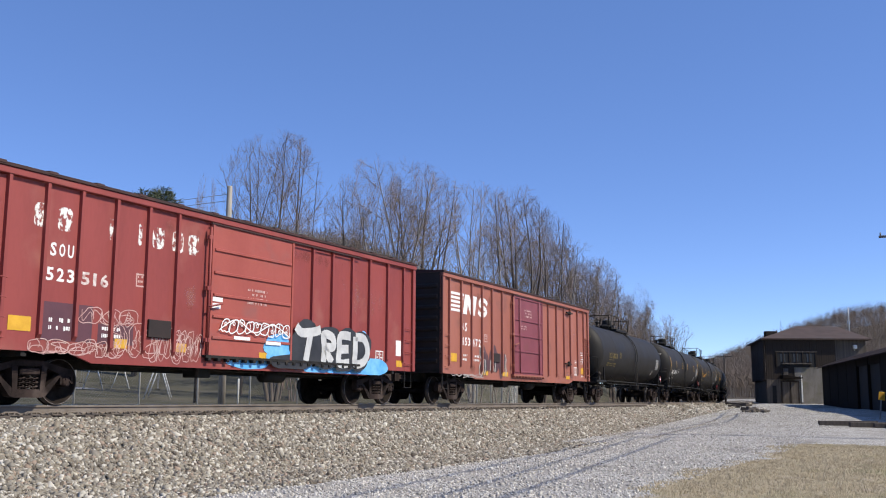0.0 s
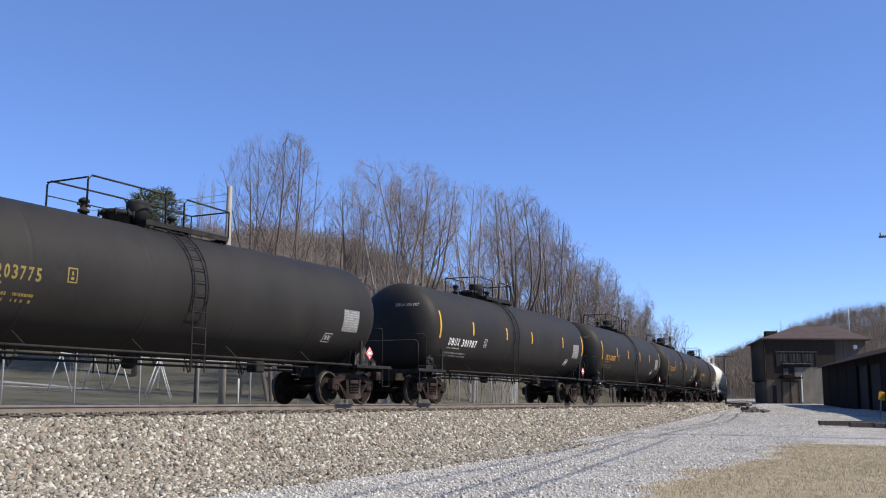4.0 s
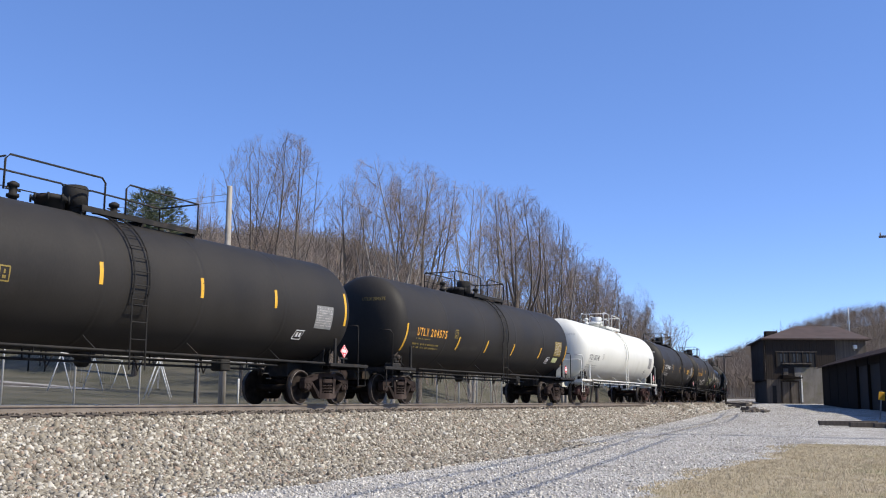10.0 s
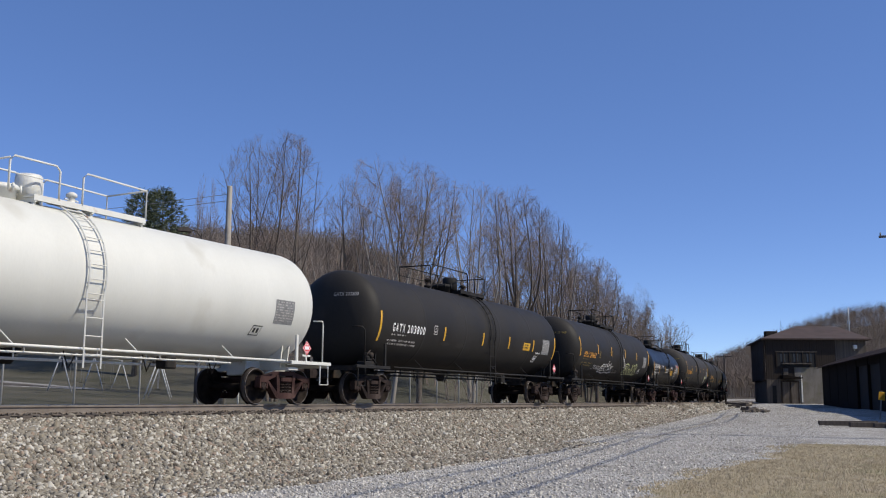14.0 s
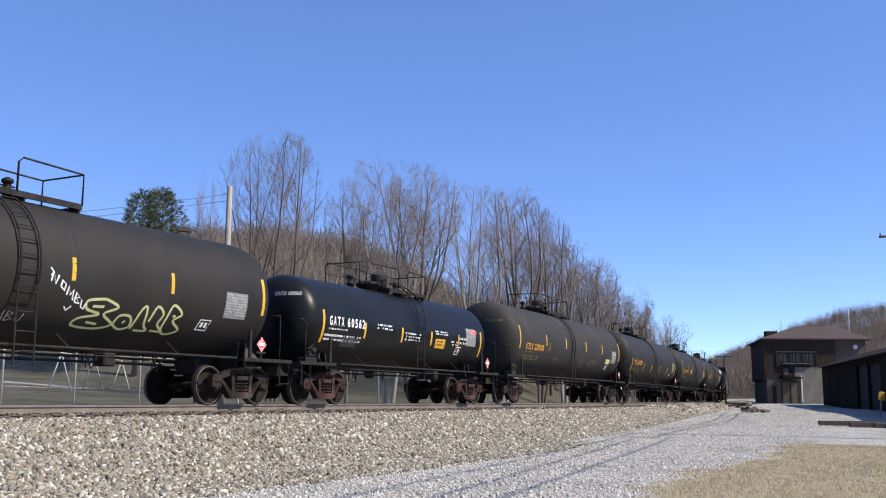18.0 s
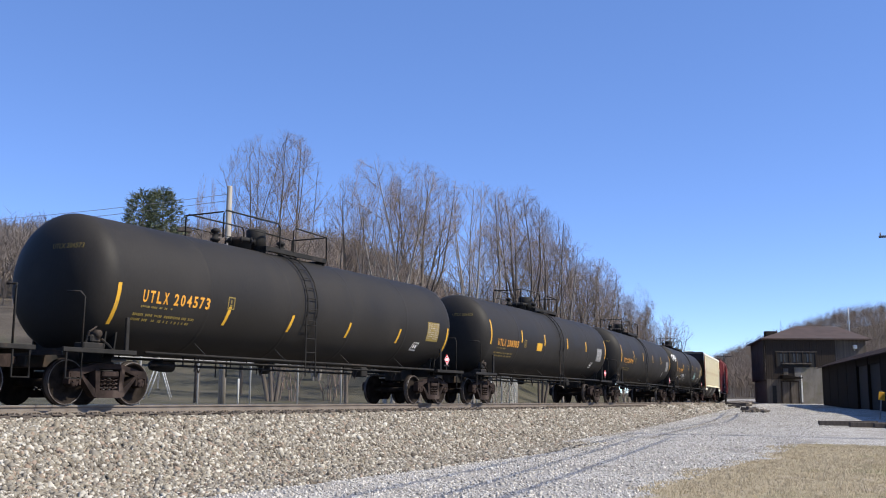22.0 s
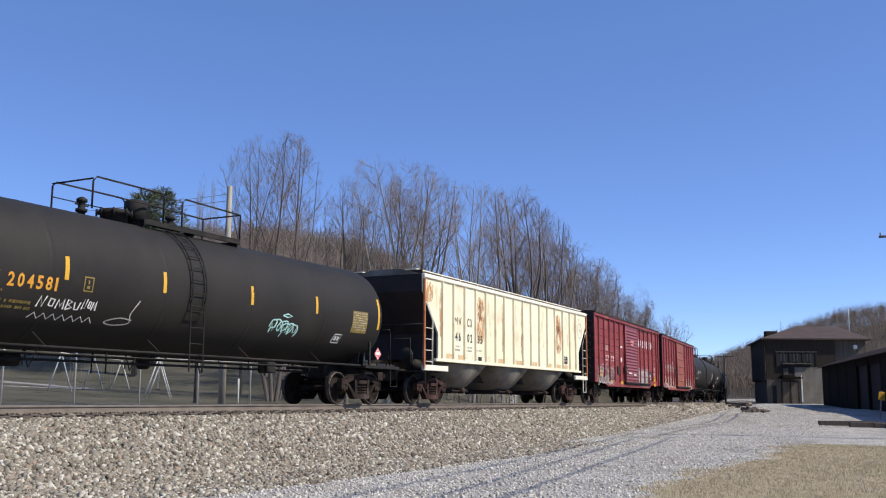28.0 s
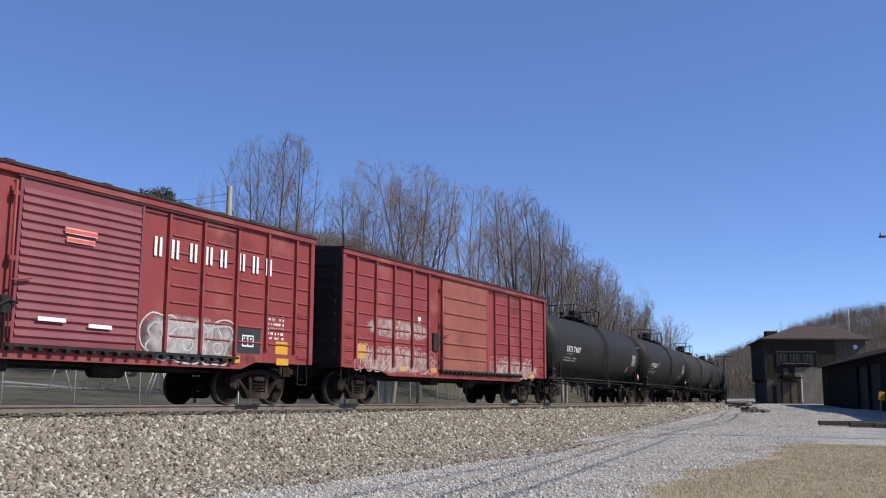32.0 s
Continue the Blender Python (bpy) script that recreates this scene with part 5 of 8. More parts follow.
    ring = [(7.35 + 0.33 * math.cos(a), 3.30 + 0.33 * math.sin(a)) for a in np.linspace(0, 2 * math.pi, 30)]
    mark(car, "round_emblem", ribbon(ring, 0.03, f), GREY_INK)
    mark(car, "emblem_bar", bars(7.1, 3.25, 0.5, 0.09, 1, f, 6), GREY_INK)
    for i, u in enumerate((-6.6, -5.7, -2.2, -0.4, 1.3, 3.0, 4.2, 5.1)):
        mark(car, "pale_patch", patch(u, u + 0.55, 1.50, 1.66, f, rows=1), RUST_PALE, "faded salmon patch")
    for u0, u1, z0, z1, m in ((-4.36, -3.34, 1.9, 4.35, RUST_RUN), (-4.3, -3.4, 2.4, 4.2, RUST_DARK), (-3.5, -2.4, 2.2, 4.4, RUST_WASH), (-8.5, -6.8, 2.9, 4.5, RUST_WASH), (-8.35, -7.5, 3.2, 4.4, RUST_RUN), (3.85, 5.0, 1.9, 4.5, RUST_RUN), (4.0, 4.9, 2.3, 4.1, RUST_DARK), (4.8, 6.0, 2.2, 4.4, RUST_WASH), (2.0, 3.1, 2.0, 4.3, RUST_WASH), (-1.9, -1.5, 1.7, 4.2, RUST_RUN), (0.05, 0.4, 1.6, 4.0, RUST_RUN), (-7.15, -6.8, 2.0, 4.2, RUST_RUN), (6.3, 8.3, 3.0, 4.6, RUST_WASH), (6.55, 6.95, 2.6, 4.3, RUST_RUN), (1.0, 1.3, 2.0, 4.0, RUST_WASH), (-0.9, 0.0, 2.6, 4.4, RUST_WASH), (-8.0, 8.0, 1.2, 1.75, RUST_WASH)):
        for k, (a, b) in enumerate(zip((-9.0,) + ribs, ribs + (9.0,))):
            lo, hi = max(u0, a - 0.02, -8.28 if z0 > 2.8 else -7.18), min(u1, b + 0.02, 8.28 if z0 > 2.8 else 7.18)
            if hi - lo > 0.12:
                mark(car, "rust_streak", patch(lo, hi, max(z0, 1.47), min(z1, 4.05), f, 0.002 + 0.0012 * (m is RUST_DARK) + 0.0006 * (m is RUST_RUN), rows=1), m, "run of rust on the cream paint")
    CARS.append((car, place, tc))
    return car


# ---- ground ----
def smooth01(x):
    x = np.clip(x, 0, 1)
    return x * x * (3 - 2 * x)


_fx, _fy = PX[::2], PY[::2]
_fa, _fs = PHI[::2], PS[::2]


def line_coords(x, y):
    """Arc length and signed distance (towards the camera's side) of places in the plan."""
    x, y = np.atleast_1d(x).astype(float), np.atleast_1d(y).astype(float)
    s, n = np.empty_like(x), np.empty_like(x)
    for a in range(0, len(x), 4000):
        dx, dy = x[a:a + 4000, None] - _fx[None], y[a:a + 4000, None] - _fy[None]
        i = np.argmin(dx * dx + dy * dy, axis=1)
        r = np.arange(len(i))
        ddx, ddy = dx[r, i], dy[r, i]
        s[a:a + 4000] = _fs[i] + ddx * np.cos(_fa[i]) + ddy * np.sin(_fa[i])
        n[a:a + 4000] = ddx * np.sin(_fa[i]) - ddy * np.cos(_fa[i])
    return s, n


def ground_height(x, y):
    """Railway bank, gravel yard that climbs away, meadow and wooded slopes behind the line."""
    x, y = np.atleast_1d(x).astype(float), np.atleast_1d(y).astype(float)
    s, n = line_coords(x, y)
    yard = np.interp(y, [-200, 26, 36, 46, 55, 75, 98, 125, 160, 300], [-1.32, -1.30, -1.16, -0.90, -0.66, -0.45, -0.2, 0.10, 0.35, 0.6])
    yard = yard + 0.05 * np.sin(x * 0.31 + 1.0) * np.cos(y * 0.23) * smooth01((n - 5) / 4)
    near = np.interp(n, [0.6, 1.0, 1.3, 1.75, 2.1], [-0.19, -0.25, -0.28, -0.31, -0.37])
    w = smooth01((n - 2.0) / np.interp(s, [5, 20, 34], [3.4, 2.9, 2.6]))
    lit = near * (1 - w) + yard * w
    back = np.interp(-n, [1.3, 1.9, 3.6, 9, 14, 30, 55, 90, 150, 300, 700], [-0.19, -0.25, -0.62, -0.45, -0.3, 0.6, 2.0, 6.0, 20.0, 34.0, 60.0])
    back = back + 3.6 * smooth01((-n - 9) / 12) * smooth01((s - 58) / 14)
    z = np.where(n > 0, lit, back)
    # far hill beyond the yard
    hx, hy = x - 236.0, y - 520.0
    hill = 41.0 * np.exp(-((hx / np.where(hx < 0, 84.0, 420.0)) ** 2 + (hy / 150.0) ** 2))
    hx2, hy2 = x - 170.0, y - 420.0
    hill = np.maximum(hill, 9.0 * np.exp(-((hx2 / 70.0) ** 2 + (hy2 / 120.0) ** 2)))
    z = z + hill * smooth01((y - 170) / 150)
    z = z + 15.0 * np.exp(-(((x + 22.0) / 55.0) ** 2 + ((y - 190.0) / 62.0) ** 2)) * smooth01((-n - 25) / 40)
    return z


def cover(x, y):
    """Shares of coarse ballast, pale gravel and dry grass."""
    s, n = line_coords(x, y)
    foot = np.interp(s, [8, 15, 24, 34], [5.9, 5.2, 4.2, 3.8]) + 0.3 * np.sin(s * 0.9) + 0.2 * np.sin(s * 2.3 + 2)
    ballast = 1 - smooth01((n - foot) / 0.9)
    ballast = np.where(n < -4.0, 0.0, ballast)
    edge = 11.5 + 0.25 * np.sin(s * 0.55) + 0.25 * np.sin(s * 1.7 + 1) + 0.12 * np.sin(s * 4.1)
    grass = smooth01((n - edge + 0.5) / 1.5) * (1 - smooth01((y - 32.4 + 0.72 * np.maximum(0.0, x - 11.5) - 0.25 * np.sin(2 * x)) / 0.9))
    lot = smooth01((-n - 31 + 2.0 * np.sin(s * 0.3)) / 3.0) * (1 - smooth01((s - 44) / 6))
    meadow = smooth01((-n - 3.6) / 1.0) * (1 - lot)
    wood = np.maximum(smooth01((-n - 58) / 10), smooth01((-n - 14) / 6) * smooth01((s - 62) / 8)) + smooth01((y - 170) / 30) * (n > 0)
    wood = np.maximum(wood, 0.6 * lot)
    return np.stack([np.clip(ballast, 0, 1), np.clip(grass, 0, 1), np.clip(meadow, 0, 1), np.clip(wood, 0, 1)], 1)


def spread(fine0, fine1, step, far, grow=1.18):
    a = list(np.arange(fine0, fine1, step))
    d, b = step, [fine0]
    while b[-1] > -far:
        d *= grow
        b.append(b[-1] - d)
    d, c = step, [a[-1]]
    while c[-1] < far:
        d *= grow
        c.append(c[-1] + d)
    return np.array(b[:0:-1] + a + c[1:])


def cover_material():
    m = bpy.data.materials.new("ground_cover")
    m.use_nodes = True
    nt = m.node_tree
    b = nt.nodes["Principled BSDF"]
    b.inputs["Roughness"].default_value = 0.95
    b.inputs["Specular IOR Level"].default_value = 0.2
    tc = nt.nodes.new("ShaderNodeTexCoord")
    at = nt.nodes.new("ShaderNodeAttribute")
    at.attribute_name = "cover"
    sep = nt.nodes.new("ShaderNodeSeparateColor")
    nt.links.new(at.outputs["Color"], sep.inputs["Color"])

    def noise_tex(scale, detail, rough=0.6):
        n = nt.nodes.new("ShaderNodeTexNoise")
        n.inputs["Scale"].default_value, n.inputs["Detail"].default_value, n.inputs["Roughness"].default_value = scale, detail, rough
        nt.links.new(tc.outputs["Object"], n.inputs["Vector"])
        return n.outputs["Fac"]

    def two(fac, c1, c2, lo=0.35, hi=0.65):
        r = nt.nodes.new("ShaderNodeMapRange")
        r.inputs["From Min"].default_value, r.inputs["From Max"].default_value = lo, hi
        nt.links.new(fac, r.inputs["Value"])
        x = nt.nodes.new("ShaderNodeMix")
        x.data_type = "RGBA"
        for i, c in ((6, c1), (7, c2)):
            if isinstance(c, tuple):
                x.inputs[i].default_value = (*c, 1)
            else:
                nt.links.new(c, x.inputs[i])
        nt.links.new(r.outputs["Result"], x.inputs[0])
        return x.outputs[2]

    vo = nt.nodes.new("ShaderNodeTexVoronoi")
    vo.inputs["Scale"].default_value = 26.0
    nt.links.new(tc.outputs["Object"], vo.inputs["Vector"])
    stone = nt.nodes.new("ShaderNodeSeparateColor")
    nt.links.new(vo.outputs["Color"], stone.inputs["Color"])
    gravel = two(stone.outputs["Red"], (0.20, 0.188, 0.172), (0.54, 0.52, 0.485), 0.1, 0.95)
    dirt = two(noise_tex(0.35, 7), (0.21, 0.195, 0.175), (0.33, 0.31, 0.285))
    gravel = two(noise_tex(0.5, 8, 0.7), gravel, dirt, 0.47, 0.60)
    # Ballast bed darker than its stones: shade of the gaps is painted in.
    ball_with_gap_shade = two(stone.outputs["Green"], (0.05, 0.042, 0.034), (0.20, 0.175, 0.142), 0.1, 0.95)
    dry = two(noise_tex(22, 6), (0.25, 0.205, 0.13), (0.44, 0.37, 0.245), 0.3, 0.7)
    dry = two(noise_tex(0.8, 5), dry, two(noise_tex(30, 4), (0.20, 0.17, 0.095), (0.31, 0.265, 0.16)), 0.5, 0.72)
    mead = two(noise_tex(0.25, 6), (0.058, 0.056, 0.036), (0.105, 0.094, 0.068))
    litter = two(noise_tex(0.18, 8), (0.052, 0.044, 0.036), (0.105, 0.088, 0.07))

    def blend(mask, a, c, amount=0.35):
        n = nt.nodes.new("ShaderNodeMath")
        n.operation = "MULTIPLY_ADD"
        n.inputs[1].default_value, n.inputs[2].default_value = amount * 2, -amount
        nt.links.new(noise_tex(2.2, 8, 0.7), n.inputs[0])
        ad = nt.nodes.new("ShaderNodeMath")
        ad.operation = "ADD"
        nt.links.new(mask, ad.inputs[0])
        nt.links.new(n.outputs[0], ad.inputs[1])
        return two(ad.outputs[0], a, c, 0.42, 0.58)

    col = blend(sep.outputs["Red"], gravel, ball_with_gap_shade)
    dry = two(noise_tex(1.6, 7, 0.7), dry, two(noise_tex(14, 5), (0.26, 0.205, 0.155), (0.40, 0.33, 0.265)), 0.55, 0.66)
    col = blend(sep.outputs["Green"], col, dry, 0.5)
    col = blend(sep.outputs["Blue"], col, mead)
    col = blend(at.outputs["Alpha"], col, litter)
    nt.links.new(col, b.inputs["Base Color"])
    bp = nt.nodes.new("ShaderNodeBump")
    bp.inputs["Strength"].default_value, bp.inputs["Distance"].default_value = 0.8, 0.03
    hm = nt.nodes.new("ShaderNodeMix")
    nt.links.new(sep.outputs["Green"], hm.inputs[0])
    nt.links.new(vo.outputs["Distance"], hm.inputs[2])
    nt.links.new(noise_tex(55, 4), hm.inputs[3])
    nt.links.new(hm.outputs[0], bp.inputs["Height"])
    nt.links.new(bp.outputs["Normal"], b.inputs["Normal"])
    return m


gx, gy = spread(-24.0, 34.0, 0.3, 3600.0), spread(9.0, 52.0, 0.3, 3600.0)
GX, GY = np.meshgrid(gx, gy, indexing="ij")
GZ = ground_height(GX.ravel(), GY.ravel())
gm = bpy.data.meshes.new("ground")
nx, ny = len(gx), len(gy)
idx = np.arange(nx * ny).reshape(nx, ny)
quads = np.stack([idx[:-1, :-1], idx[1:, :-1], idx[1:, 1:], idx[:-1, 1:]], -1).reshape(-1, 4)
gm.from_pydata(np.stack([GX.ravel(), GY.ravel(), GZ], 1).tolist(), [], quads.tolist())
gm.polygons.foreach_set("use_smooth", [True] * len(quads))
ca = gm.color_attributes.new("cover", "FLOAT_COLOR", "POINT")
ca.data.foreach_set("color", cover(GX.ravel(), GY.ravel()).astype(np.float32).ravel())
gm.materials.append(cover_material())
tagged(new("ground", gm), "pale gravel yard, ballast bank, dry grass and meadow", "ground", kind="structure")


def height_at(x, y):
    return float(ground_height(x, y)[0])


# ---- track ----
TIE_WOOD = mat("creosoted_tie_wood", (0.075, 0.058, 0.046), (0.14, 0.115, 0.095), 3, 0.9, fine=30, bump=0.006, stretch=(1, 6, 6))
line = empty("railway_track", "single railway track with rusty rails on ballast", "track")
tagged(line, kind="structure")


def rail_shape(n0, lo, hi, prof, step=2.0):
    s = Shape()
    ss = np.arange(lo, hi + 0.1, step)
    k = len(prof)
    v, f = [], []
    for a in ss:
        for dn, z in prof:
            x, y, _ = track(a, n0 + dn)
            v.append((float(x), float(y), z))
    for i in range(len(ss) - 1):
        for j in range(k):
            a, b = i * k + j, i * k + (j + 1) % k
            f.append((a, b, b + k, a + k))
    return s.add(v, f)


RAIL_SECTION = [(-0.070, -0.180), (0.070, -0.180), (0.070, -0.165), (0.012, -0.145), (0.009, -0.05), (0.036, -0.038), (0.037, -0.006), (0.030, -0.001), (-0.030, -0.001), (-0.037, -0.006), (-0.036, -0.038), (-0.009, -0.05), (-0.012, -0.145), (-0.070, -0.165)]
for n0 in (0.755, -0.755):
    r = part("rail", rail_shape(n0, -120, 330, RAIL_SECTION), RAIL_STEEL, line, "rusty steel rail with a polished head")
    part("rail_head", rail_shape(n0, -120, 330, [(-0.028, -0.004), (0.028, -0.004), (0.028, 0.002), (-0.028, 0.002)]), RAIL_TOP, r, "polished running surface")
rnd = random.Random(3)
for i in range(290):
    s0 = -22.0 + i * 0.5
    x, y, a = track(s0, rnd.uniform(-0.04, 0.04))
    t = part("tie", lambda: Shape().box(-0.115, 0.115, -1.29, 1.29, -0.36, -0.184, 0.012), TIE_WOOD, line, key="tie")
    t.location, t.rotation_euler = (float(x), float(y), rnd.uniform(-0.006, 0.0)), (0, 0, float(a) + rnd.uniform(-0.02, 0.02))


def plate_shape():
    s = Shape().box(-0.09, 0.09, -0.17, 0.17, -0.184, -0.172)
    for dx in (-0.06, 0.06):
        for dy in (-0.10, 0.10):
            s.box(dx - 0.012, dx + 0.012, dy - 0.014, dy + 0.014, -0.172, -0.135)
    s.tube([(-0.20, 0.09, -0.16), (-0.12, 0.085, -0.13), (0.12, 0.085, -0.13), (0.20, 0.09, -0.16)], 0.018, 5)
    return s


for i in range(150):
    s0 = 2.0 + i * 0.5
    x, y, a = track(s0, 0.755)
    t = part("tie_plate", plate_shape, RAIL_STEEL, line, key="plate")
    t.location, t.rotation_euler = (float(x), float(y), 0.0), (0, 0, float(a) + math.pi)

# ---- stones of the bank and the yard ----
def stone_mat(name, tones, bump=0.003):
    """Broken stone: each piece takes one of the tones, with a grain of its own."""
    m = mat(name, (0.8, 0.8, 0.8), (1.0, 1.0, 1.0), 9.0, 0.95, fine=60, bump=bump, spec=0.2)
    nt = m.node_tree
    b = nt.nodes["Principled BSDF"]
    grain = b.inputs["Base Color"].links[0].from_socket
    ge, rp, mx = nt.nodes.new("ShaderNodeNewGeometry"), nt.nodes.new("ShaderNodeValToRGB"), nt.nodes.new("ShaderNodeMix")
    rp.color_ramp.interpolation = "CONSTANT"
    for i, c in enumerate(tones):
        e = rp.color_ramp.elements[i] if i < 2 else rp.color_ramp.elements.new(0.5)
        e.position, e.color = i / len(tones), (*c, 1)
    mx.data_type, mx.blend_type = "RGBA", "MULTIPLY"
    mx.inputs[0].default_value = 1.0
    nt.links.new(ge.outputs["Random Per Island"], rp.inputs["Fac"])
    nt.links.new(rp.outputs["Color"], mx.inputs[6])
    nt.links.new(grain, mx.inputs[7])
    nt.links.new(mx.outputs[2], b.inputs["Base Color"])
    return m


BALLAST_STONE = stone_mat("ballast_stone", ((0.27, 0.235, 0.18), (0.36, 0.325, 0.26), (0.19, 0.162, 0.126), (0.47, 0.435, 0.365), (0.12, 0.10, 0.08), (0.31, 0.24, 0.185), (0.25, 0.225, 0.185), (0.40, 0.35, 0.265), (0.155, 0.13, 0.102), (0.30, 0.262, 0.20), (0.56, 0.525, 0.455), (0.22, 0.187, 0.14)))
GRAVEL_STONE = stone_mat("pale_gravel_stone", ((0.38, 0.358, 0.32), (0.48, 0.452, 0.408), (0.30, 0.278, 0.247), (0.60, 0.567, 0.515), (0.21, 0.193, 0.168), (0.43, 0.402, 0.357), (0.33, 0.306, 0.265)))
RUBBLE_STONE = stone_mat("dark_rubble_stone", ((0.09, 0.078, 0.065), (0.14, 0.12, 0.10), (0.20, 0.175, 0.15), (0.06, 0.052, 0.045)))


def stones(name, count, s_lo, s_hi, n_lo, n_hi, size, material, label, seed, bias=1.0, sink=0.3):
    rng = np.random.default_rng(seed)
    s = s_lo + (s_hi - s_lo) * rng.random(count) ** bias
    n = n_lo + (n_hi - n_lo) * rng.random(count)
    x, y, _ = track(s, n)
    z = ground_height(x, y)
    base = np.array([(a, b, c) for a in (-1, 1) for b in (-0.72, 0.72) for c in (-0.52, 0.52)], float)
    tri = np.array([(0, 1, 3), (0, 3, 2), (4, 6, 7), (4, 7, 5), (0, 4, 5), (0, 5, 1), (2, 3, 7), (2, 7, 6), (0, 2, 6), (0, 6, 4), (1, 5, 7), (1, 7, 3)])
    v = base[None] * (0.62 + 0.55 * rng.random((count, 8, 3))) + rng.normal(0, 0.10, (count, 8, 3))
    sz = size * np.exp(rng.normal(0, 0.30, count))[:, None] * (0.8 + 0.4 * rng.random((count, 3)))
    v = v * sz[:, None, :]
    q = rng.normal(size=(count, 4))
    q /= np.linalg.norm(q, axis=1)[:, None]
    w_, a_, b_, c_ = q.T
    R = np.stack([1 - 2 * (b_ * b_ + c_ * c_), 2 * (a_ * b_ - c_ * w_), 2 * (a_ * c_ + b_ * w_), 2 * (a_ * b_ + c_ * w_), 1 - 2 * (a_ * a_ + c_ * c_), 2 * (b_ * c_ - a_ * w_), 2 * (a_ * c_ - b_ * w_), 2 * (b_ * c_ + a_ * w_), 1 - 2 * (a_ * a_ + b_ * b_)], 1).reshape(-1, 3, 3)
    v = np.einsum("nij,nkj->nki", R, v)
    v += np.stack([x, y, z + size * (0.5 - sink)], 1)[:, None]
    me = bpy.data.meshes.new(name)
    nv, nf = count * 8, count * len(tri)
    me.vertices.add(nv)
    me.vertices.foreach_set("co", v.astype(np.float32).ravel())
    me.loops.add(nf * 3)
    me.loops.foreach_set("vertex_index", (tri[None] + (np.arange(count) * 8)[:, None, None]).astype(np.int32).ravel())
    me.polygons.add(nf)
    me.polygons.foreach_set("loop_start", np.arange(0, nf * 3, 3, dtype=np.int32))
    me.update(calc_edges=True)
    me.materials.append(material)
    return tagged(new(name, me), label, "stones", kind="stuff")


stones("ballast_stones", 96000, 4, 62, 1.12, 4.9, 0.034, BALLAST_STONE, "grey, tan and pinkish crushed stone of the railway bank", 1, 1.45)
stones("bank_foot_stones", 16000, 4, 30, 4.6, 6.6, 0.032, BALLAST_STONE, "crushed stone strewn at the foot of the bank", 5, 1.3)
stones("far_ballast_stones", 9000, 58, 110, 1.12, 4.4, 0.075, BALLAST_STONE, "crushed stone of the far railway bank", 2, 1.2)
stones("gravel_stones", 46000, 3, 85, 4.6, 12.0, 0.019, GRAVEL_STONE, "pale grey gravel of the yard", 4, 2.1, 0.35)


def grass(name, count, seed, label):
    """Dry blades in loose tufts on the verge."""
    rng = np.random.default_rng(seed)
    s, n = 2 + 38 * rng.random(count), 10.4 + 9.4 * rng.random(count) ** 1.1
    x, y, _ = track(s, n)
    w = cover(x, y)[:, 1] > 0.30 + 0.68 * rng.random(count)
    x, y = x[w], y[w]
    z = ground_height(x, y)
    k = 5
    m = len(x)
    bx, by = np.repeat(x, k) + rng.normal(0, 0.05, m * k), np.repeat(y, k) + rng.normal(0, 0.05, m * k)
    bz = np.repeat(z, k)
    h = 0.036 * np.exp(rng.normal(0, 0.4, m * k))
    a = rng.uniform(0, 6.283, m * k)
    lx, ly = np.cos(a) * h * 0.8 * rng.random(m * k), np.sin(a) * h * 0.8 * rng.random(m * k)
    wx = 0.006
    v = np.stack([np.stack([bx - wx, by, bz], 1), np.stack([bx + wx, by, bz], 1), np.stack([bx + lx, by + ly, bz + h], 1)], 1)
    me = bpy.data.meshes.new(name)
    me.from_pydata(v.reshape(-1, 3).tolist(), [], np.arange(m * k * 3).reshape(-1, 3).tolist())
    me.materials.append(mat("dry_grass_blades", (0.355, 0.29, 0.192), (0.50, 0.42, 0.29), 0.8, 0.9, fine=6, island=0.30, c3=(0.30, 0.285, 0.15), amount3=0.30, scale3=0.4, spec=0.2))
    return tagged(new(name, me), label, "grass", kind="stuff")


grass("dry_grass", 26000, 6, "short dry tan and green winter grass")


# ---- bare trees ----
BARK = mat("grey_bark", (0.085, 0.070, 0.058), (0.165, 0.14, 0.118), 2.0, 0.95, fine=20, bump=0.01, stretch=(1, 1, 0.3), spec=0.2)
TWIG = mat("bare_twigs", (0.185, 0.142, 0.112), (0.285, 0.222, 0.18), 1.2, 0.95, fine=10, spec=0.2)
PALE_BARK = mat("pale_bark", (0.20, 0.18, 0.155), (0.33, 0.30, 0.265), 2.0, 0.95, fine=20, bump=0.01, stretch=(1, 1, 0.3), spec=0.2)
NEEDLES = mat("pine_needles", (0.080, 0.10, 0.058), (0.16, 0.175, 0.11), 1.5, 0.9, fine=9, spec=0.2)


class Twigs:
    """Tapered branches gathered as arrays: 3- to 7-sided tubes."""

    def __init__(self):
        self.v, self.f = [], []

    def limb(self, pts, radii, k):
        base = len(self.v)
        for i, p in enumerate(pts):
            d = (pts[min(i + 1, len(pts) - 1)] - pts[max(i - 1, 0)])
            d = d / (d.length or 1)
            u = d.cross(Vector((0.31, 0.95, 0.05)))
            u = u / (u.length or 1)
            w = d.cross(u)
            for j in range(k):
                a = 2 * math.pi * j / k
                self.v.append(p + (u * math.cos(a) + w * math.sin(a)) * radii[i])
        for i in range(len(pts) - 1):
            for j in range(k):
                a, b = base + i * k + j, base + i * k + (j + 1) % k
                self.f.append((a, b, b + k, a + k))

    def mesh(self, name, material):
        me = bpy.data.meshes.new(name)
        me.from_pydata([tuple(p) for p in self.v], [], self.f)
        me.polygons.foreach_set("use_smooth", [True] * len(self.f))
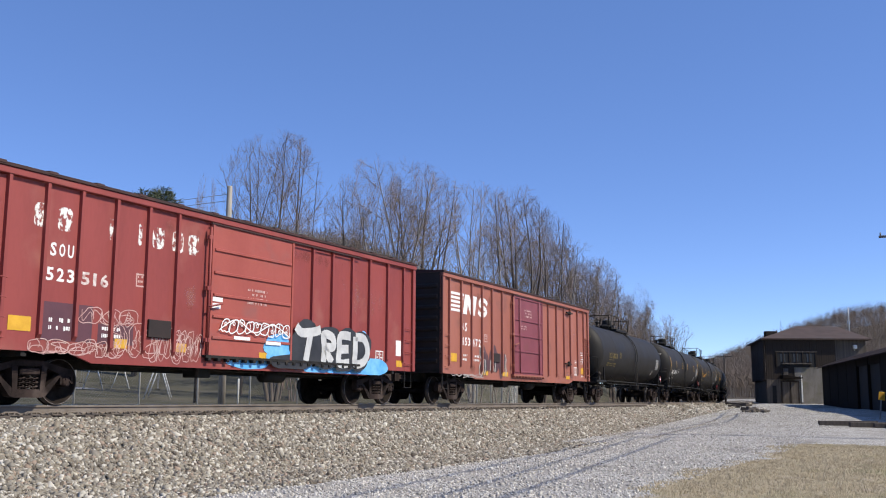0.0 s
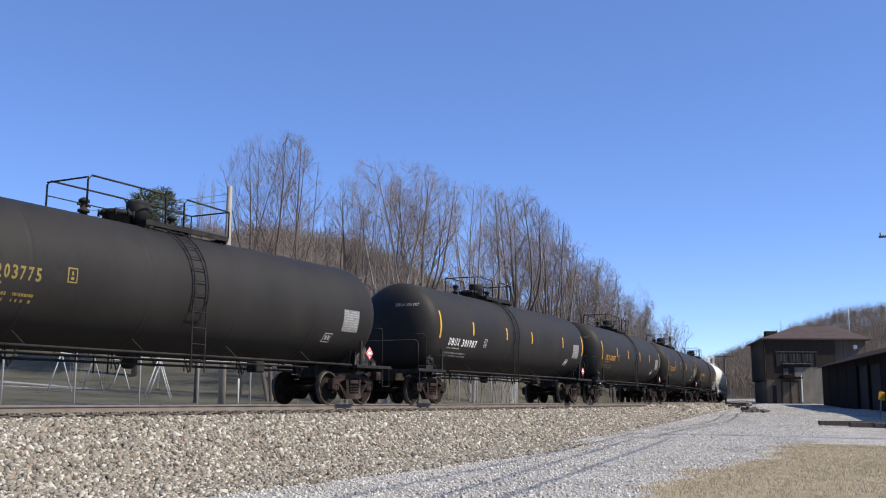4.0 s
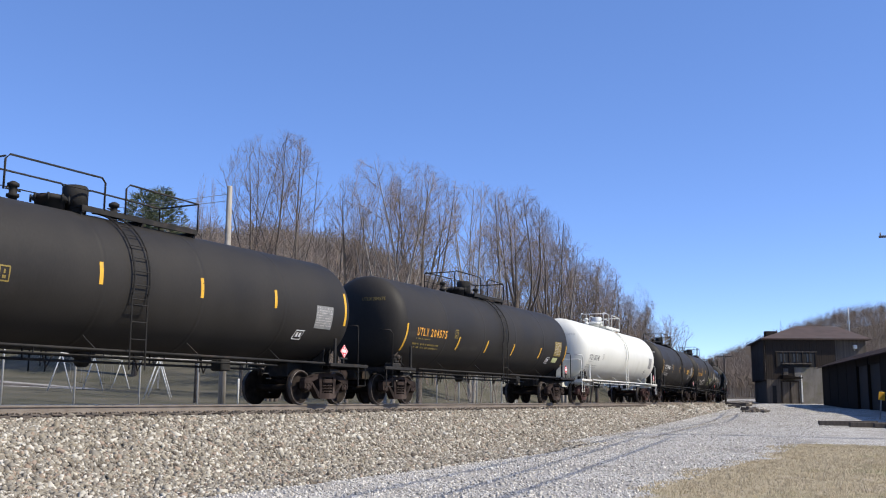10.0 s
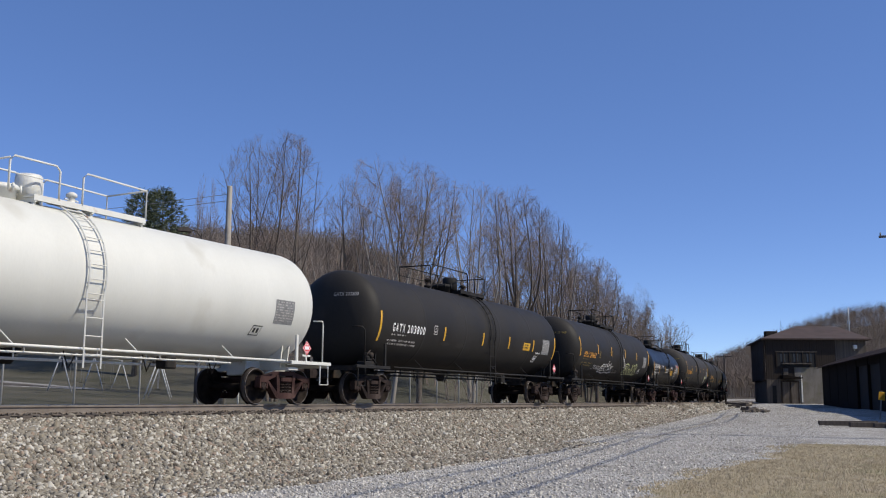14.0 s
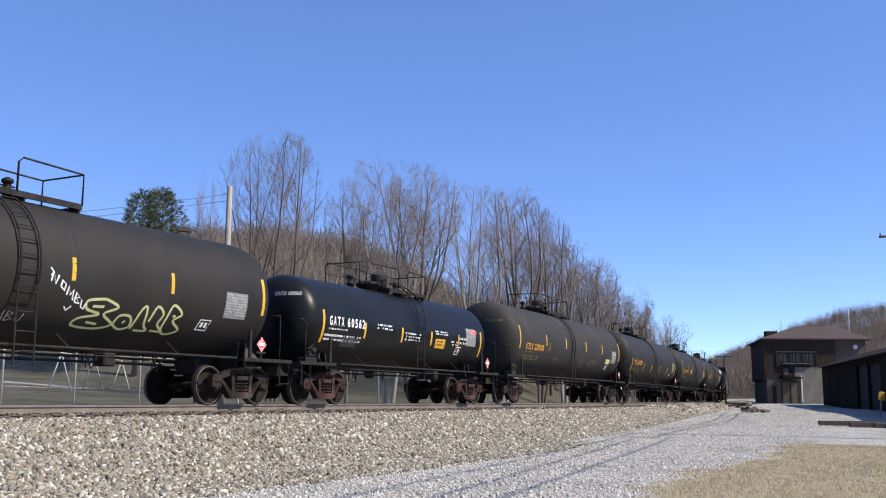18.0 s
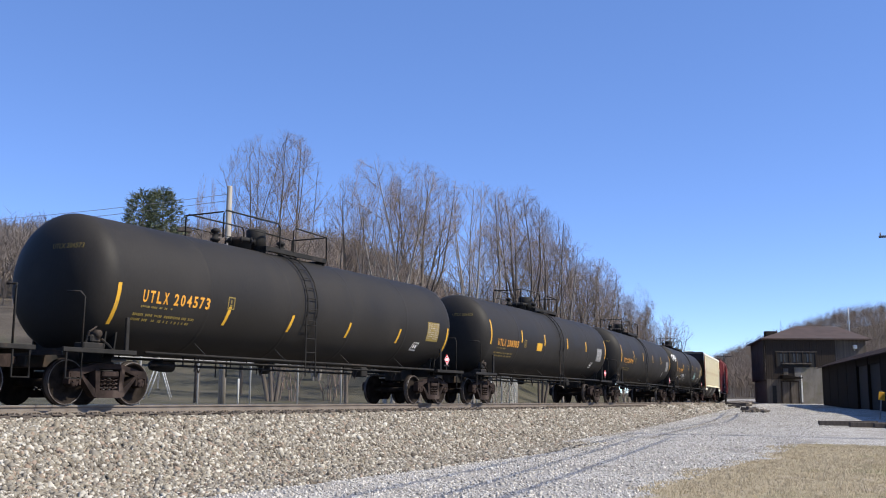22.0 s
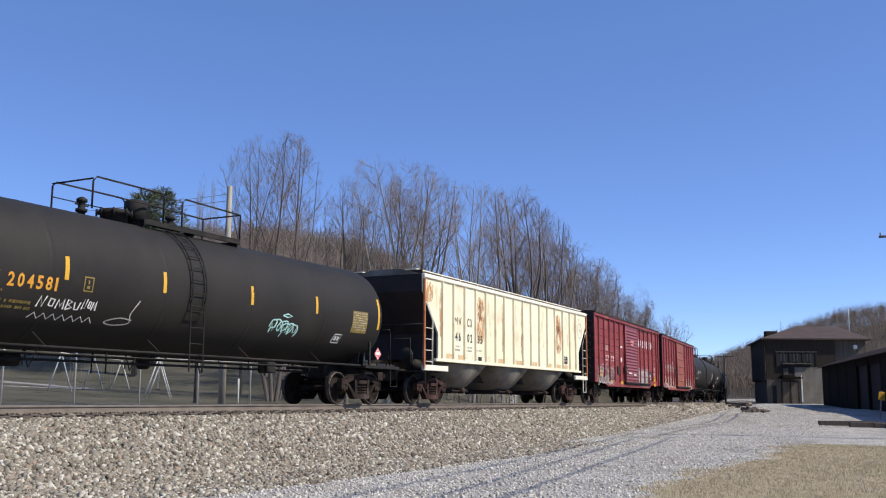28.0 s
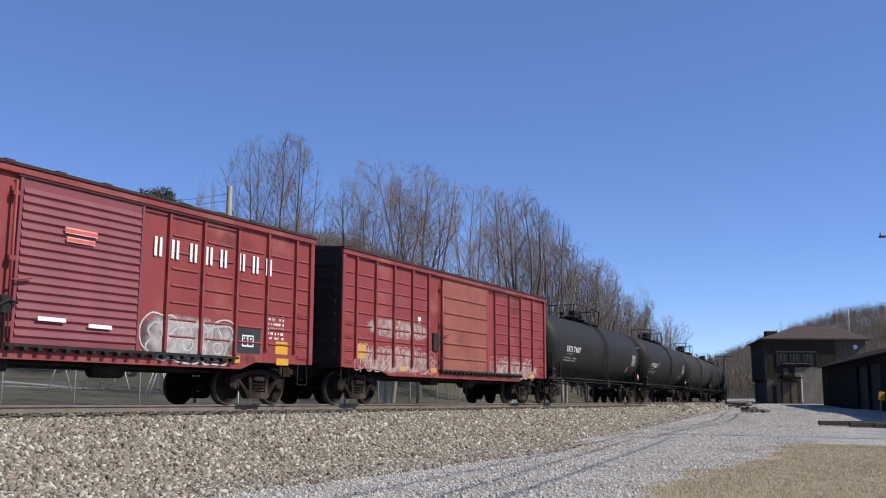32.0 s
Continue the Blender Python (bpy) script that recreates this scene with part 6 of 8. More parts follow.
        me.materials.append(material)
        return me


def crown_radius(z, a, height, clear, wide, tip, ph):
    """Half width of the crown at height z towards a: a vase that closes in a lobed dome."""
    k = (z - clear) / (height - clear)
    if k > 1.0:
        return 0.0
    r = wide * min(1.0, 0.40 + 0.60 * max(0.0, k) / tip) * math.sqrt(max(0.0, 1.0 - max(0.0, (k - tip) / (1.0 - tip)) ** 2.4))
    return r * (1.0 + 0.13 * math.sin(3 * a + ph + 4 * k) + 0.09 * math.sin(5 * a - ph - 6 * k))


def tree_meshes(seed, height, clear, wide, stems, limbs, tip=0.6, thick=0.2, counts=(11, 8, 5)):
    """A leafless tree: straight limbs fan out of a low fork, bear boughs, sprays and fine twigs, and end at the crown's rim."""
    rnd = random.Random(seed)
    trunk, crown = Twigs(), Twigs()
    ph = rnd.uniform(0, 6.28)
    up = Vector((0, 0, 1))

    def run(p, d, length, n, bend, lift, steer=False):
        """Points of one branch, cut off where it leaves the crown; a limb turns up along the rim instead."""
        pts, q, e = [p.copy()], p.copy(), d.copy()
        for _ in range(n):
            e = (e + Vector((rnd.gauss(0, bend), rnd.gauss(0, bend), rnd.gauss(0, bend * 0.6) + lift))).normalized()
            q = q + e * (length / n)
            if steer and q.z > clear and q.z < clear + (height - clear) * 0.62 and math.hypot(q.x, q.y) > 0.86 * crown_radius(q.z, math.atan2(q.y, q.x), height, clear, wide, tip, ph):
                e = (e - Vector((q.x, q.y, 0)).normalized() * 0.14 + up * 0.16).normalized()
                q = pts[-1] + e * (length / n)
                pts.append(q.copy())
                continue
            if q.z > clear and math.hypot(q.x, q.y) > crown_radius(q.z, math.atan2(q.y, q.x), height, clear, wide, tip, ph) * rnd.uniform(0.94, 1.08):
                break
            pts.append(q.copy())
        return pts

    def offshoot(axis, at, lo, hi):
        """A way that leaves the axis by an angle, rather outwards and upwards."""
        out = Vector((at.x, at.y, 0.0))
        out = out.normalized() if out.length > 0.01 else Vector((1, 0, 0))
        side = axis.cross(Vector((rnd.gauss(0, 1), rnd.gauss(0, 1), rnd.gauss(0, 1)))).normalized() + out * 0.35 + up * 0.2
        side = (side - axis * side.dot(axis)).normalized()
        a = radians(rnd.uniform(lo, hi))
        return (axis * math.cos(a) + side * math.sin(a)).normalized()

    def bear(pts, r0, level):
        """Branches of the next level along a branch."""
        n = len(pts) - 1
        if n < 1:
            return
        span = sum((b - a).length for a, b in zip(pts[:-1], pts[1:]))
        full = (height * 0.42, height * 0.15, height * 0.065)[level]
        count = max(2, round(counts[level] * min(1.0, 0.25 + span / full)))
        for c in range(count):
            k = 0.22 + 0.78 * (c + rnd.random()) / count
            j = min(int(k * n), n - 1)
            o = pts[j].lerp(pts[j + 1], k * n - j)
            axis = (pts[j + 1] - pts[j]).normalized()
            d = offshoot(axis, o, 28, 54 if level < 2 else 60)
            L = height * rnd.uniform(*((0.13, 0.26), (0.06, 0.115), (0.025, 0.055))[level]) * (1.15 - 0.5 * k)
            sub = run(o, d, L, (5, 3, 2)[level], (0.06, 0.08, 0.10)[level], (0.055, 0.045, 0.03)[level])
            if len(sub) < 2:
                continue
            r = max((0.017, 0.0085, 0.005)[level], r0 * (1 - 0.75 * k) * (0.42, 0.36, 0.5)[level])
            m = len(sub) - 1
            rr = [r * (1 - 0.72 * i / m) for i in range(m + 1)]
            (trunk if level == 0 and r > 0.03 else crown).limb(sub, rr, 4 if level == 0 else 3)
            if level < 2:
                bear(sub, r, level + 1)

    for i in range(stems):
        a = ph + 6.283 * i / stems + rnd.gauss(0, 0.3)
        lean = 0.03 if stems == 1 else rnd.uniform(0.10, 0.24)
        d = Vector((math.cos(a) * lean, math.sin(a) * lean, 1)).normalized()
        base = Vector((0.22 * math.cos(a), 0.22 * math.sin(a), -0.4)) if stems > 1 else Vector((0, 0, -0.4))
        rb = thick / math.sqrt(stems)
        bole = run(base, d, clear * rnd.uniform(1.15, 1.75) + 0.4, 6, 0.025, 0.0)
        trunk.limb(bole, [rb * (1 - 0.3 * q / (len(bole) - 1)) for q in range(len(bole))], 8)
        share = max(2, round(limbs / stems))
        for c in range(share):
            k = 0.42 + 0.58 * (c + 1) / share if c else 1.0
            j = min(int(k * (len(bole) - 1)), len(bole) - 2)
            o = bole[j].lerp(bole[j + 1], min(1.0, k * (len(bole) - 1) - j))
            b = a + 6.283 * c / share + rnd.gauss(0, 0.35)
            tilt = radians(rnd.uniform(2, 12) if c == 0 else rnd.uniform(16, 42))
            dd = (d * math.cos(tilt) + Vector((math.cos(b), math.sin(b), 0.0)) * math.sin(tilt)).normalized()
            pts = run(o, dd, height * 0.95, 14, 0.04, 0.006, True)
            m = len(pts) - 1
            if m < 2:
                continue
            r = rb * (0.74 if c == 0 else rnd.uniform(0.36, 0.56))
            trunk.limb(pts, [r * (1 - 0.90 * (q / m) ** 0.85) + 0.004 for q in range(m + 1)], 6)
            bear(pts, r, 0)
    return trunk, crown


TREE_KINDS = []   # trunk, crown, height
for seed, height, clear, wide, stems, limbs, tip, thick, counts, bark in (
        (41, 16.3, 3.4, 3.4, 3, 12, 0.66, 0.24, (12, 8, 5), BARK), (42, 16.3, 3.8, 3.9, 2, 13, 0.62, 0.25, (12, 8, 5), PALE_BARK), (43, 16.3, 4.4, 3.1, 1, 10, 0.60, 0.22, (13, 9, 5), BARK),
        (44, 14.5, 4.4, 2.2, 1, 8, 0.6, 0.16, (12, 8, 5), BARK), (45, 15.0, 3.2, 4.0, 2, 12, 0.58, 0.24, (12, 8, 5), PALE_BARK),
        (46, 13.0, 3.0, 3.2, 1, 8, 0.55, 0.15, (8, 6, 4), BARK), (47, 13.0, 2.4, 3.4, 2, 9, 0.6, 0.15, (8, 6, 4), BARK), (48, 6.0, 0.5, 2.2, 4, 8, 0.6, 0.08, (5, 4, 3), TWIG)):
    tk, cr = tree_meshes(seed, height, clear, wide, stems, limbs, tip, thick, counts)
    TREE_KINDS.append((tk.mesh("trunk", bark), cr.mesh("crown", TWIG), height))


def bare_tree(x, y, h, kind, turn, label, wide=1.0, group="bare trees behind the line"):
    t = empty("bare_tree", label, "tree", group)
    t.location, t.rotation_euler = (x, y, height_at(x, y)), (0, 0, radians(turn))
    k = h / TREE_KINDS[kind][2]
    t.scale = (k * wide, k * wide, k)
    for nm, me in zip(("trunk", "crown"), TREE_KINDS[kind]):
        o = new(nm, me)
        o.parent = t
    return t


def spot(px, d):
    """A place d metres ahead along the view's heading, across by its bearing."""
    return (px - 784.0) / 1741.0 * d, d


TALL = "tall leafless tree with fine grey twigs behind the track"
for px, d, h, kind, turn, wide in (
        (482, 58, 16.6, 0, 20, 0.95), (614, 62, 15.2, 3, 0, 0.85), (688, 60, 16.4, 1, 110, 0.85), (742, 64, 16.4, 2, 60, 0.95), (836, 70, 16.3, 4, 200, 0.85),
        (914, 76, 17.4, 2, 150, 0.95), (960, 80, 16.6, 0, 250, 0.9), (1000, 86, 15.4, 4, 15, 0.9), (1058, 100, 15.3, 2, 80, 1.1), (1110, 118, 15.0, 1, 330, 1.0), (1160, 134, 13.2, 4, 60, 0.95),
        (425, 66, 13.0, 3, 190, 1.1), (560, 74, 13.5, 4, 75, 0.9), (1030, 104, 14.0, 0, 130, 1.0), (1085, 122, 13.6, 4, 180, 1.0), (1135, 138, 13.0, 2, 140, 1.1), (900, 90, 15.0, 4, 40, 1.0), (978, 92, 15.6, 2, 200, 1.0), (1042, 98, 14.6, 0, 300, 0.95), (1088, 112, 14.4, 3, 10, 1.2), (1128, 127, 13.8, 2, 220, 1.1)):
    x, y = spot(px, d)
    bare_tree(x, y, h, kind, turn, TALL, wide)
rnd = random.Random(44)
for i in range(62):
    px = 470 + (1195 - 470) * ((i + rnd.random()) / 62) ** 0.85
    d = rnd.uniform(86, 120) + max(0.0, px - 900) * 0.14
    x, y = spot(px, d)
    bare_tree(x, y, rnd.uniform(7.5, 9.5) + (max(0.0, px - 880) / 320) * 3.0, rnd.randint(5, 6), rnd.uniform(0, 360), "leafless tree among the far thicket", 1.0, "thicket trees behind the line")
for i in range(10):
    x, y = spot(rnd.uniform(330, 480), rnd.uniform(84, 120))
    bare_tree(x, y, rnd.uniform(8.5, 11.0), rnd.randint(5, 6), rnd.uniform(0, 360), "leafless tree on the rise beyond the lot", 1.0, "thicket trees behind the line")
x, y = spot(352, 52)
bare_tree(x, y, 12.6, 3, 70, "thin dead tree with few branches", 0.35)
rnd = random.Random(12)
for i in range(64):
    px = rnd.uniform(480, 1200)
    d = rnd.uniform(60, 112) + (35 if px > 900 else 0)
    x, y = spot(px, d)
    bare_tree(x, y, rnd.uniform(4.5, 7.5), 7, rnd.uniform(0, 360), "leafless brown thicket bush", rnd.uniform(0.9, 1.4), "thicket behind the fence")


def pine(x, y, h, seed, label):
    rnd = random.Random(seed)
    t = empty("pine_tree", label, "tree", "", Matrix.Translation((x, y, height_at(x, y))))
    part("trunk", Shape().tube([(0, 0, -0.3), (0.1, 0, h * 0.5), (0, 0.1, h * 0.97)], [0.24, 0.15, 0.03], 8), BARK, t)
    s = Shape()
    for i in range(1500):
        k = rnd.random()
        z = h * (0.50 + 0.50 * k)
        rr = math.sqrt(max(0.02, 1 - (2 * k - 0.75) ** 2 / 1.6)) * h * 0.17
        a = rnd.uniform(0, 6.28)
        r = rr * rnd.uniform(0.2, 1.0) ** 0.6 * (0.8 + 0.2 * math.sin(3 * a + 9 * k))
        p = Vector((r * math.cos(a), r * math.sin(a), z + rnd.uniform(-0.3, 0.3)))
        for j in range(5):
            e = Vector((math.cos(a) + rnd.gauss(0, 0.6), math.sin(a) + rnd.gauss(0, 0.6), rnd.gauss(0.45, 0.5))).normalized() * rnd.uniform(0.28, 0.55)
            w = e.cross(Vector((rnd.gauss(0, 1), rnd.gauss(0, 1), rnd.gauss(0, 1)))).normalized() * 0.035
            s.add([p - w, p + w, p + e], [(0, 1, 2)])
    part("crown", s, NEEDLES, t, "dark green needle clumps")
    return t


x, y = spot(236, 78)
pine(x, y, 14.8, 5, "dark green pine above the fence")
x, y = spot(272, 80)
pine(x, y, 14.6, 6, "dark green pine beside another")

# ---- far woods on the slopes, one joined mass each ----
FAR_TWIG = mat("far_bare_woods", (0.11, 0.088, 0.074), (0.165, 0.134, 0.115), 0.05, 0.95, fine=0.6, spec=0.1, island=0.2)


# Distance haze is painted into this lighter twig colour; the air itself is clear.
PALE_TWIG = mat("haze_tinted_bare_woods", (0.16, 0.132, 0.112), (0.235, 0.198, 0.172), 0.05, 0.95, fine=0.6, spec=0.1, island=0.2)


def woods(name, places, lo, hi, seed, label, strands=16, material=FAR_TWIG):
    """Far leafless trees: a stem and many thin strands that end on a rounded crown."""
    rng = np.random.default_rng(seed)
    V, F = [], []
    zs = ground_height(np.array([p[0] for p in places]), np.array([p[1] for p in places]))
    for (x, y), z in zip(places, zs):
        h = rng.uniform(lo, hi)
        w = h * 0.009
        k = len(V)
        V += [(x - w, y, z - 1), (x + w, y, z - 1), (x, y + 0.1, z + h * 0.75)]
        F.append((k, k + 1, k + 2))
        wide = h * rng.uniform(0.24, 0.36)
        for j in range(strands):
            a, u = rng.uniform(0, 6.283), rng.uniform(-0.35, 1.0)
            c = math.sqrt(max(0.0, 1 - u * u))
            ex, ey, ez = x + wide * c * math.cos(a), y + wide * c * math.sin(a), z + h * (0.66 + 0.34 * u) + rng.normal(0, 0.02) * h
            o = z + h * rng.uniform(0.22, 0.55)
            k = len(V)
            V += [(x - w * 0.6, y, o), (x + w * 0.6, y + 0.05, o), (ex, ey, ez)]
            F.append((k, k + 1, k + 2))
            for _ in range(2):
                q = rng.uniform(0.45, 0.85)
                m = (x + (ex - x) * q, y + (ey - y) * q, o + (ez - o) * q)
                k = len(V)
                V += [(m[0] - w * 0.4, m[1], m[2]), (m[0] + w * 0.4, m[1], m[2]), (m[0] + rng.normal(0, 0.09) * h, m[1] + rng.normal(0, 0.09) * h, m[2] + rng.uniform(0.05, 0.17) * h)]
                F.append((k, k + 1, k + 2))
    me = bpy.data.meshes.new(name)
    me.from_pydata(V, [], F)
    me.materials.append(material)
    return tagged(new(name, me), label, "woods", kind="stuff")


rng = np.random.default_rng(8)
pl = []
while len(pl) < 1800:
    d = rng.uniform(110, 330)
    px = rng.uniform(-120, 1320)
    x, y = spot(px, d)
    s0, n0 = line_coords(x, y)
    if n0[0] < -30:
        pl.append((x, y))
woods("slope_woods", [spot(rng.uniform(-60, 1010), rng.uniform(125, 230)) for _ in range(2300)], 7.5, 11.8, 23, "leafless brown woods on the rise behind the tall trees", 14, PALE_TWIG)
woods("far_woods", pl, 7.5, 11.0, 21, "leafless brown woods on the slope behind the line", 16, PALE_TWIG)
pl = []
while len(pl) < 4200:
    d = rng.uniform(260, 640)
    px = rng.uniform(1215, 1760)
    pl.append(spot(px, d))
woods("hill_woods", pl, 8, 13, 22, "leafless brown woods covering the far hill", 12)


# ---- fence, poles and play frames behind the line ----
GALV = mat("galvanised_steel", (0.20, 0.20, 0.195), (0.30, 0.30, 0.295), 5, 0.5, 0.4, fine=30)
PALE_GALV = mat("pale_galvanised_tube", (0.40, 0.40, 0.39), (0.52, 0.52, 0.51), 5, 0.5, 0.1, fine=30)
POLE_WOOD = mat("weathered_pole_wood", (0.24, 0.21, 0.172), (0.42, 0.378, 0.322), 2.5, 0.9, fine=25, bump=0.006, stretch=(3, 3, 0.3), c3=(0.14, 0.115, 0.09), amount3=0.25, scale3=1.1)
DARK_POLE = mat("dark_pole_wood", (0.05, 0.04, 0.034), (0.085, 0.07, 0.06), 2.5, 0.9, fine=25, stretch=(3, 3, 0.3))
fence = empty("chain_link_fence", "galvanised chain-link fence on steel posts", "fence")
fence_posts = []
x, y = -20.0, 23.1
for i in range(24):
    fence_posts.append((x, y, height_at(x, y)))
    a = radians(50.0 + 3.2 * max(0, i - 9))
    x, y = x + 2.44 * math.cos(a), y + 2.44 * math.sin(a)
FENCE_H = 2.0
for x, y, z in fence_posts:
    p = part("post", lambda: Shape().lathe([(-0.3, 0.034), (FENCE_H, 0.034), (FENCE_H + 0.04, 0.042), (FENCE_H + 0.07, 0.01)], "z", 8), PALE_GALV, fence, key="fence post", at=(x, y, z))
s = Shape()
s.tube([(x, y, z + FENCE_H) for x, y, z in fence_posts], 0.02, 5)
part("top_rail", s, GALV, fence)
s = Shape()
for (xa, ya, za), (xb, yb, zb) in zip(fence_posts[:-1], fence_posts[1:]):
    n = int(2.44 / 0.12)
    m = FENCE_H - 0.06
    for k in range(-16, n):
        for sg in (1, -1):
            t0, t1 = k / n, (k + 16.0) / n
            z0, z1 = 0.03, m
            if t0 < 0:
                z0 += (z1 - z0) * (-t0) / (t1 - t0)
                t0 = 0
            if t1 > 1:
                z1 = z0 + (z1 - z0) * (1 - t0) / (t1 - t0)
                t1 = 1
            if sg < 0:
                z0, z1 = m + 0.03 - z0, m + 0.03 - z1
            s.tube([(xa + (xb - xa) * t0, ya + (yb - ya) * t0, za + z0), (xa + (xb - xa) * t1, ya + (yb - ya) * t1, za + z1)], 0.0018, 3, False)
part("wire_mesh", s, GALV, fence, "fine woven wire")


def utility_pole(x, y, h, label, wood, arm=True, turn=62.0, name="utility_pole"):
    p = empty(name, label, "pole", "", pose(x, y, height_at(x, y), 0, 0, turn))
    part("pole", Shape().lathe([(-0.5, 0.16), (h * 0.5, 0.14), (h - 0.05, 0.115), (h, 0.09)], "z", 12), wood, p)
    if arm:
        part("crossarm", Shape().box(-0.06, 0.06, -1.2, 1.2, h - 0.55, h - 0.42, 0.01), wood, p)
        for yy in (-1.1, 0.0, 1.1):
            part("insulator", lambda: Shape().lathe([(0, 0.03), (0.06, 0.05), (0.10, 0.04), (0.16, 0.05), (0.2, 0.02)], "z", 8), GALV, p, key="insulator", at=(0, yy, h - 0.42))
        part("brace", Shape().tube([(0.07, -0.6, h - 0.5), (0.07, 0, h - 1.1), (0.07, 0.6, h - 0.5)], 0.02, 5), GALV, p)
    return p


x, y, a = track(31.9, -10.5)
utility_pole(float(x), float(y), 9.55, "bare weathered wooden pole beside the fence", POLE_WOOD, False)
px0, py0, pz0 = float(x), float(y), height_at(float(x), float(y)) + 9.2
for dz, reach in ((0.0, 46.0), (-0.28, 46.0)):
    pts = [(px0 - reach * k, py0 + 4.0 * k, pz0 + dz - 5.0 * k * (1 - k) - 0.6 * k) for k in np.linspace(0, 1, 18)]
    tagged(new("overhead_wire", Shape().tube(pts, 0.011, 4).mesh("overhead_wire", GALV)), "thin grey wire strung from the bare wooden pole", "wire", "wires of the bare pole")
x, y, a = track(32.6, -10.2)
part("stub", Shape().lathe([(-0.2, 0.04), (1.35, 0.04), (1.38, 0.02)], "z", 8), WHITE_STEEL, tagged(empty("marker_post", "short white marker post by the pole", "post", "", Matrix.Translation((float(x), float(y), height_at(x, y))))))
x, y = spot(1286, 150)
utility_pole(x, y, 7.6, "dark far utility pole beside the line", DARK_POLE)
x, y = spot(1266, 118)
part("stub", Shape().lathe([(-0.2, 0.06), (1.9, 0.06), (1.95, 0.03)], "z", 8), WHITE_STEEL, empty("marker_post", "pale marker post beside the far track", "post", "", Matrix.Translation((x, y, height_at(x, y)))))


def swing_frame(x, y, turn, label, spread_of=(0.0, 5.5, 11.0), h=2.15):
    """A top bar on A-shaped legs, with swings hung between them."""
    f = empty("swing_frame", label, "swing set", "swing sets", pose(x, y, height_at(x, y), 0, 0, turn))
    part("top_bar", Shape().tube([(spread_of[0] - 0.1, 0, h), (spread_of[-1] + 0.1, 0, h)], 0.035, 8), PALE_GALV, f)
    for u in spread_of:
        for sy in (-0.75, 0.75):
            part("leg", lambda: Shape().tube([(0, 0, h), (0, sy, -0.25)], 0.036, 6), PALE_GALV, f, key=("swing leg", sy, h), at=(u, 0, 0))
    for a, b in zip(spread_of[:-1], spread_of[1:]):
        for k in (0.33, 0.67):
            u = a + (b - a) * k
            part("chain", lambda: Shape().tube([(-0.22, 0, h), (-0.22, 0.05, 0.55)], 0.008, 4).tube([(0.22, 0, h), (0.22, 0.05, 0.55)], 0.008, 4), GALV, f, key=("chain", h), at=(u, 0, 0))
            part("seat", lambda: Shape().box(-0.24, 0.24, -0.07, 0.15, 0.53, 0.56, 0.008), BLACK_STEEL, f, key="seat", at=(u, 0, 0))
    return f


x, y = spot(346, 50)
lamp = empty("street_lamp", "dark street lamp on a slim pole behind the fence", "street lamp", "", pose(x, y, height_at(x, y), 0, 0, 20))
part("pole", Shape().lathe([(-0.3, 0.08), (4.0, 0.07), (8.7, 0.045), (8.75, 0.02)], "z", 8), DARK_POLE, lamp)
part("arm", Shape().tube([(0, 0, 8.5), (-0.3, 0, 8.85), (-0.7, 0, 8.9)], 0.035, 6), DARK_POLE, lamp)
part("head", Shape().prism([(-1.25, 8.78), (-0.55, 8.76), (-0.5, 8.86), (-0.7, 9.0), (-1.05, 9.0), (-1.25, 8.88)], -0.2, 0.2), DARK_POLE, lamp)
swing_frame(-21.45, 55.0, 91.0, "long pale playground swing frame in the meadow")
swing_frame(-15.1, 52.0, 104.0, "short pale playground swing frame in the meadow", (0.0, 4.1))

# ---- overhead wires whose shade lies on the gravel ----
def drop_from_shade(x, y, h):
    """The place at height h above the rails whose shade falls on (x, y)."""
    z = height_at(x, y)
    k = (h - z) / SUN_DIR.z
    return x + SUN_DIR.x * k, y + SUN_DIR.y * k


WIRE_H = 9.6
fx, fy = drop_from_shade(7.6, 37.2, WIRE_H)
pole = utility_pole(fx + 0.1, fy + 0.2, WIRE_H - height_at(fx, fy) + 0.62, "tall wooden utility pole with a crossarm by the yard", POLE_WOOD)
for i, (ax, ay, bx, by) in enumerate(((-1.9, 14.7, 6.6, 36.2), (-0.6, 14.7, 7.2, 36.0), (0.6, 15.2, 8.3, 35.6), (14.2, 29.6, 7.4, 36.6))):
    a, b = drop_from_shade(ax, ay, WIRE_H), drop_from_shade(bx, by, WIRE_H)
    k = 2.2
    c = (b[0] + (a[0] - b[0]) * k, b[1] + (a[1] - b[1]) * k)
    pts = [(b[0] + (c[0] - b[0]) * t, b[1] + (c[1] - b[1]) * t, WIRE_H - 0.5 * math.sin(math.pi * t) * 0.5) for t in np.linspace(0, 1, 14)]
    me = Shape().tube(pts, 0.034, 6).mesh("overhead_cable", BLACK_STEEL)
    tagged(new("overhead_cable", me), "black overhead cable strung along the yard", "cable", "overhead cables")

far_x, far_y = drop_from_shade(17.0, 59.0, WIRE_H)
utility_pole(far_x, far_y, WIRE_H - height_at(far_x, far_y) + 0.62, "next wooden utility pole of the yard's wire line", POLE_WOOD)
for off in (-0.55, 0.55):
    pts = []
    for k in np.linspace(0, 1, 16):
        pts.append((fx + (far_x - fx) * k + off * 0.6, fy + (far_y - fy) * k - off * 0.5, WIRE_H - 4.4 * k * (1 - k)))
    me = Shape().tube(pts, 0.034, 6).mesh("overhead_cable", BLACK_STEEL)
    tagged(new("overhead_cable", me), "sagging black cable between two poles of the yard", "cable", "overhead cables")

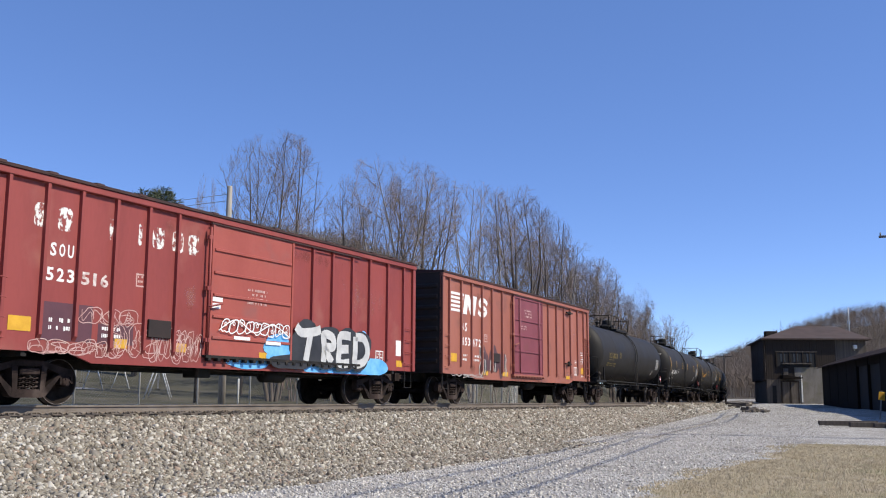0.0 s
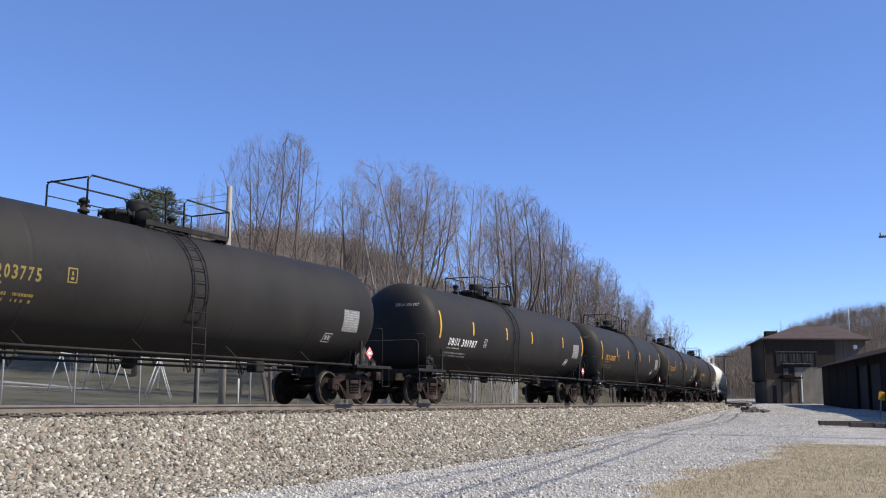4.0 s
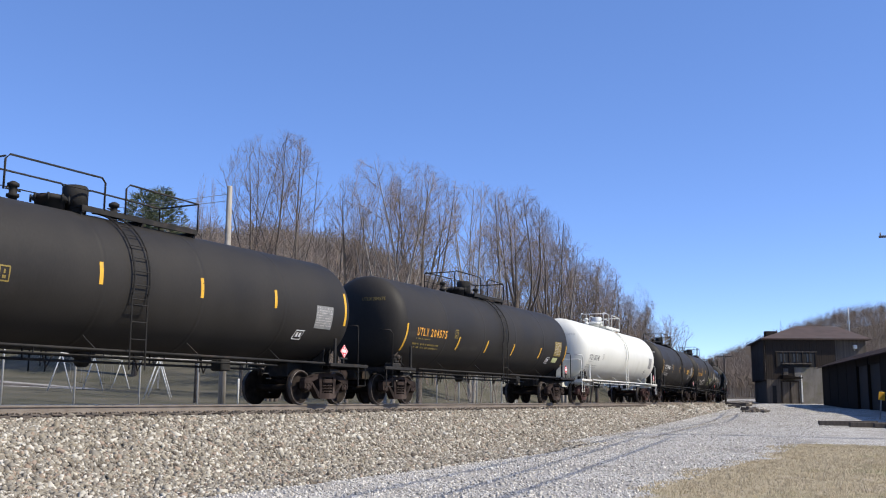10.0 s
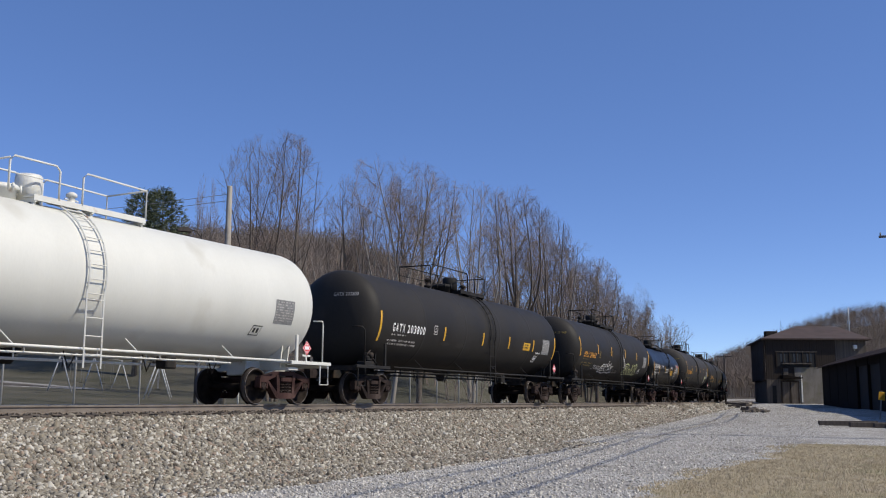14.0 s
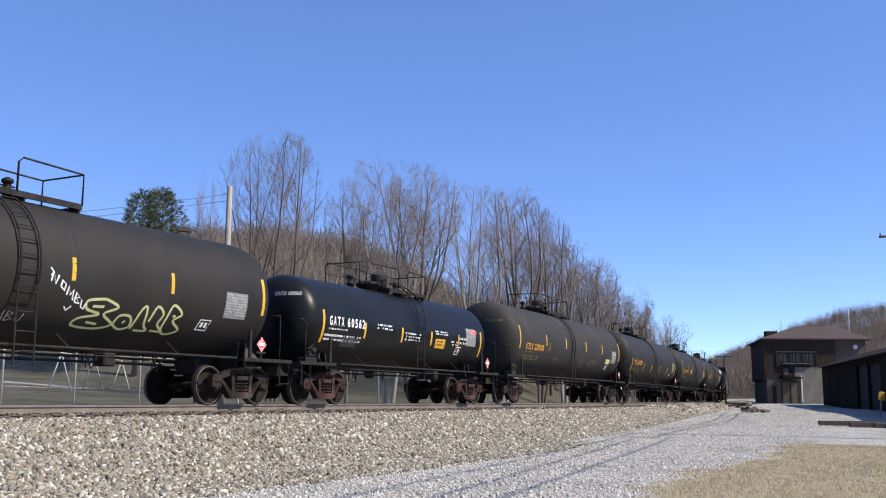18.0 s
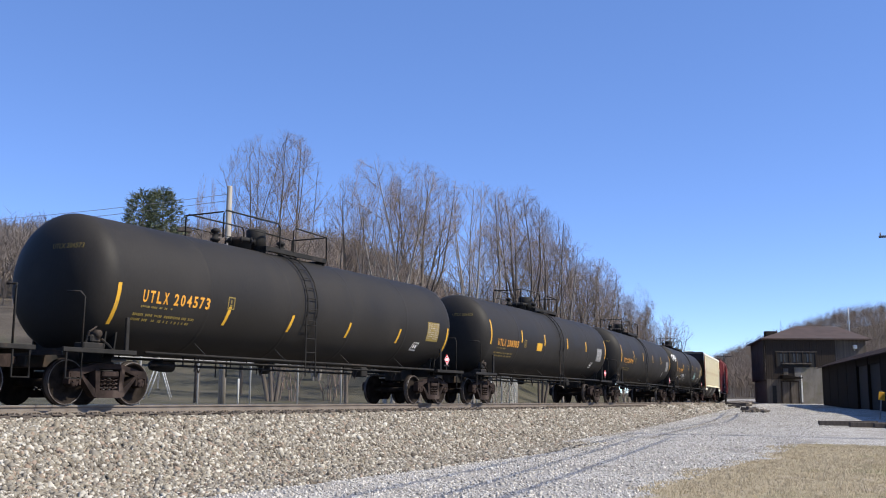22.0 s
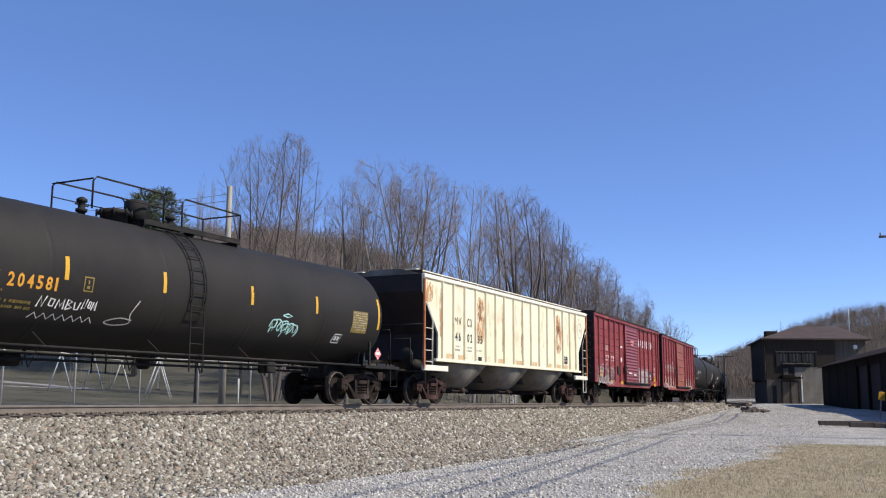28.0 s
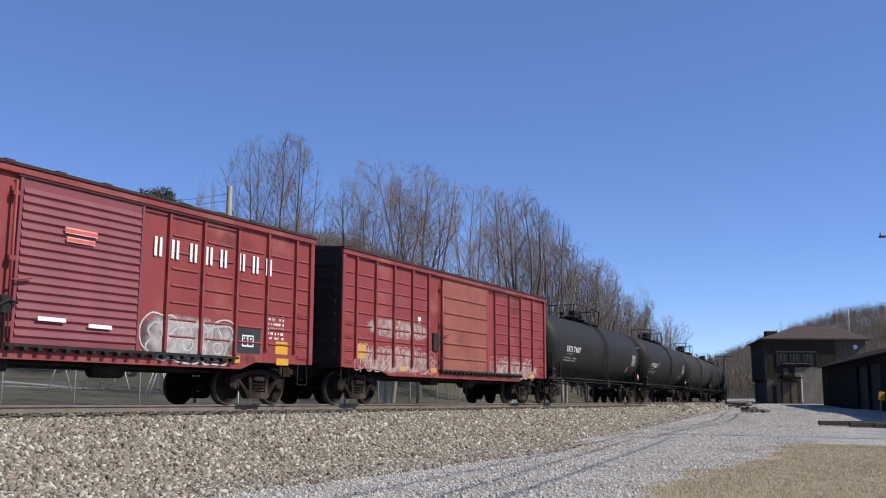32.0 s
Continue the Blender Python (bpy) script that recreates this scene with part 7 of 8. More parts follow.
# ---- buildings beyond the yard ----
DARK_BOARD = mat("dark_weathered_boards", (0.024, 0.018, 0.014), (0.044, 0.034, 0.027), 1.5, 0.95, fine=14, bump=0.006, stretch=(4, 4, 0.25), spec=0.2)
TARRED_BOARD = mat("tarred_boards", (0.007, 0.005, 0.004), (0.015, 0.011, 0.008), 1.5, 0.95, fine=14, bump=0.006, stretch=(4, 4, 0.25), spec=0.15)
GREY_BOARD = mat("grey_weathered_boards", (0.075, 0.062, 0.050), (0.135, 0.113, 0.093), 1.2, 0.95, fine=14, bump=0.006, stretch=(4, 4, 0.25), c3=(0.08, 0.065, 0.05), amount3=0.3, scale3=0.8, spec=0.2)
PALE_WALL = mat("pale_stained_concrete", (0.135, 0.118, 0.095), (0.21, 0.185, 0.152), 1.0, 0.9, fine=10, bump=0.004, c3=(0.13, 0.12, 0.07), amount3=0.35, scale3=0.6, stretch=(1, 1, 0.4))
ROOF_RUST = mat("rust_brown_roofing", (0.042, 0.026, 0.021), (0.070, 0.043, 0.035), 0.8, 0.9, fine=10, bump=0.004, c3=(0.055, 0.038, 0.032), amount3=0.3, scale3=0.4)
TAR_ROOF = mat("tarred_roofing", (0.020, 0.013, 0.011), (0.038, 0.025, 0.021), 0.8, 0.95, fine=10, bump=0.004, c3=(0.055, 0.034, 0.027), amount3=0.25, scale3=0.4, spec=0.1)
# Near-black colour stands for the shade inside bays, doorway and windows.
OPENING_SHADE = mat("painted_opening_shade", (0.008, 0.008, 0.008), (0.014, 0.013, 0.012), 1.0, 0.9)
GLASS_DIM = mat("dusty_window_glass", (0.03, 0.035, 0.04), (0.06, 0.065, 0.07), 1.5, 0.6, fine=6, spec=0.2)


def plank_wall(parent, name, L, z0, z1, material, key, at, turn, gap=0.0, plank=0.24):
    """Upright boards side by side, each a little proud or shy of the next."""
    rnd = random.Random(key)
    n = max(1, int(L / plank))
    wall = part(name, Shape().box(0, L, 0.03, 0.16, z0, z1), OPENING_SHADE if gap else material, parent, at=at)
    wall.rotation_euler = (0, 0, turn)
    for i in range(n):
        a = i * L / n
        b = part("board", lambda: Shape().box(0.006, L / n - 0.006, -0.012, 0.028, z0, z1), material, wall, key=(key, round(L / n, 3), z0, z1), at=(a, rnd.uniform(-0.012, 0.006), rnd.uniform(-0.03, 0.02)))
        if gap and rnd.random() < gap:
            b.scale = (1, 1, rnd.uniform(0.45, 0.9))
    return wall


# long dark shed along the yard road
A, B = Vector((29.2, 64.0)), Vector((36.2, 93.0))
shed_len, shed_turn = (B - A).length, math.atan2((B - A).y, (B - A).x)
A0 = A - (B - A).normalized() * 26.0
shed = empty("long_shed", "long dark weathered timber shed with open bays and a rusty roof", "shed", "", pose(A0.x, A0.y, 0, 0, 0, math.degrees(shed_turn)))
L = shed_len + 26.0


def shed_z(u):
    return np.interp(u, [0, 26, L], [-1.0, -0.62, -0.3])


for i in range(12):
    u0, u1 = L * i / 12, L * (i + 1) / 12
    z0 = float(shed_z(u1)) - 0.3
    top = 3.3
    part("post", Shape().box(u0 - 0.12, u0 + 0.12, -0.06, 0.18, z0 - 0.3, top), TARRED_BOARD, shed)
    if i in (3, 6, 7):
        part("bay_shade_panel", Shape().box(u0 + 0.12, u1 - 0.12, -0.05, -0.01, z0 - 0.2, top), OPENING_SHADE, shed, "flat near-black panel for the shade in an open bay")
        part("lintel", Shape().box(u0 + 0.12, u1 - 0.12, 0.0, 0.14, top - 0.55, top), TARRED_BOARD, shed)
    else:
        plank_wall(shed, "wall_panel", u1 - u0 - 0.24, z0, top, TARRED_BOARD, 60 + i, (u0 + 0.12, 0, 0), 0.0)
part("end_wall", Shape().box(L - 0.1, L + 0.06, 0, -9.0, -0.6, 3.05), TARRED_BOARD, shed)
part("back_wall", Shape().box(0, L, -9.1, -9.0, -1.2, 3.05), TARRED_BOARD, shed)
for i in range(14):
    u0, u1 = -0.4 + (L + 0.8) * i / 14, -0.4 + (L + 0.8) * (i + 1) / 14 + 0.05
    v = [(u0, 0.55, 3.26 + 0.008 * (i % 2)), (u1, 0.55, 3.26 + 0.008 * (i % 2)), (u1, -2.2, 4.25 + 0.008 * (i % 2)), (u0, -2.2, 4.25 + 0.008 * (i % 2)), (u0, -4.6, 4.75), (u1, -4.6, 4.75), (u0, -9.4, 3.0), (u1, -9.4, 3.0)]
    v += [(p[0], p[1], p[2] - 0.08) for p in v]
    part("roof_panel", Shape().add(v, [(0, 1, 2, 3), (3, 2, 5, 4), (4, 5, 7, 6), (8, 11, 10, 9), (11, 12, 13, 10), (12, 14, 15, 13), (0, 8, 9, 1), (6, 7, 15, 14), (0, 3, 11, 8), (3, 4, 12, 11), (4, 6, 14, 12), (1, 9, 10, 2), (2, 10, 13, 5), (5, 13, 15, 7)]), TAR_ROOF, shed)

# two-storey building at the end of the road
BX, BY, BW, BD = 33.75, 102.0, 10.6, 12.2
house = empty("old_depot", "old two-storey dark timber depot with a rusty hipped roof", "building", "", pose(BX, BY, height_at(BX, BY) - 0.05, 0, 0, 0))
ez, mid, wing = 6.8, 2.6, 7.3
SIDE = radians(78.0)
plank_wall(house, "front_wall", 2.9, -0.3, mid, GREY_BOARD, 81, (0.0, 0, 0), 0.0)
plank_wall(house, "front_wall", BW - 2.9, -0.3, 3.8, PALE_WALL, 82, (2.9, -0.05, 0), 0.0, plank=1.9)
plank_wall(house, "upper_wall", wing, mid, ez, DARK_BOARD, 83, (0.0, -0.02, 0), 0.0)
part("wing_wall", Shape().box(wing, BW, 0.25, 0.4, 3.6, ez), GREY_BOARD, house, "grey clapboard wing")
for k in range(14):
    z = 3.8 + 0.21 * k
    part("clapboard", lambda: Shape().add([(wing + 0.02, 0.25, 0), (BW, 0.25, 0), (BW, 0.205, 0.0), (wing + 0.02, 0.205, 0.0), (wing + 0.02, 0.24, 0.205), (BW, 0.24, 0.205)], [(0, 1, 2, 3), (3, 2, 5, 4)]), GREY_BOARD, house, key="clapboard", at=(0, 0, z))
w = plank_wall(house, "side_wall", BD, -0.3, mid, GREY_BOARD, 84, (0.0, 0, 0), SIDE)
w.scale = (1, -1, 1)
w = plank_wall(house, "upper_side_wall", BD, mid - 0.1, ez, DARK_BOARD, 85, (-0.25, 0, 0), SIDE)
w.scale = (1, -1, 1)
for u0, u1, z0, z1 in ((1.55, 2.3, -0.2, 2.3), (2.45, 3.2, -0.2, 2.3)):
    d = part("door", Shape().box(u0, u1, -0.13, -0.09, z0, z1), GREY_BOARD, house, "grey plank door")
    part("door_frame", merge(Shape().box(u0 - 0.08, u0, -0.16, -0.05, z0, z1 + 0.1), Shape().box(u1, u1 + 0.08, -0.16, -0.05, z0, z1 + 0.1), Shape().box(u0, u1, -0.16, -0.05, z1, z1 + 0.1)), DARK_BOARD, d)
part("doorway_shade_panel", Shape().box(0.55, 0.95, -0.06, -0.03, -0.2, 1.9), OPENING_SHADE, house, "near-black panel for the shade in a narrow doorway")
part("downpipe", Shape().box(3.5, 3.64, -0.16, -0.07, 0.2, 3.0, 0.02), WHITE_STEEL, house, "pale downpipe")
part("canopy", Shape().prism([(1.35, 2.62), (3.4, 2.62), (3.4, 2.74), (1.35, 2.95)], -1.1, -0.06), TARRED_BOARD, house, "dark canopy over the doors")
recess = part("recess_shade_panel", Shape().box(1.1, 5.2, -0.08, -0.04, 3.85, 5.35), OPENING_SHADE, house, "near-black panel for the shade behind a band of broken windows")
for u in np.linspace(1.1, 5.2, 7):
    part("mullion", lambda: Shape().box(-0.05, 0.05, -0.13, -0.08, 3.85, 5.35), DARK_BOARD, recess, key="mullion", at=(float(u), 0, 0))
for u in (1.75, 3.1, 4.5):
    part("pane", lambda: Shape().box(-0.26, 0.26, -0.10, -0.085, 4.35, 5.2), GLASS_DIM, recess, "dusty pane", key="pane", at=(u, 0, 0))
part("window_sill", Shape().box(1.6, 4.7, -0.32, -0.06, 4.12, 4.24), GREY_BOARD, recess, "grey board across the windows")
part("window_sill", Shape().box(1.0, 5.3, -0.14, -0.06, 5.36, 5.46), GREY_BOARD, recess)
part("patch_board", Shape().box(1.75, 2.25, -0.09, -0.05, 3.0, 3.7), GREY_BOARD, house, "loose pale board")
v = [(-0.55, -0.5, ez), (BW + 0.3, -0.5, ez), (BW + 2.8, BD + 0.5, ez), (2.0, BD + 0.5, ez), (5.6, BD * 0.5, ez + 1.75), (BW - 0.6, BD * 0.5, ez + 1.75)]
v += [(a, b, c - 0.14) for a, b, c in v]
part("roof", Shape().add(v, [(0, 1, 5, 4), (1, 2, 5), (2, 3, 4, 5), (3, 0, 4), (6, 10, 11, 7), (7, 11, 8), (8, 11, 10, 9), (9, 10, 6), (0, 6, 7, 1), (1, 7, 8, 2), (2, 8, 9, 3), (3, 9, 6, 0)]), ROOF_RUST, house, "rusty brown hipped roof")
part("roof_vent", Shape().box(1.9, 3.2, 5.4, 6.1, ez + 0.5, ez + 1.15, 0.05), DARK_BOARD, house, "dark roof vent")
part("aerial", Shape().tube([(3.7, 5.6, ez + 0.8), (3.7, 5.6, ez + 2.3)], 0.02, 5), BLACK_STEEL, house)
part("wall_lamp", Shape().box(9.2, 9.6, -0.1, 0.2, 5.75, 6.15, 0.05).tube([(9.4, 0.25, 5.6), (9.4, 0.0, 5.75)], 0.04, 6), WHITE_STEEL, house, "white floodlight housing")

mast = empty("hill_mast", "pale slim mast among the woods of the far hill", "mast", "", Matrix.Translation((*spot(1512, 470), height_at(*spot(1512, 470)))))
part("mast_tube", Shape().lathe([(-1.0, 0.3), (15.0, 0.22), (15.2, 0.05)], "z", 8), WHITE_STEEL, mast)

# ---- loose things in the yard ----
x, y = spot(1557, 50)
sp = empty("marker_sign", "yellow marker sign on a leaning steel post", "sign", "", pose(x, y, height_at(x, y), 0, 7, 0))
part("post", Shape().box(-0.03, 0.03, -0.02, 0.02, -0.3, 1.45), GALV, sp)
pl_ = part("sign_plate", Shape().box(-0.16, 0.16, -0.04, -0.022, 0.98, 1.40, 0.006), YELLOW, sp, "yellow sign plate")
part("sign_bars", merge(*[patch(-0.09, 0.09, z, z + 0.05, flat_side(-0.04), rows=1) for z in (1.08, 1.18, 1.27)]), ORANGE, pl_)


def old_tie(x, y, turn, label, L=2.6, tilt=0.0):
    t = empty("old_tie", label, "railway tie", "old ties left in the yard", pose(x, y, height_at(x, y) + 0.02, 0, tilt, turn))
    part("timber", lambda: Shape().box(-L / 2, L / 2, -0.11, 0.11, -0.04, 0.20, 0.015), DARK_POLE, t, key=L)
    return t


for px, d, turn in ((1500, 44.5, -4), (1555, 43.5, -2), (1600, 43.0, -6)):
    x, y = spot(px, d)
    old_tie(x, y, turn, "blackened old railway tie lying on the gravel", 2.6)
rnd = random.Random(9)
for k in range(7):
    x, y = spot(rnd.uniform(1284, 1322), rnd.uniform(76, 92))
    old_tie(x, y, rnd.uniform(-30, 40), "broken old tie on the debris heap", rnd.choice((0.9, 1.4, 1.9)), rnd.uniform(-8, 8))
for k in range(4):
    x, y = spot(rnd.uniform(1322, 1346), rnd.uniform(62, 66))
    old_tie(x, y, rnd.uniform(-30, 60), "splintered timber on the rubble", 0.8, rnd.uniform(-20, 20))
stones("debris_rubble", 130, 63, 68, 6.2, 7.6, 0.10, RUBBLE_STONE, "low heap of dark rubble at the end of the bank", 31, 1.0, 0.4)


def rut(points, width, label):
    """A thin strip of darker colour that follows the ground."""
    pts = curve_through(points, 8)
    v = []
    for i, (x, y) in enumerate(pts):
        a, b = Vector(pts[max(i - 1, 0)]), Vector(pts[min(i + 1, len(pts) - 1)])
        d = (b - a).normalized()
        for k in (-0.5, 0.5):
            px_, py_ = x - d.y * width * k, y + d.x * width * k
            v.append((px_, py_, height_at(px_, py_) + 0.012))
    me = Shape().add(v, [(2 * i, 2 * i + 1, 2 * i + 3, 2 * i + 2) for i in range(len(pts) - 1)]).mesh("ground_strip", DARK_STRIP)
    return tagged(new("ground_strip", me), label, "tyre track", "tyre tracks", kind="structure")


DARK_STRIP = mat("dark_ground_strip", (0.15, 0.125, 0.095), (0.23, 0.195, 0.15), 3, 0.95, fine=20, bump=0.01)
for off, wd in ((0.0, 0.30), (1.7, 0.26)):
    pts = []
    for s0, n0 in ((34, 5.2), (44, 4.9), (54, 4.7), (64, 5.0), (72, 5.8), (80, 7.4), (86, 9.2)):
        x, y, _ = track(s0, n0 + off)
        pts.append((float(x), float(y)))
    rut(pts, wd * 0.55, "dark strip curving across the gravel")
for d0, x0, x1 in ((43.0, 11.5, 19.5), (47.5, 14.0, 21.0)):
    rut([(x0, d0 + 1.0), ((x0 + x1) / 2, d0 + 0.3), (x1, d0)], 0.16, "dark tyre rut towards the shed")


# ---- the train, car by car ----
def worn_name(car, spots, z, h, w, seed, worn, material=WHITE_INK):
    block_letters(car, spots, z, h, w, material, seed, worn)


# first red box car
c = box_car(-132.21, "red box car with worn white lettering and spray-painted letters", RED_A, (-7.24, -6.38, -5.55, -4.64, -3.73, -2.84, 2.27, 3.20, 4.19, 5.12, 6.14, 7.09), (-1.78, 1.35), "panel", RED_DOOR, half=7.8, seed=1, sill=(1.0, 0.82))
worn_name(c, (-6.65, -6.1, -5.45, -4.9, -4.1, -3.6, -3.0, -2.5), 3.32, 0.50, 0.34, 4, 0.35)
mark(c, "lettering", letters("SOU", -6.22, 2.84, 0.25, SKIN, 0.62), WHITE_INK, "white reporting mark")
mark(c, "lettering", letters("523", -6.28, 2.36, 0.25, SKIN, 0.74), WHITE_INK, "worn white car number")
mark(c, "lettering", letters("516", -5.44, 2.36, 0.25, SKIN, 0.78), WORN_INK, "worn white car number")
mark(c, "dark_patch", patch(-6.35, -5.1, 1.22, 1.95, SKIN, 0.002, rows=1), DARK_PATCH, "dark repainted patch")
mark(c, "dark_patch", patch(-4.95, -4.0, 1.22, 1.62, SKIN, 0.002, rows=1), DARK_PATCH, "dark repainted patch")
mark(c, "small_lettering", merge(bars(-6.15, 1.35, 0.5, 0.3, 2, SKIN, 1), bars(-4.85, 1.28, 0.5, 0.28, 2, SKIN, 2)), WHITE_INK)
mark(c, "square_mark", merge(box_outline(-4.0, 2.46, -3.75, 2.74, 0.03, SKIN), bars(-3.95, 2.5, 0.16, 0.2, 2, SKIN, 3)), PALE_RED_INK)
mark(c, "route_board", Shape().box(-3.62, -2.95, -1.50, -1.44, 1.42, 1.80, 0.01), CAR_END, "dark route board")
yellow_marks(c, (-7.05,), 1.36, 0.5, 0.27)
yellow_marks(c, (-4.5, -2.75), 1.15)
mark(c, "reflector", patch(0.05, 0.5, 1.10, 1.26, flat_side(-1.525), rows=1), YELLOW)
yellow_marks(c, (2.0, 3.9, 6.75), 1.12)
mark(c, "notice", patch(6.72, 7.02, 1.45, 1.92, SKIN, rows=1), WHITE_INK)
mark(c, "stencil_box", merge(box_outline(5.55, 1.22, 5.98, 1.56, 0.035, SKIN), patch(5.75, 5.78, 1.25, 1.53, SKIN, rows=1), bars(5.6, 1.3, 0.12, 0.18, 2, SKIN, 4), bars(5.82, 1.3, 0.12, 0.18, 2, SKIN, 5)), WHITE_INK)
DOOR_SKIN = flat_side(-1.525)
mark(c, "door_print", merge(bars(-0.45, 2.35, 0.75, 0.42, 4, DOOR_SKIN, 6)), PALE_RED_INK)
mark(c, "door_label", merge(patch(-1.72, -1.35, 2.36, 2.46, DOOR_SKIN, rows=1), patch(-1.72, -1.42, 2.2, 2.32, DOOR_SKIN, rows=1)), WHITE_INK)
mark(c, "white_tab_paint", merge(patch(-0.95, -0.35, 1.52, 1.60, flat_side(-1.56), rows=1), patch(0.25, 0.85, 1.46, 1.54, flat_side(-1.56), rows=1)), WHITE_INK)
mark(c, "spray_tag", merge(bubble(-1.4, 1.66, 2.6, 0.34, flat_side(-1.562), 14, 9, 0.028), ribbon(curve_through([(-1.5, 1.7), (-0.9, 1.98), (-0.2, 1.72), (0.5, 1.95), (1.2, 1.68)], 6), 0.03, flat_side(-1.562), 0.012)), WHITE_INK, "white sprayed tag")
for u, z, w, h, sd in ((-6.6, 0.95, 1.4, 0.3, 5), (-5.3, 0.95, 0.9, 0.35, 6), (-4.6, 0.95, 1.3, 0.75, 7), (-3.5, 0.9, 1.0, 0.8, 8), (-2.75, 0.95, 0.8, 0.7, 9), (-5.4, 1.6, 1.5, 0.35, 10)):
    mark(c, "spray_tag", merge(bubble(u, z, w, h, flat_side(-1.446), sd, 3, 0.017), scrawl(u + 0.05, z, w * 0.9, h * 0.8, flat_side(-1.447), sd + 40, 5, 0.016)), PALE_RED_INK, "faded white sprayed scrawl")
for u0, u1, z0, z1, m in ((-7.6, -1.9, 0.84, 1.5, CHALK_WEAR), (-5.5, -2.0, 1.0, 2.2, CHALK_WEAR), (-2.9, -1.8, 1.7, 3.0, CHALK_WEAR), (1.5, 7.6, 0.86, 1.5, GRIME_WEAR), (-7.6, 7.6, 3.5, 4.2, GRIME_WEAR), (1.5, 7.6, 2.0, 4.0, CHALK_WEAR)):
    mark(c, "paint_wear", patch(u0, u1, z0, z1, SKIN, 0.0012 + 0.0006 * (m is GRIME_WEAR), rows=1), m)
# the large sprayed piece: blue clouds, black shadow, silver letters
for i, (u, z, ru, rv) in enumerate(((0.75, 1.45, 0.55, 0.30), (-0.2, 0.98, 0.75, 0.14), (2.6, 1.0, 0.7, 0.2), (4.0, 0.98, 1.0, 0.2), (5.4, 1.05, 0.75, 0.32), (4.9, 1.55, 0.35, 0.5), (1.0, 1.2, 0.7, 0.25))):
    mark(c, "blue_spray", blob(u, z, ru, rv, flat_side(-1.53 if u < 1.4 and z > 1.1 else -1.446), i, 0.003 + 0.0004 * i, floor=0.84), BLUE_SPRAY, "blue sprayed cloud")
for i, (u, z, ru, rv) in enumerate(((1.9, 1.55, 0.65, 0.62), (2.9, 1.5, 0.75, 0.62), (3.9, 1.5, 0.75, 0.6), (4.55, 1.5, 0.6, 0.55), (1.3, 1.05, 0.9, 0.2))):
    mark(c, "black_spray", blob(u, z, ru, rv, flat_side(-1.534), 20 + i, 0.006 + 0.0004 * i, floor=0.9), DARK_SPRAY, "black sprayed outline")
PIECE = (((1.5, 2.0), (1.75, 1.85), (2.3, 1.9), (2.6, 1.98)), ((2.15, 1.9), (2.05, 1.5), (1.95, 1.12)), ((2.75, 1.12), (2.78, 1.5), (2.75, 1.85), (3.15, 1.8), (3.2, 1.55), (2.85, 1.48), (3.15, 1.12)), ((4.05, 1.88), (3.55, 1.86), (3.5, 1.5), (3.5, 1.12), (4.0, 1.14)), ((3.55, 1.5), (3.95, 1.52)), ((4.3, 1.88), (4.3, 1.5), (4.3, 1.13), (4.75, 1.2), (4.95, 1.5), (4.75, 1.84), (4.3, 1.88)))
for i, st in enumerate(PIECE):
    mark(c, "silver_spray", ribbon(curve_through(st, 6), 0.24, flat_side(-1.534), 0.014 + 0.0006 * i), SILVER_SPRAY, "silver sprayed letter stroke")

# brown box car with a plug door
c = box_car(-114.79, "brown box car with a maroon plug door and sprayed scrawls", BROWN_NS, (-7.25, -6.31, -5.43, -4.54, -3.64, -2.68, 2.34, 3.36, 4.35, 5.20, 6.20, 7.08), (-1.65, 1.52), "plug", PURPLE_DOOR, half=7.8, ze=4.40, seed=2, sill=(1.0, 0.86), iron=TRUCK_IRON, ladder=True, hoods=False)
f = SKIN
for k in range(5):
    z = 3.715 - k * 0.143
    mark(c, "logo_bar", patch(-7.1, -6.05 - 0.037 * k, z, z + 0.088, f, 0.0045, rows=1), WHITE_INK, "white painted stripe")
def slab(off, *ring):
    return Shape().add([f(u, v, off) for u, v in ring], [tuple(range(len(ring)))])


mark(c, "logo_shape", merge(slab(0.005, (-6.12, 3.10), (-5.80, 3.10), (-5.62, 3.80), (-5.94, 3.80)), slab(0.0056, (-5.94, 3.80), (-5.58, 3.80), (-5.14, 3.10), (-5.48, 3.10)), slab(0.0062, (-5.42, 3.10), (-5.12, 3.10), (-4.94, 3.80), (-5.24, 3.80)),
     ribbon(curve_through([(-4.02, 3.60), (-4.22, 3.71), (-4.58, 3.70), (-4.70, 3.57), (-4.50, 3.47), (-4.24, 3.42), (-4.12, 3.31), (-4.30, 3.20), (-4.62, 3.19), (-4.82, 3.28)], 4), 0.17, f, 0.005)), WHITE_INK, "white logo shape")
mark(c, "lettering", letters("NS", -6.2, 2.52, 0.28, f, 0.5), WHITE_INK, "white reporting mark")
mark(c, "lettering", letters("453", -6.22, 2.02, 0.27, f, 0.80), WHITE_INK, "white car number")
mark(c, "lettering", letters("472", -5.32, 2.02, 0.27, f, 0.80), WHITE_INK, "white car number")
mark(c, "small_lettering", merge(bars(-6.2, 1.42, 0.5, 0.28, 2, f, 3), bars(-5.2, 1.42, 0.5, 0.28, 2, f, 4)), WHITE_INK)
mark(c, "door_print", merge(bars(-0.5, 3.35, 0.8, 0.36, 3, flat_side(-1.525), 6), bars(-0.9, 2.85, 0.6, 0.2, 2, flat_side(-1.525), 7)), PALE_RED_INK)
yellow_marks(c, (-7.1,), 1.42, 0.5, 0.28)
yellow_marks(c, (-4.5, -2.6), 1.02, 0.55, 0.16)
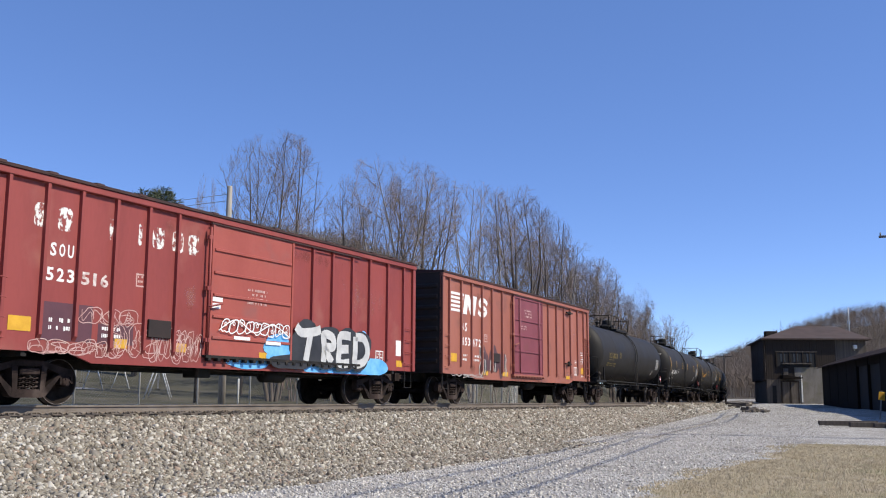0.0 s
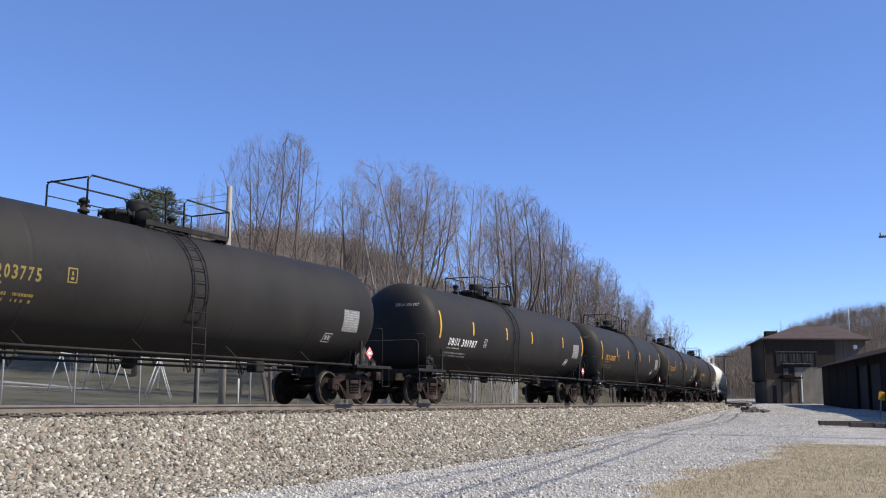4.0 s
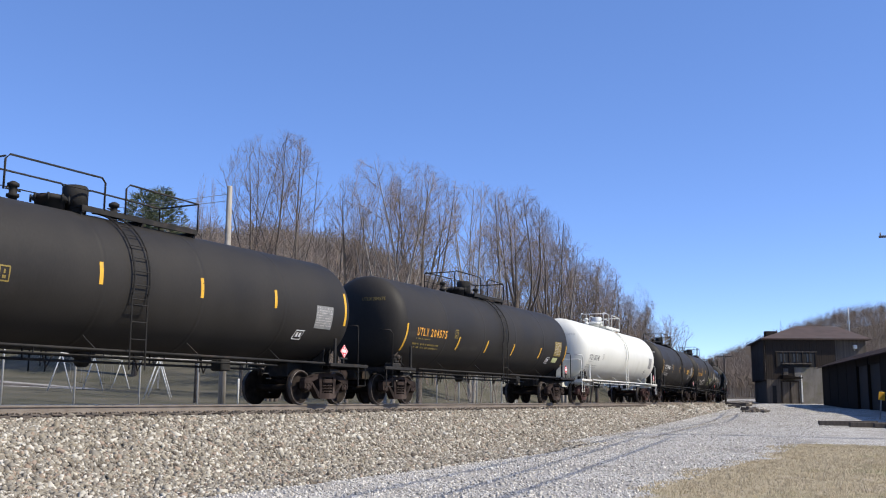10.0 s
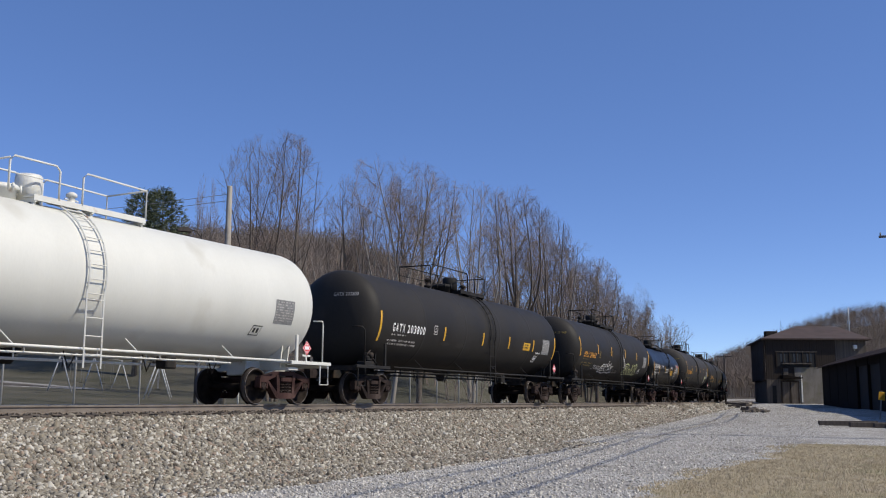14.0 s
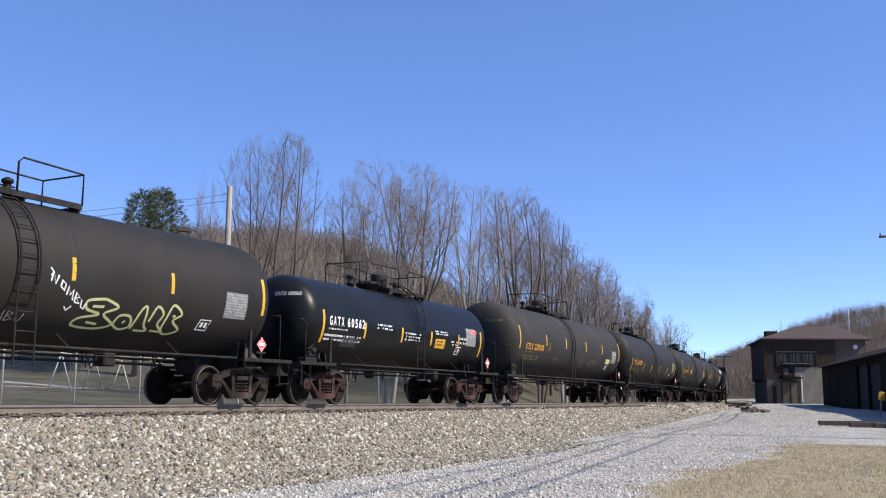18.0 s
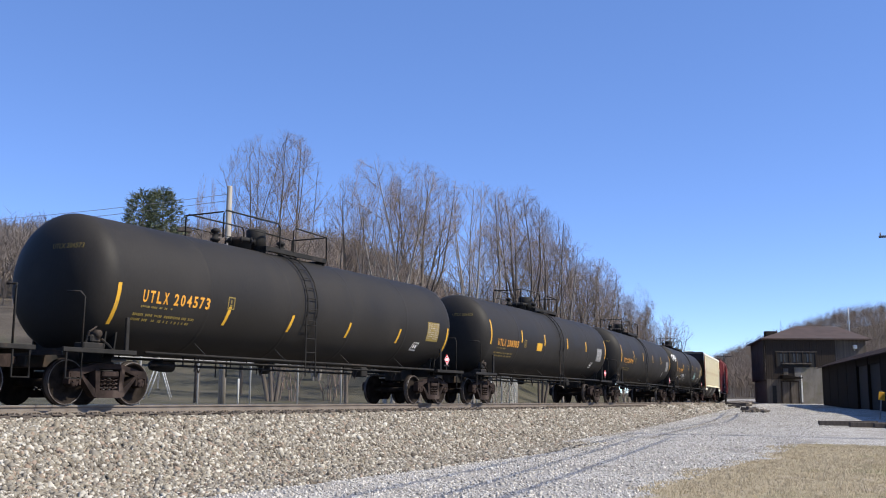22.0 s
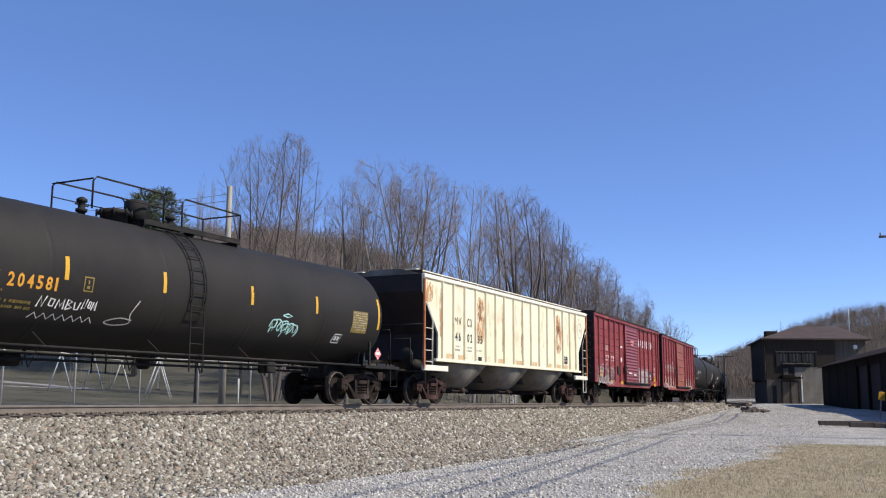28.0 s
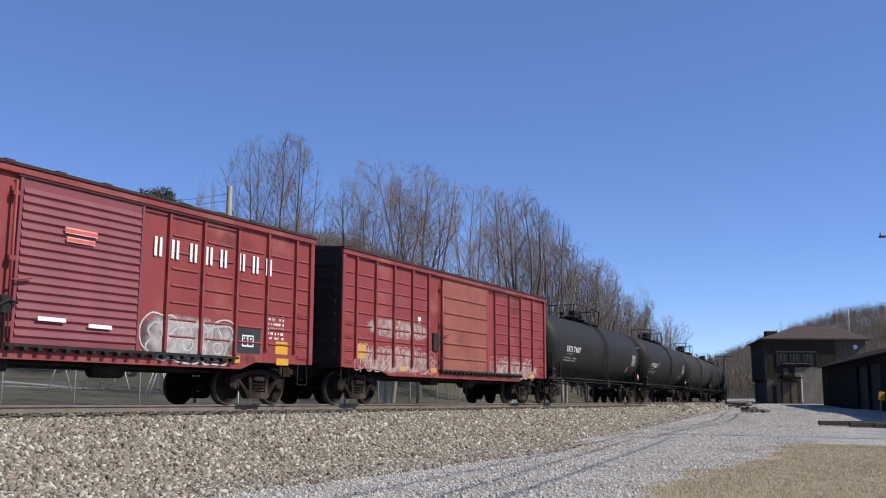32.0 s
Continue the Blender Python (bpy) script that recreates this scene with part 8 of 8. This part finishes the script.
yellow_marks(c, (4.6,), 1.05, 0.5, 0.14)
yellow_marks(c, (6.68,), 1.32, 0.45, 0.28)
mark(c, "stencil_box", merge(box_outline(5.72, 1.25, 6.16, 1.62, 0.04, f), patch(5.92, 5.96, 1.3, 1.58, f, rows=1), bars(6.68, 1.72, 0.5, 0.6, 6, f, 5), bars(5.85, 1.72, 0.22, 0.2, 3, f, 6), bars(6.72, 1.12, 0.42, 0.13, 1, f, 7)), WHITE_INK)
mark(c, "route_board", Shape().box(-3.55, -2.95, -1.50, -1.44, 1.52, 1.85, 0.01), CAR_END)
for k, (u, z, ru, rv) in enumerate(((-4.2, 1.5, 0.34, 0.5), (-3.4, 1.6, 0.42, 0.55), (-2.65, 1.45, 0.34, 0.45))):
    mark(c, "black_spray", blob(u, z, ru, rv, flat_side(-1.443), 50 + k, 0.002 + 0.0004 * k, wob=0.35, floor=0.9), MAROON_SPRAY, "dark sprayed fill")
mark(c, "spray_tag", merge(strokes_on(flat_side(-1.447), -4.75, 1.0, 1.15, 1.15, BUBBLE_PIECE[:2], 0.05), strokes_on(flat_side(-1.447), -3.85, 0.92, 1.0, 1.25, CROWN_PIECE[1:5], 0.055), strokes_on(flat_side(-1.447), -3.1, 1.0, 0.9, 0.85, BUBBLE_PIECE[4:5], 0.05)), DIM_WHITE, "angular white sprayed letters")
mark(c, "black_spray", merge(strokes_on(flat_side(-1.446), -4.68, 0.97, 1.15, 1.15, BUBBLE_PIECE[:2], 0.06), strokes_on(flat_side(-1.446), -3.78, 0.9, 1.0, 1.25, CROWN_PIECE[1:5], 0.06)), DARK_SPRAY, "black sprayed shadow lines")
mark(c, "square_mark", merge(box_outline(-4.28, 2.22, -4.02, 2.5, 0.03, SKIN), bars(-4.22, 2.27, 0.16, 0.18, 2, SKIN, 33)), PALE_RED_INK)
for u0, u1, z0, z1, m in ((1.6, 7.6, 0.88, 1.6, CHALK_WEAR), (-7.6, -1.8, 3.4, 4.1, GRIME_WEAR), (1.7, 7.6, 2.0, 4.1, CHALK_WEAR), (2.0, 7.6, 0.86, 1.5, GRIME_WEAR), (-7.6, -1.8, 0.86, 1.6, GRIME_WEAR)):
    mark(c, "paint_wear", patch(u0, u1, z0, z1, SKIN, 0.0012 + 0.0006 * (m is GRIME_WEAR), rows=1), m)
mark(c, "blue_line", scrawl(-7.0, 0.9, 2.4, 0.12, f, 9, 5, 0.02), DIM_WHITE)

mark(c, "door_stop", Shape().box(4.55, 5.35, -1.56, -1.50, 3.98, 4.04).box(4.85, 5.0, -1.60, -1.50, 3.92, 4.08, 0.02), BLACK_STEEL, "dark door stop")
mark(c, "door_stop", Shape().box(4.3, 5.1, -1.56, -1.50, 1.70, 1.75).box(4.68, 4.84, -1.60, -1.50, 1.62, 1.84, 0.03), BLACK_STEEL, "dark door stop")
mark(c, "dark_patch", patch(7.2, 7.55, 1.45, 1.95, SKIN, 0.003, rows=1), DARK_PATCH, "dark repainted patch")

# tank cars
K = "black tank car with yellow stripes and orange lettering"
tank_car(-97.0, "black tank car with yellow lettering and no stripes", "UTLX 203775", ladder=0.0, ink=DIM_YELLOW, stripes=(), text_u=-6.1, text_w=1.84, text_z=2.30, seed=1, half=7.32, sheet=DIM_WHITE)
tank_car(-77.95, "black tank car with white lettering and yellow stripes", "DBUX 301987", ladder=-0.83, ink=WHITE_INK, small=DIM_WHITE, stripes=(-7.37, -4.77, -1.70, 0.95, 4.68, 7.37), text_w=2.3, text_z=1.98, seed=2, sheet=WHITE_INK, half=7.5, coupled=9.3, tc=7.2, platform=(-2.0, 1.6), end_rail=True, brake_wheel=True)
tank_car(-59.89, K, "UTLX 212657", ladder=0.35, platform=(-3.4, 1.4), seed=3, sheet=WHITE_INK)
tank_car(-41.79, K, "UTLX 212526", ladder=-0.5, platform=(-2.8, 2.6), seed=4, sheet=WHITE_INK)
c = tank_car(-23.70, "black tank car with low yellow stripes and scuffed paint", "UTLX 204575", ladder=0.34, seed=5, stripes=(-7.29, -3.6, -1.2, 1.3, 4.2, 7.29), stripe_z=2.05, sheet=YELLOW, slant=0.10)
part("scuff", merge(*[blob(u, z, 0.3, 0.1, round_side(TR, TZ, 1.9), i, 0.002) for i, (u, z) in enumerate(((-3.0, 0.0), (-2.2, 0.05), (-6.9, 0.3)))]), DULL_TANK, c, "pale scuff")
part("lime_patch", patch(5.9, 6.5, 0.0, 0.22, round_side(TR, TZ, 1.75), 0.006), LIME_SPRAY, c)
tank_car(-5.6, "white tank car with black lettering and white rails", "UTLX 202742", half=7.45, body=WHITE_TANK, steel=WHITE_STEEL, iron=RUSTY_IRON, ladder=0.2, ink=BLACK_INK, small=GREY_INK, stripes=(), text_u=-7.15, text_w=1.85, text_z=2.08, text_h=0.25, seed=6, sheet=BLACK_INK, platform=(-1.5, 2.1), end_rail=True)
c = tank_car(12.82, "black tank car with white lettering and an orange sticker", "GATX 203800", ladder=0.7, ink=WHITE_INK, small=DIM_WHITE, stripes=(-7.33, -3.1, 0.0, 2.4, 4.9, 7.33), text_w=2.15, text_z=2.2, platform=(-3.3, 1.2), seed=7, sheet=WHITE_INK, stripe_z=2.3)
part("sticker", patch(3.85, 4.55, 0, 0.3, round_side(TR, TZ, 2.1), 0.004), YELLOW, c, "orange telephone sticker")
part("sticker_print", bars(3.9, 0.03, 0.6, 0.22, 2, round_side(TR, TZ, 2.1), 4, 0.4, 0.007), BLACK_INK, c)
part("serial", bars(5.3, 0.0, 0.5, 0.14, 1, round_side(TR, TZ, 1.95), 5), WHITE_INK, c)
part("chalk_scuff", merge(blob(-1.8, 0.1, 0.3, 0.1, round_side(TR, TZ, 1.9), 3, 0.002), blob(-2.9, 0.1, 0.3, 0.08, round_side(TR, TZ, 1.9), 4, 0.002)), DULL_TANK, c)
c = tank_car(31.04, "black tank car with white and lime sprayed graffiti", "UTLX 211660", ladder=0.36, seed=8, sheet=WHITE_INK)
sd = round_side(TR, TZ, 1.62)
part("spray_tag", strokes_on(sd, -4.55, 0.02, 1.3, 0.30, SMALL_TAG, 0.030), WHITE_INK, c, "thin white sprayed tag")
part("spray_tag", strokes_on(sd, -3.2, -0.16, 2.55, 0.74, CROWN_PIECE, 0.046), WHITE_INK, c, "white sprayed letters with a pointed crown")
part("spray_tag", strokes_on(sd, -0.55, -0.12, 1.1, 0.30, SMALL_TAG, 0.024), DIM_WHITE, c)
part("spray_tag", merge(strokes_on(lambda a, b, o: sd(a, b - 0.55 * (a - 0.9), o), 0.9, 0.78, 0.95, 0.26, SMALL_TAG, 0.040), ribbon([(0.86, 1.06), (0.93, 0.98), (0.88, 0.90)], 0.03, sd, 0.007), ribbon([(1.35, 0.34), (1.42, 0.26), (1.52, 0.36)], 0.03, sd, 0.007)), WHITE_INK, c, "steep white sprayed tag")
part("spray_tag", strokes_on(sd, 1.75, -0.10, 2.9, 0.72, BUBBLE_PIECE, 0.058, sharp=False), LIME_SPRAY, c, "pale lime sprayed letters")
FULL_TANK = (TR, TZ)
TR, TZ = 1.27, 2.31   # a smaller tank
c = tank_car(46.25, "short glossy black tank car with bright yellow stripes", "GATX 60562", half=5.25, coupled=6.75, tc=4.55, body=GLOSS_TANK, iron=RUSTY_IRON, ladder=0.45, ink=WHITE_INK, small=WHITE_INK, stripes=(-5.02, -2.87, -0.68, 1.25, 3.25, 5.04), text_u=-4.75, text_w=1.9, text_z=2.18, seed=9, sheet=WHITE_INK, stripe_z=2.12, box_mark=False, platform=(-2.7, 1.5))
TR, TZ = FULL_TANK
sd = round_side(1.27, 2.31, 1.66)
part("sticker", patch(1.55, 2.25, 0.2, 0.52, sd, 0.004), YELLOW, c, "orange telephone sticker")
part("sticker_print", bars(1.6, 0.24, 0.6, 0.22, 2, sd, 4, 0.4, 0.007), BLACK_INK, c)
part("red_sticker", blob(4.45, 0.9, 0.24, 0.09, sd, 3, 0.004, wob=0.05), STICKER_RED, c, "red oval sticker")
part("notes", merge(bars(-2.2, 0.55, 0.9, 0.2, 2, sd, 5), bars(-0.5, 0.3, 1.0, 0.3, 3, sd, 6), bars(1.5, 0.62, 0.9, 0.16, 2, sd, 7), bars(2.7, 0.3, 0.5, 0.2, 2, sd, 8), bars(3.35, 0.35, 0.5, 0.3, 2, sd, 9)), WHITE_INK, c)
part("black_patch", patch(-4.0, -3.2, -0.05, 0.22, sd, 0.004), DARK_SPRAY, c)
c = tank_car(61.86, "dusty black tank car with faded orange lettering", "UTLX 211808", body=DULL_TANK, ladder=-0.65, seed=10, sheet=WHITE_INK)
part("lime_sticker", patch(4.95, 5.65, 0.28, 0.52, round_side(TR, TZ, 1.72), 0.005), LIME_SPRAY, c, "yellow-green sticker")
for u, ru in ((-2.8, 0.5), (0.9, 0.5), (2.7, 0.9)):
    part("scuff", patch(u - ru, u + ru, -0.25, 0.45, round_side(TR, TZ, 1.8), 0.002), TANK_DUST, c, "grey scuff")
tank_car(79.65, "black tank car with low slanted yellow stripes", "UTLX 204573", ladder=-0.6, seed=11, stripes=(-7.29, -3.9, -1.4, 1.3, 4.1, 7.29), stripe_z=2.05, sheet=YELLOW, slant=0.10)
c = tank_car(97.77, "black tank car with orange lettering and a yellow notice", "UTLX 206905", ladder=0.5, seed=12, sheet=WHITE_INK)
part("notice", patch(-2.45, -1.85, 0.0, 0.32, round_side(TR, TZ, 2.15), 0.004), YELLOW, c, "yellow notice")
tank_car(115.72, K, "UTLX 204794", ladder=-0.72, seed=13, sheet=DIM_WHITE, text_w=2.3)
c = tank_car(133.86, "black tank car with white and teal sprayed tags", "UTLX 204581", ladder=-0.52, platform=(-2.4, 2.4), text_u=-6.45, seed=14, sheet=YELLOW)
sd = round_side(TR, TZ, 1.72)
part("spray_tag", strokes_on(head_side(7.32, TR, TZ), 0.62, 0.16, -0.52, 0.42, LOOP_TAG, 0.034, sharp=False), WHITE_INK, c, "looping white sprayed tag on the tank's end")
part("spray_tag", merge(strokes_on(sd, -4.72, 0.12, 1.0, 0.28, SMALL_TAG, 0.034), strokes_on(sd, -3.66, 0.16, 0.55, 0.26, SMALL_TAG[:3], 0.03), ribbon([(-4.8 + 0.11 * i, -0.10 + 0.13 * (i % 2)) for i in range(15)], 0.022, sd)), WHITE_INK, c, "white sprayed tag")
part("spray_tag", ribbon(curve_through([(-2.2, 0.5), (-2.35, 0.2), (-2.3, -0.02), (-2.7, -0.1), (-2.95, -0.04), (-2.6, 0.08), (-2.25, 0.05)], 6), 0.03, sd), DIM_WHITE, c)
part("spray_tag", merge(strokes_on(sd, 2.25, 0.0, 1.2, 0.46, LOOP_TAG, 0.036, sharp=False), strokes_on(sd, 2.3, 0.1, 1.1, 0.30, SMALL_TAG, 0.03, 0.008), ribbon([(2.7, 0.58), (2.9, 0.63), (3.1, 0.58), (2.9, 0.54), (2.7, 0.58)], 0.03, sd)), TEAL_SPRAY, c, "teal and white sprayed tag")
part("notice", patch(-6.3, -6.08, -0.02, 0.16, sd, 0.004), WHITE_INK, c, "small pale sticker")

# hopper
hopper_car(152.15)

# two darker red box cars
c = box_car(169.42, "dark red box car with a ribbed maroon door and sprayed tags", RED_B, (-6.95, -5.88, -4.80, -3.69, -2.58, 2.45, 3.57, 4.76, 5.92, 7.09), (-1.48, 1.64), "ribbed", PURPLE_DOOR, half=7.85, ze=4.40, seed=3, dents=True, sill=(1.02, 0.84))
worn_name(c, (2.0, 2.52, 3.1, 3.62, 4.12, 4.78, 5.3, 5.82), 3.18, 0.42, 0.30, 7, 0.05)
mark(c, "lettering", letters("SOU", -5.72, 2.64, 0.26, SKIN, 0.72), WHITE_INK, "white reporting mark")
mark(c, "lettering", letters("527", -5.74, 2.14, 0.26, SKIN, 0.98), WHITE_INK, "white car number")
mark(c, "lettering", letters("573", -4.66, 2.14, 0.26, SKIN, 0.98), WHITE_INK, "white car number")
mark(c, "small_lettering", merge(bars(-5.75, 1.42, 0.55, 0.3, 2, SKIN, 3), bars(-4.65, 1.36, 0.6, 0.3, 2, SKIN, 4), bars(5.98, 1.55, 0.7, 0.7, 6, SKIN, 5)), WHITE_INK)
mark(c, "salmon_print", merge(patch(-0.45, 0.35, 3.28, 3.40, flat_side(-1.585), rows=1), patch(-0.4, 0.3, 3.12, 3.22, flat_side(-1.585), rows=1)), PALE_RED_INK)
mark(c, "red_print", merge(patch(-0.45, 0.35, 3.31, 3.37, flat_side(-1.590), rows=1), patch(-0.4, 0.3, 3.145, 3.195, flat_side(-1.590), rows=1)), STICKER_RED)
mark(c, "white_tab_paint", merge(patch(-0.95, -0.3, 1.56, 1.64, flat_side(-1.59), rows=1), patch(0.25, 0.85, 1.5, 1.58, flat_side(-1.59), rows=1)), WHITE_INK)
mark(c, "route_board", Shape().box(-3.1, -2.62, -1.50, -1.44, 1.5, 1.92, 0.01), CAR_END)
mark(c, "paint_wear", patch(1.72, 4.95, 0.88, 2.02, flat_side(-1.4465), 0.003, rows=1), SILVER_MIST, "silver sprayed fill")
mark(c, "paint_wear", patch(-7.4, -3.4, 0.88, 1.75, flat_side(-1.442), 0.003, rows=1), WHITE_WASH, "pale sprayed fill")
mark(c, "sticker", patch(-2.28, -1.92, 2.18, 2.40, SKIN, 0.004, rows=1), WHITE_INK, "small white sticker")
mark(c, "sticker", patch(-2.30, -1.86, 2.92, 3.02, SKIN, 0.004, 0.06, 1), WHITE_INK, "torn white sticker")
mark(c, "square_mark", merge(box_outline(-3.25, 2.42, -2.95, 2.78, 0.025, SKIN), bars(-3.19, 2.48, 0.18, 0.22, 2, SKIN, 31)), PALE_RED_INK)
mark(c, "lock_gear", Shape().box(-1.75, -1.52, -1.60, -1.50, 1.62, 1.98, 0.03).tube([(-1.9, -1.6, 1.72), (-1.62, -1.62, 1.88), (-1.42, -1.6, 1.84)], 0.03, 5).tube([(-1.66, -1.58, 1.0), (-1.66, -1.58, 1.65)], 0.028, 5), BLACK_STEEL, "greasy dark door lock gear")
mark(c, "black_board", patch(4.75, 5.75, 1.22, 1.85, SKIN, 0.004, rows=1), DARK_SPRAY)
mark(c, "stencil_box", merge(box_outline(5.05, 1.38, 5.48, 1.66, 0.035, flat_side(-1.446)), patch(5.25, 5.28, 1.4, 1.64, flat_side(-1.446), 0.005, rows=1), bars(5.12, 1.42, 0.3, 0.18, 2, flat_side(-1.446), 3)), WHITE_INK)
yellow_marks(c, (-6.75,), 1.32, 0.55, 0.3)
yellow_marks(c, (-4.6, -2.3, 2.5, 4.5, 6.4), 0.98, 0.5, 0.17)
yellow_marks(c, (6.35,), 1.25, 0.5, 0.32)
for u, w, sdd in ((-7.2, 1.0, 1), (-6.3, 1.2, 2), (-5.0, 1.3, 3), (1.75, 1.1, 4), (2.6, 1.2, 5), (3.6, 1.2, 6)):
    mark(c, "spray_tag", bubble(u, 0.92, w, 1.05, flat_side(-1.447), sdd + 60, 2 if sdd < 4 else 1, 0.035), SILVER_SPRAY if sdd > 3 else DIM_WHITE, "silver sprayed letters")
    mark(c, "spray_fill", blob(u + w * 0.5, 1.42, 0.52, 0.46, flat_side(-1.443), sdd, 0.002 + 0.0004 * sdd, floor=0.9), MAROON_SPRAY)
    mark(c, "spray_line", bubble(u + 0.1, 1.0, w - 0.2, 0.8, flat_side(-1.447), sdd + 70, 1, 0.05, 0.0075), DIM_WHITE)
for u0, u1, z0, z1, m in ((-7.6, -1.6, 0.88, 1.7, CHALK_WEAR), (1.7, 7.6, 0.88, 2.2, CHALK_WEAR), (-7.6, -1.6, 3.4, 4.2, GRIME_WEAR), (1.7, 7.6, 3.5, 4.2, GRIME_WEAR), (1.7, 7.6, 0.86, 1.3, GRIME_WEAR)):
    mark(c, "paint_wear", patch(u0, u1, z0, z1, SKIN, 0.0012 + 0.0006 * (m is GRIME_WEAR), rows=1), m)

c = box_car(186.40, "faded dark red box car with a rust-orange door", RED_B, (-7.02, -5.95, -4.87, -3.71, -2.63, 2.65, 3.99, 5.14, 6.36), (-1.71, 1.89), "panel", RUST_DOOR, half=7.8, ze=4.36, seed=4, dents=True, hoods=True, sill=(1.02, 0.84))
worn_name(c, (-6.5, -5.7, -5.2, -4.5, -3.9, -3.2, -2.5), 3.1, 0.42, 0.30, 9, 0.35, PALE_RED_INK)
worn_name(c, (2.9, 2.95, 2.85, 4.2, 5.3), 3.0, 0.42, 0.3, 10, 0.5, PALE_RED_INK)
for words, u in (("SOU", -5.78), ("530", -4.72), ("035", -3.56)):
    mark(c, "lettering", letters(words, u, 2.1, 0.26, SKIN, 0.9), PALE_RED_INK, "worn car number")
for u0, u1, z0, z1, m in ((-7.3, -1.9, 0.86, 1.75, WHITE_WASH), (2.1, 7.4, 0.86, 1.7, WHITE_WASH), (-6.8, -2.2, 1.9, 2.6, WHITE_WASH)):
    mark(c, "paint_wear", patch(u0, u1, z0, z1, flat_side(-1.442), 0.003, rows=1), m, "washed-out pale paint")
mark(c, "paint_wear", patch(-1.6, 1.8, 1.12, 1.75, flat_side(-1.528), 0.003, rows=1), RUST_WASH, "pale rust wash along the door's foot")
mark(c, "white_square", patch(-3.3, -3.1, 2.55, 2.75, flat_side(-1.447), rows=1), WHITE_INK)
yellow_marks(c, (-6.9,), 1.3, 0.5, 0.4)
yellow_marks(c, (-4.4, -2.4, 3.2, 6.2), 1.0, 0.4, 0.15)
for u, w, sdd in ((-7.0, 1.0, 1), (-5.9, 1.3, 2), (-4.8, 1.3, 3), (-3.6, 1.5, 4), (2.2, 1.2, 5), (3.4, 1.2, 6), (5.0, 1.4, 7)):
    mark(c, "spray_tag", merge(bubble(u, 0.95, w, 0.8, flat_side(-1.447), sdd + 80, 3, 0.022), scrawl(u + 0.1, 0.95, w, 0.6, flat_side(-1.449), sdd + 90, 4, 0.02)), PALE_RED_INK, "faded white sprayed letters")
for u0, u1, z0, z1, m in ((-7.6, -1.8, 0.88, 1.7, CHALK_WEAR), (2.0, 7.6, 0.88, 2.2, CHALK_WEAR), (-7.6, -1.8, 2.6, 3.8, CHALK_WEAR), (2.0, 7.6, 3.2, 4.2, GRIME_WEAR)):
    mark(c, "paint_wear", patch(u0, u1, z0, z1, SKIN, 0.0012 + 0.0006 * (m is GRIME_WEAR), rows=1), m)
mark(c, "route_board", Shape().box(-2.3, -1.95, -1.50, -1.44, 1.7, 2.3, 0.01), CAR_END)

# tank cars that follow
tank_car(203.3, "black tank car with white lettering behind the box cars", "GATX 74187", ladder=0.3, ink=WHITE_INK, small=DIM_WHITE, stripes=(), text_u=-6.2, text_w=2.2, text_z=2.3, seed=15, sheet=DIM_WHITE, box_mark=False)
tank_car(221.4, "black tank car with white lettering", "GATX 20387", ladder=0.4, ink=WHITE_INK, small=DIM_WHITE, stripes=(), seed=16, text_w=2.0, sheet=DIM_WHITE)
tank_car(239.5, "dusty black tank car far down the train", "", body=DULL_TANK, ladder=-0.5, seed=17, near=False, stripes=())
tank_car(257.6, "black tank car far down the train", "", ladder=0.4, seed=18, near=False, stripes=())
tank_car(275.7, "dusty black tank car far down the train", "", body=DULL_TANK, ladder=-0.5, seed=19, near=False, stripes=())
tank_car(293.8, "black tank car at the far end of the train", "", ladder=0.4, seed=20, near=False, stripes=())


def rolling(place, tc):
    """Rows for one car: both truck centres ride the line."""
    rows = []
    for i in range(33):
        s = place - gone(float(i))
        x0, y0, _ = track(s - tc)
        x1, y1, _ = track(s + tc)
        rows.append((float(i), pose(float(x0 + x1) / 2, float(y0 + y1) / 2, 0.0, 0, 0, math.degrees(math.atan2(y1 - y0, x1 - x0)))))
    return rows


def motions():
    for car, place, tc in CARS:
        walk(car, rolling(place, tc))
    # every axle turns as far as the train has rolled
    turns = []
    for i in range(481):
        t = i / 15.0
        turns.append((t, math.degrees((gone(t) - gone(0.0)) / AXLE_Z)))
    for w in WHEELSETS:
        p = w.location.copy()
        walk(w, [(t, pose(p.x, p.y, p.z, 0, -a, 0)) for t, a in turns])


motions()
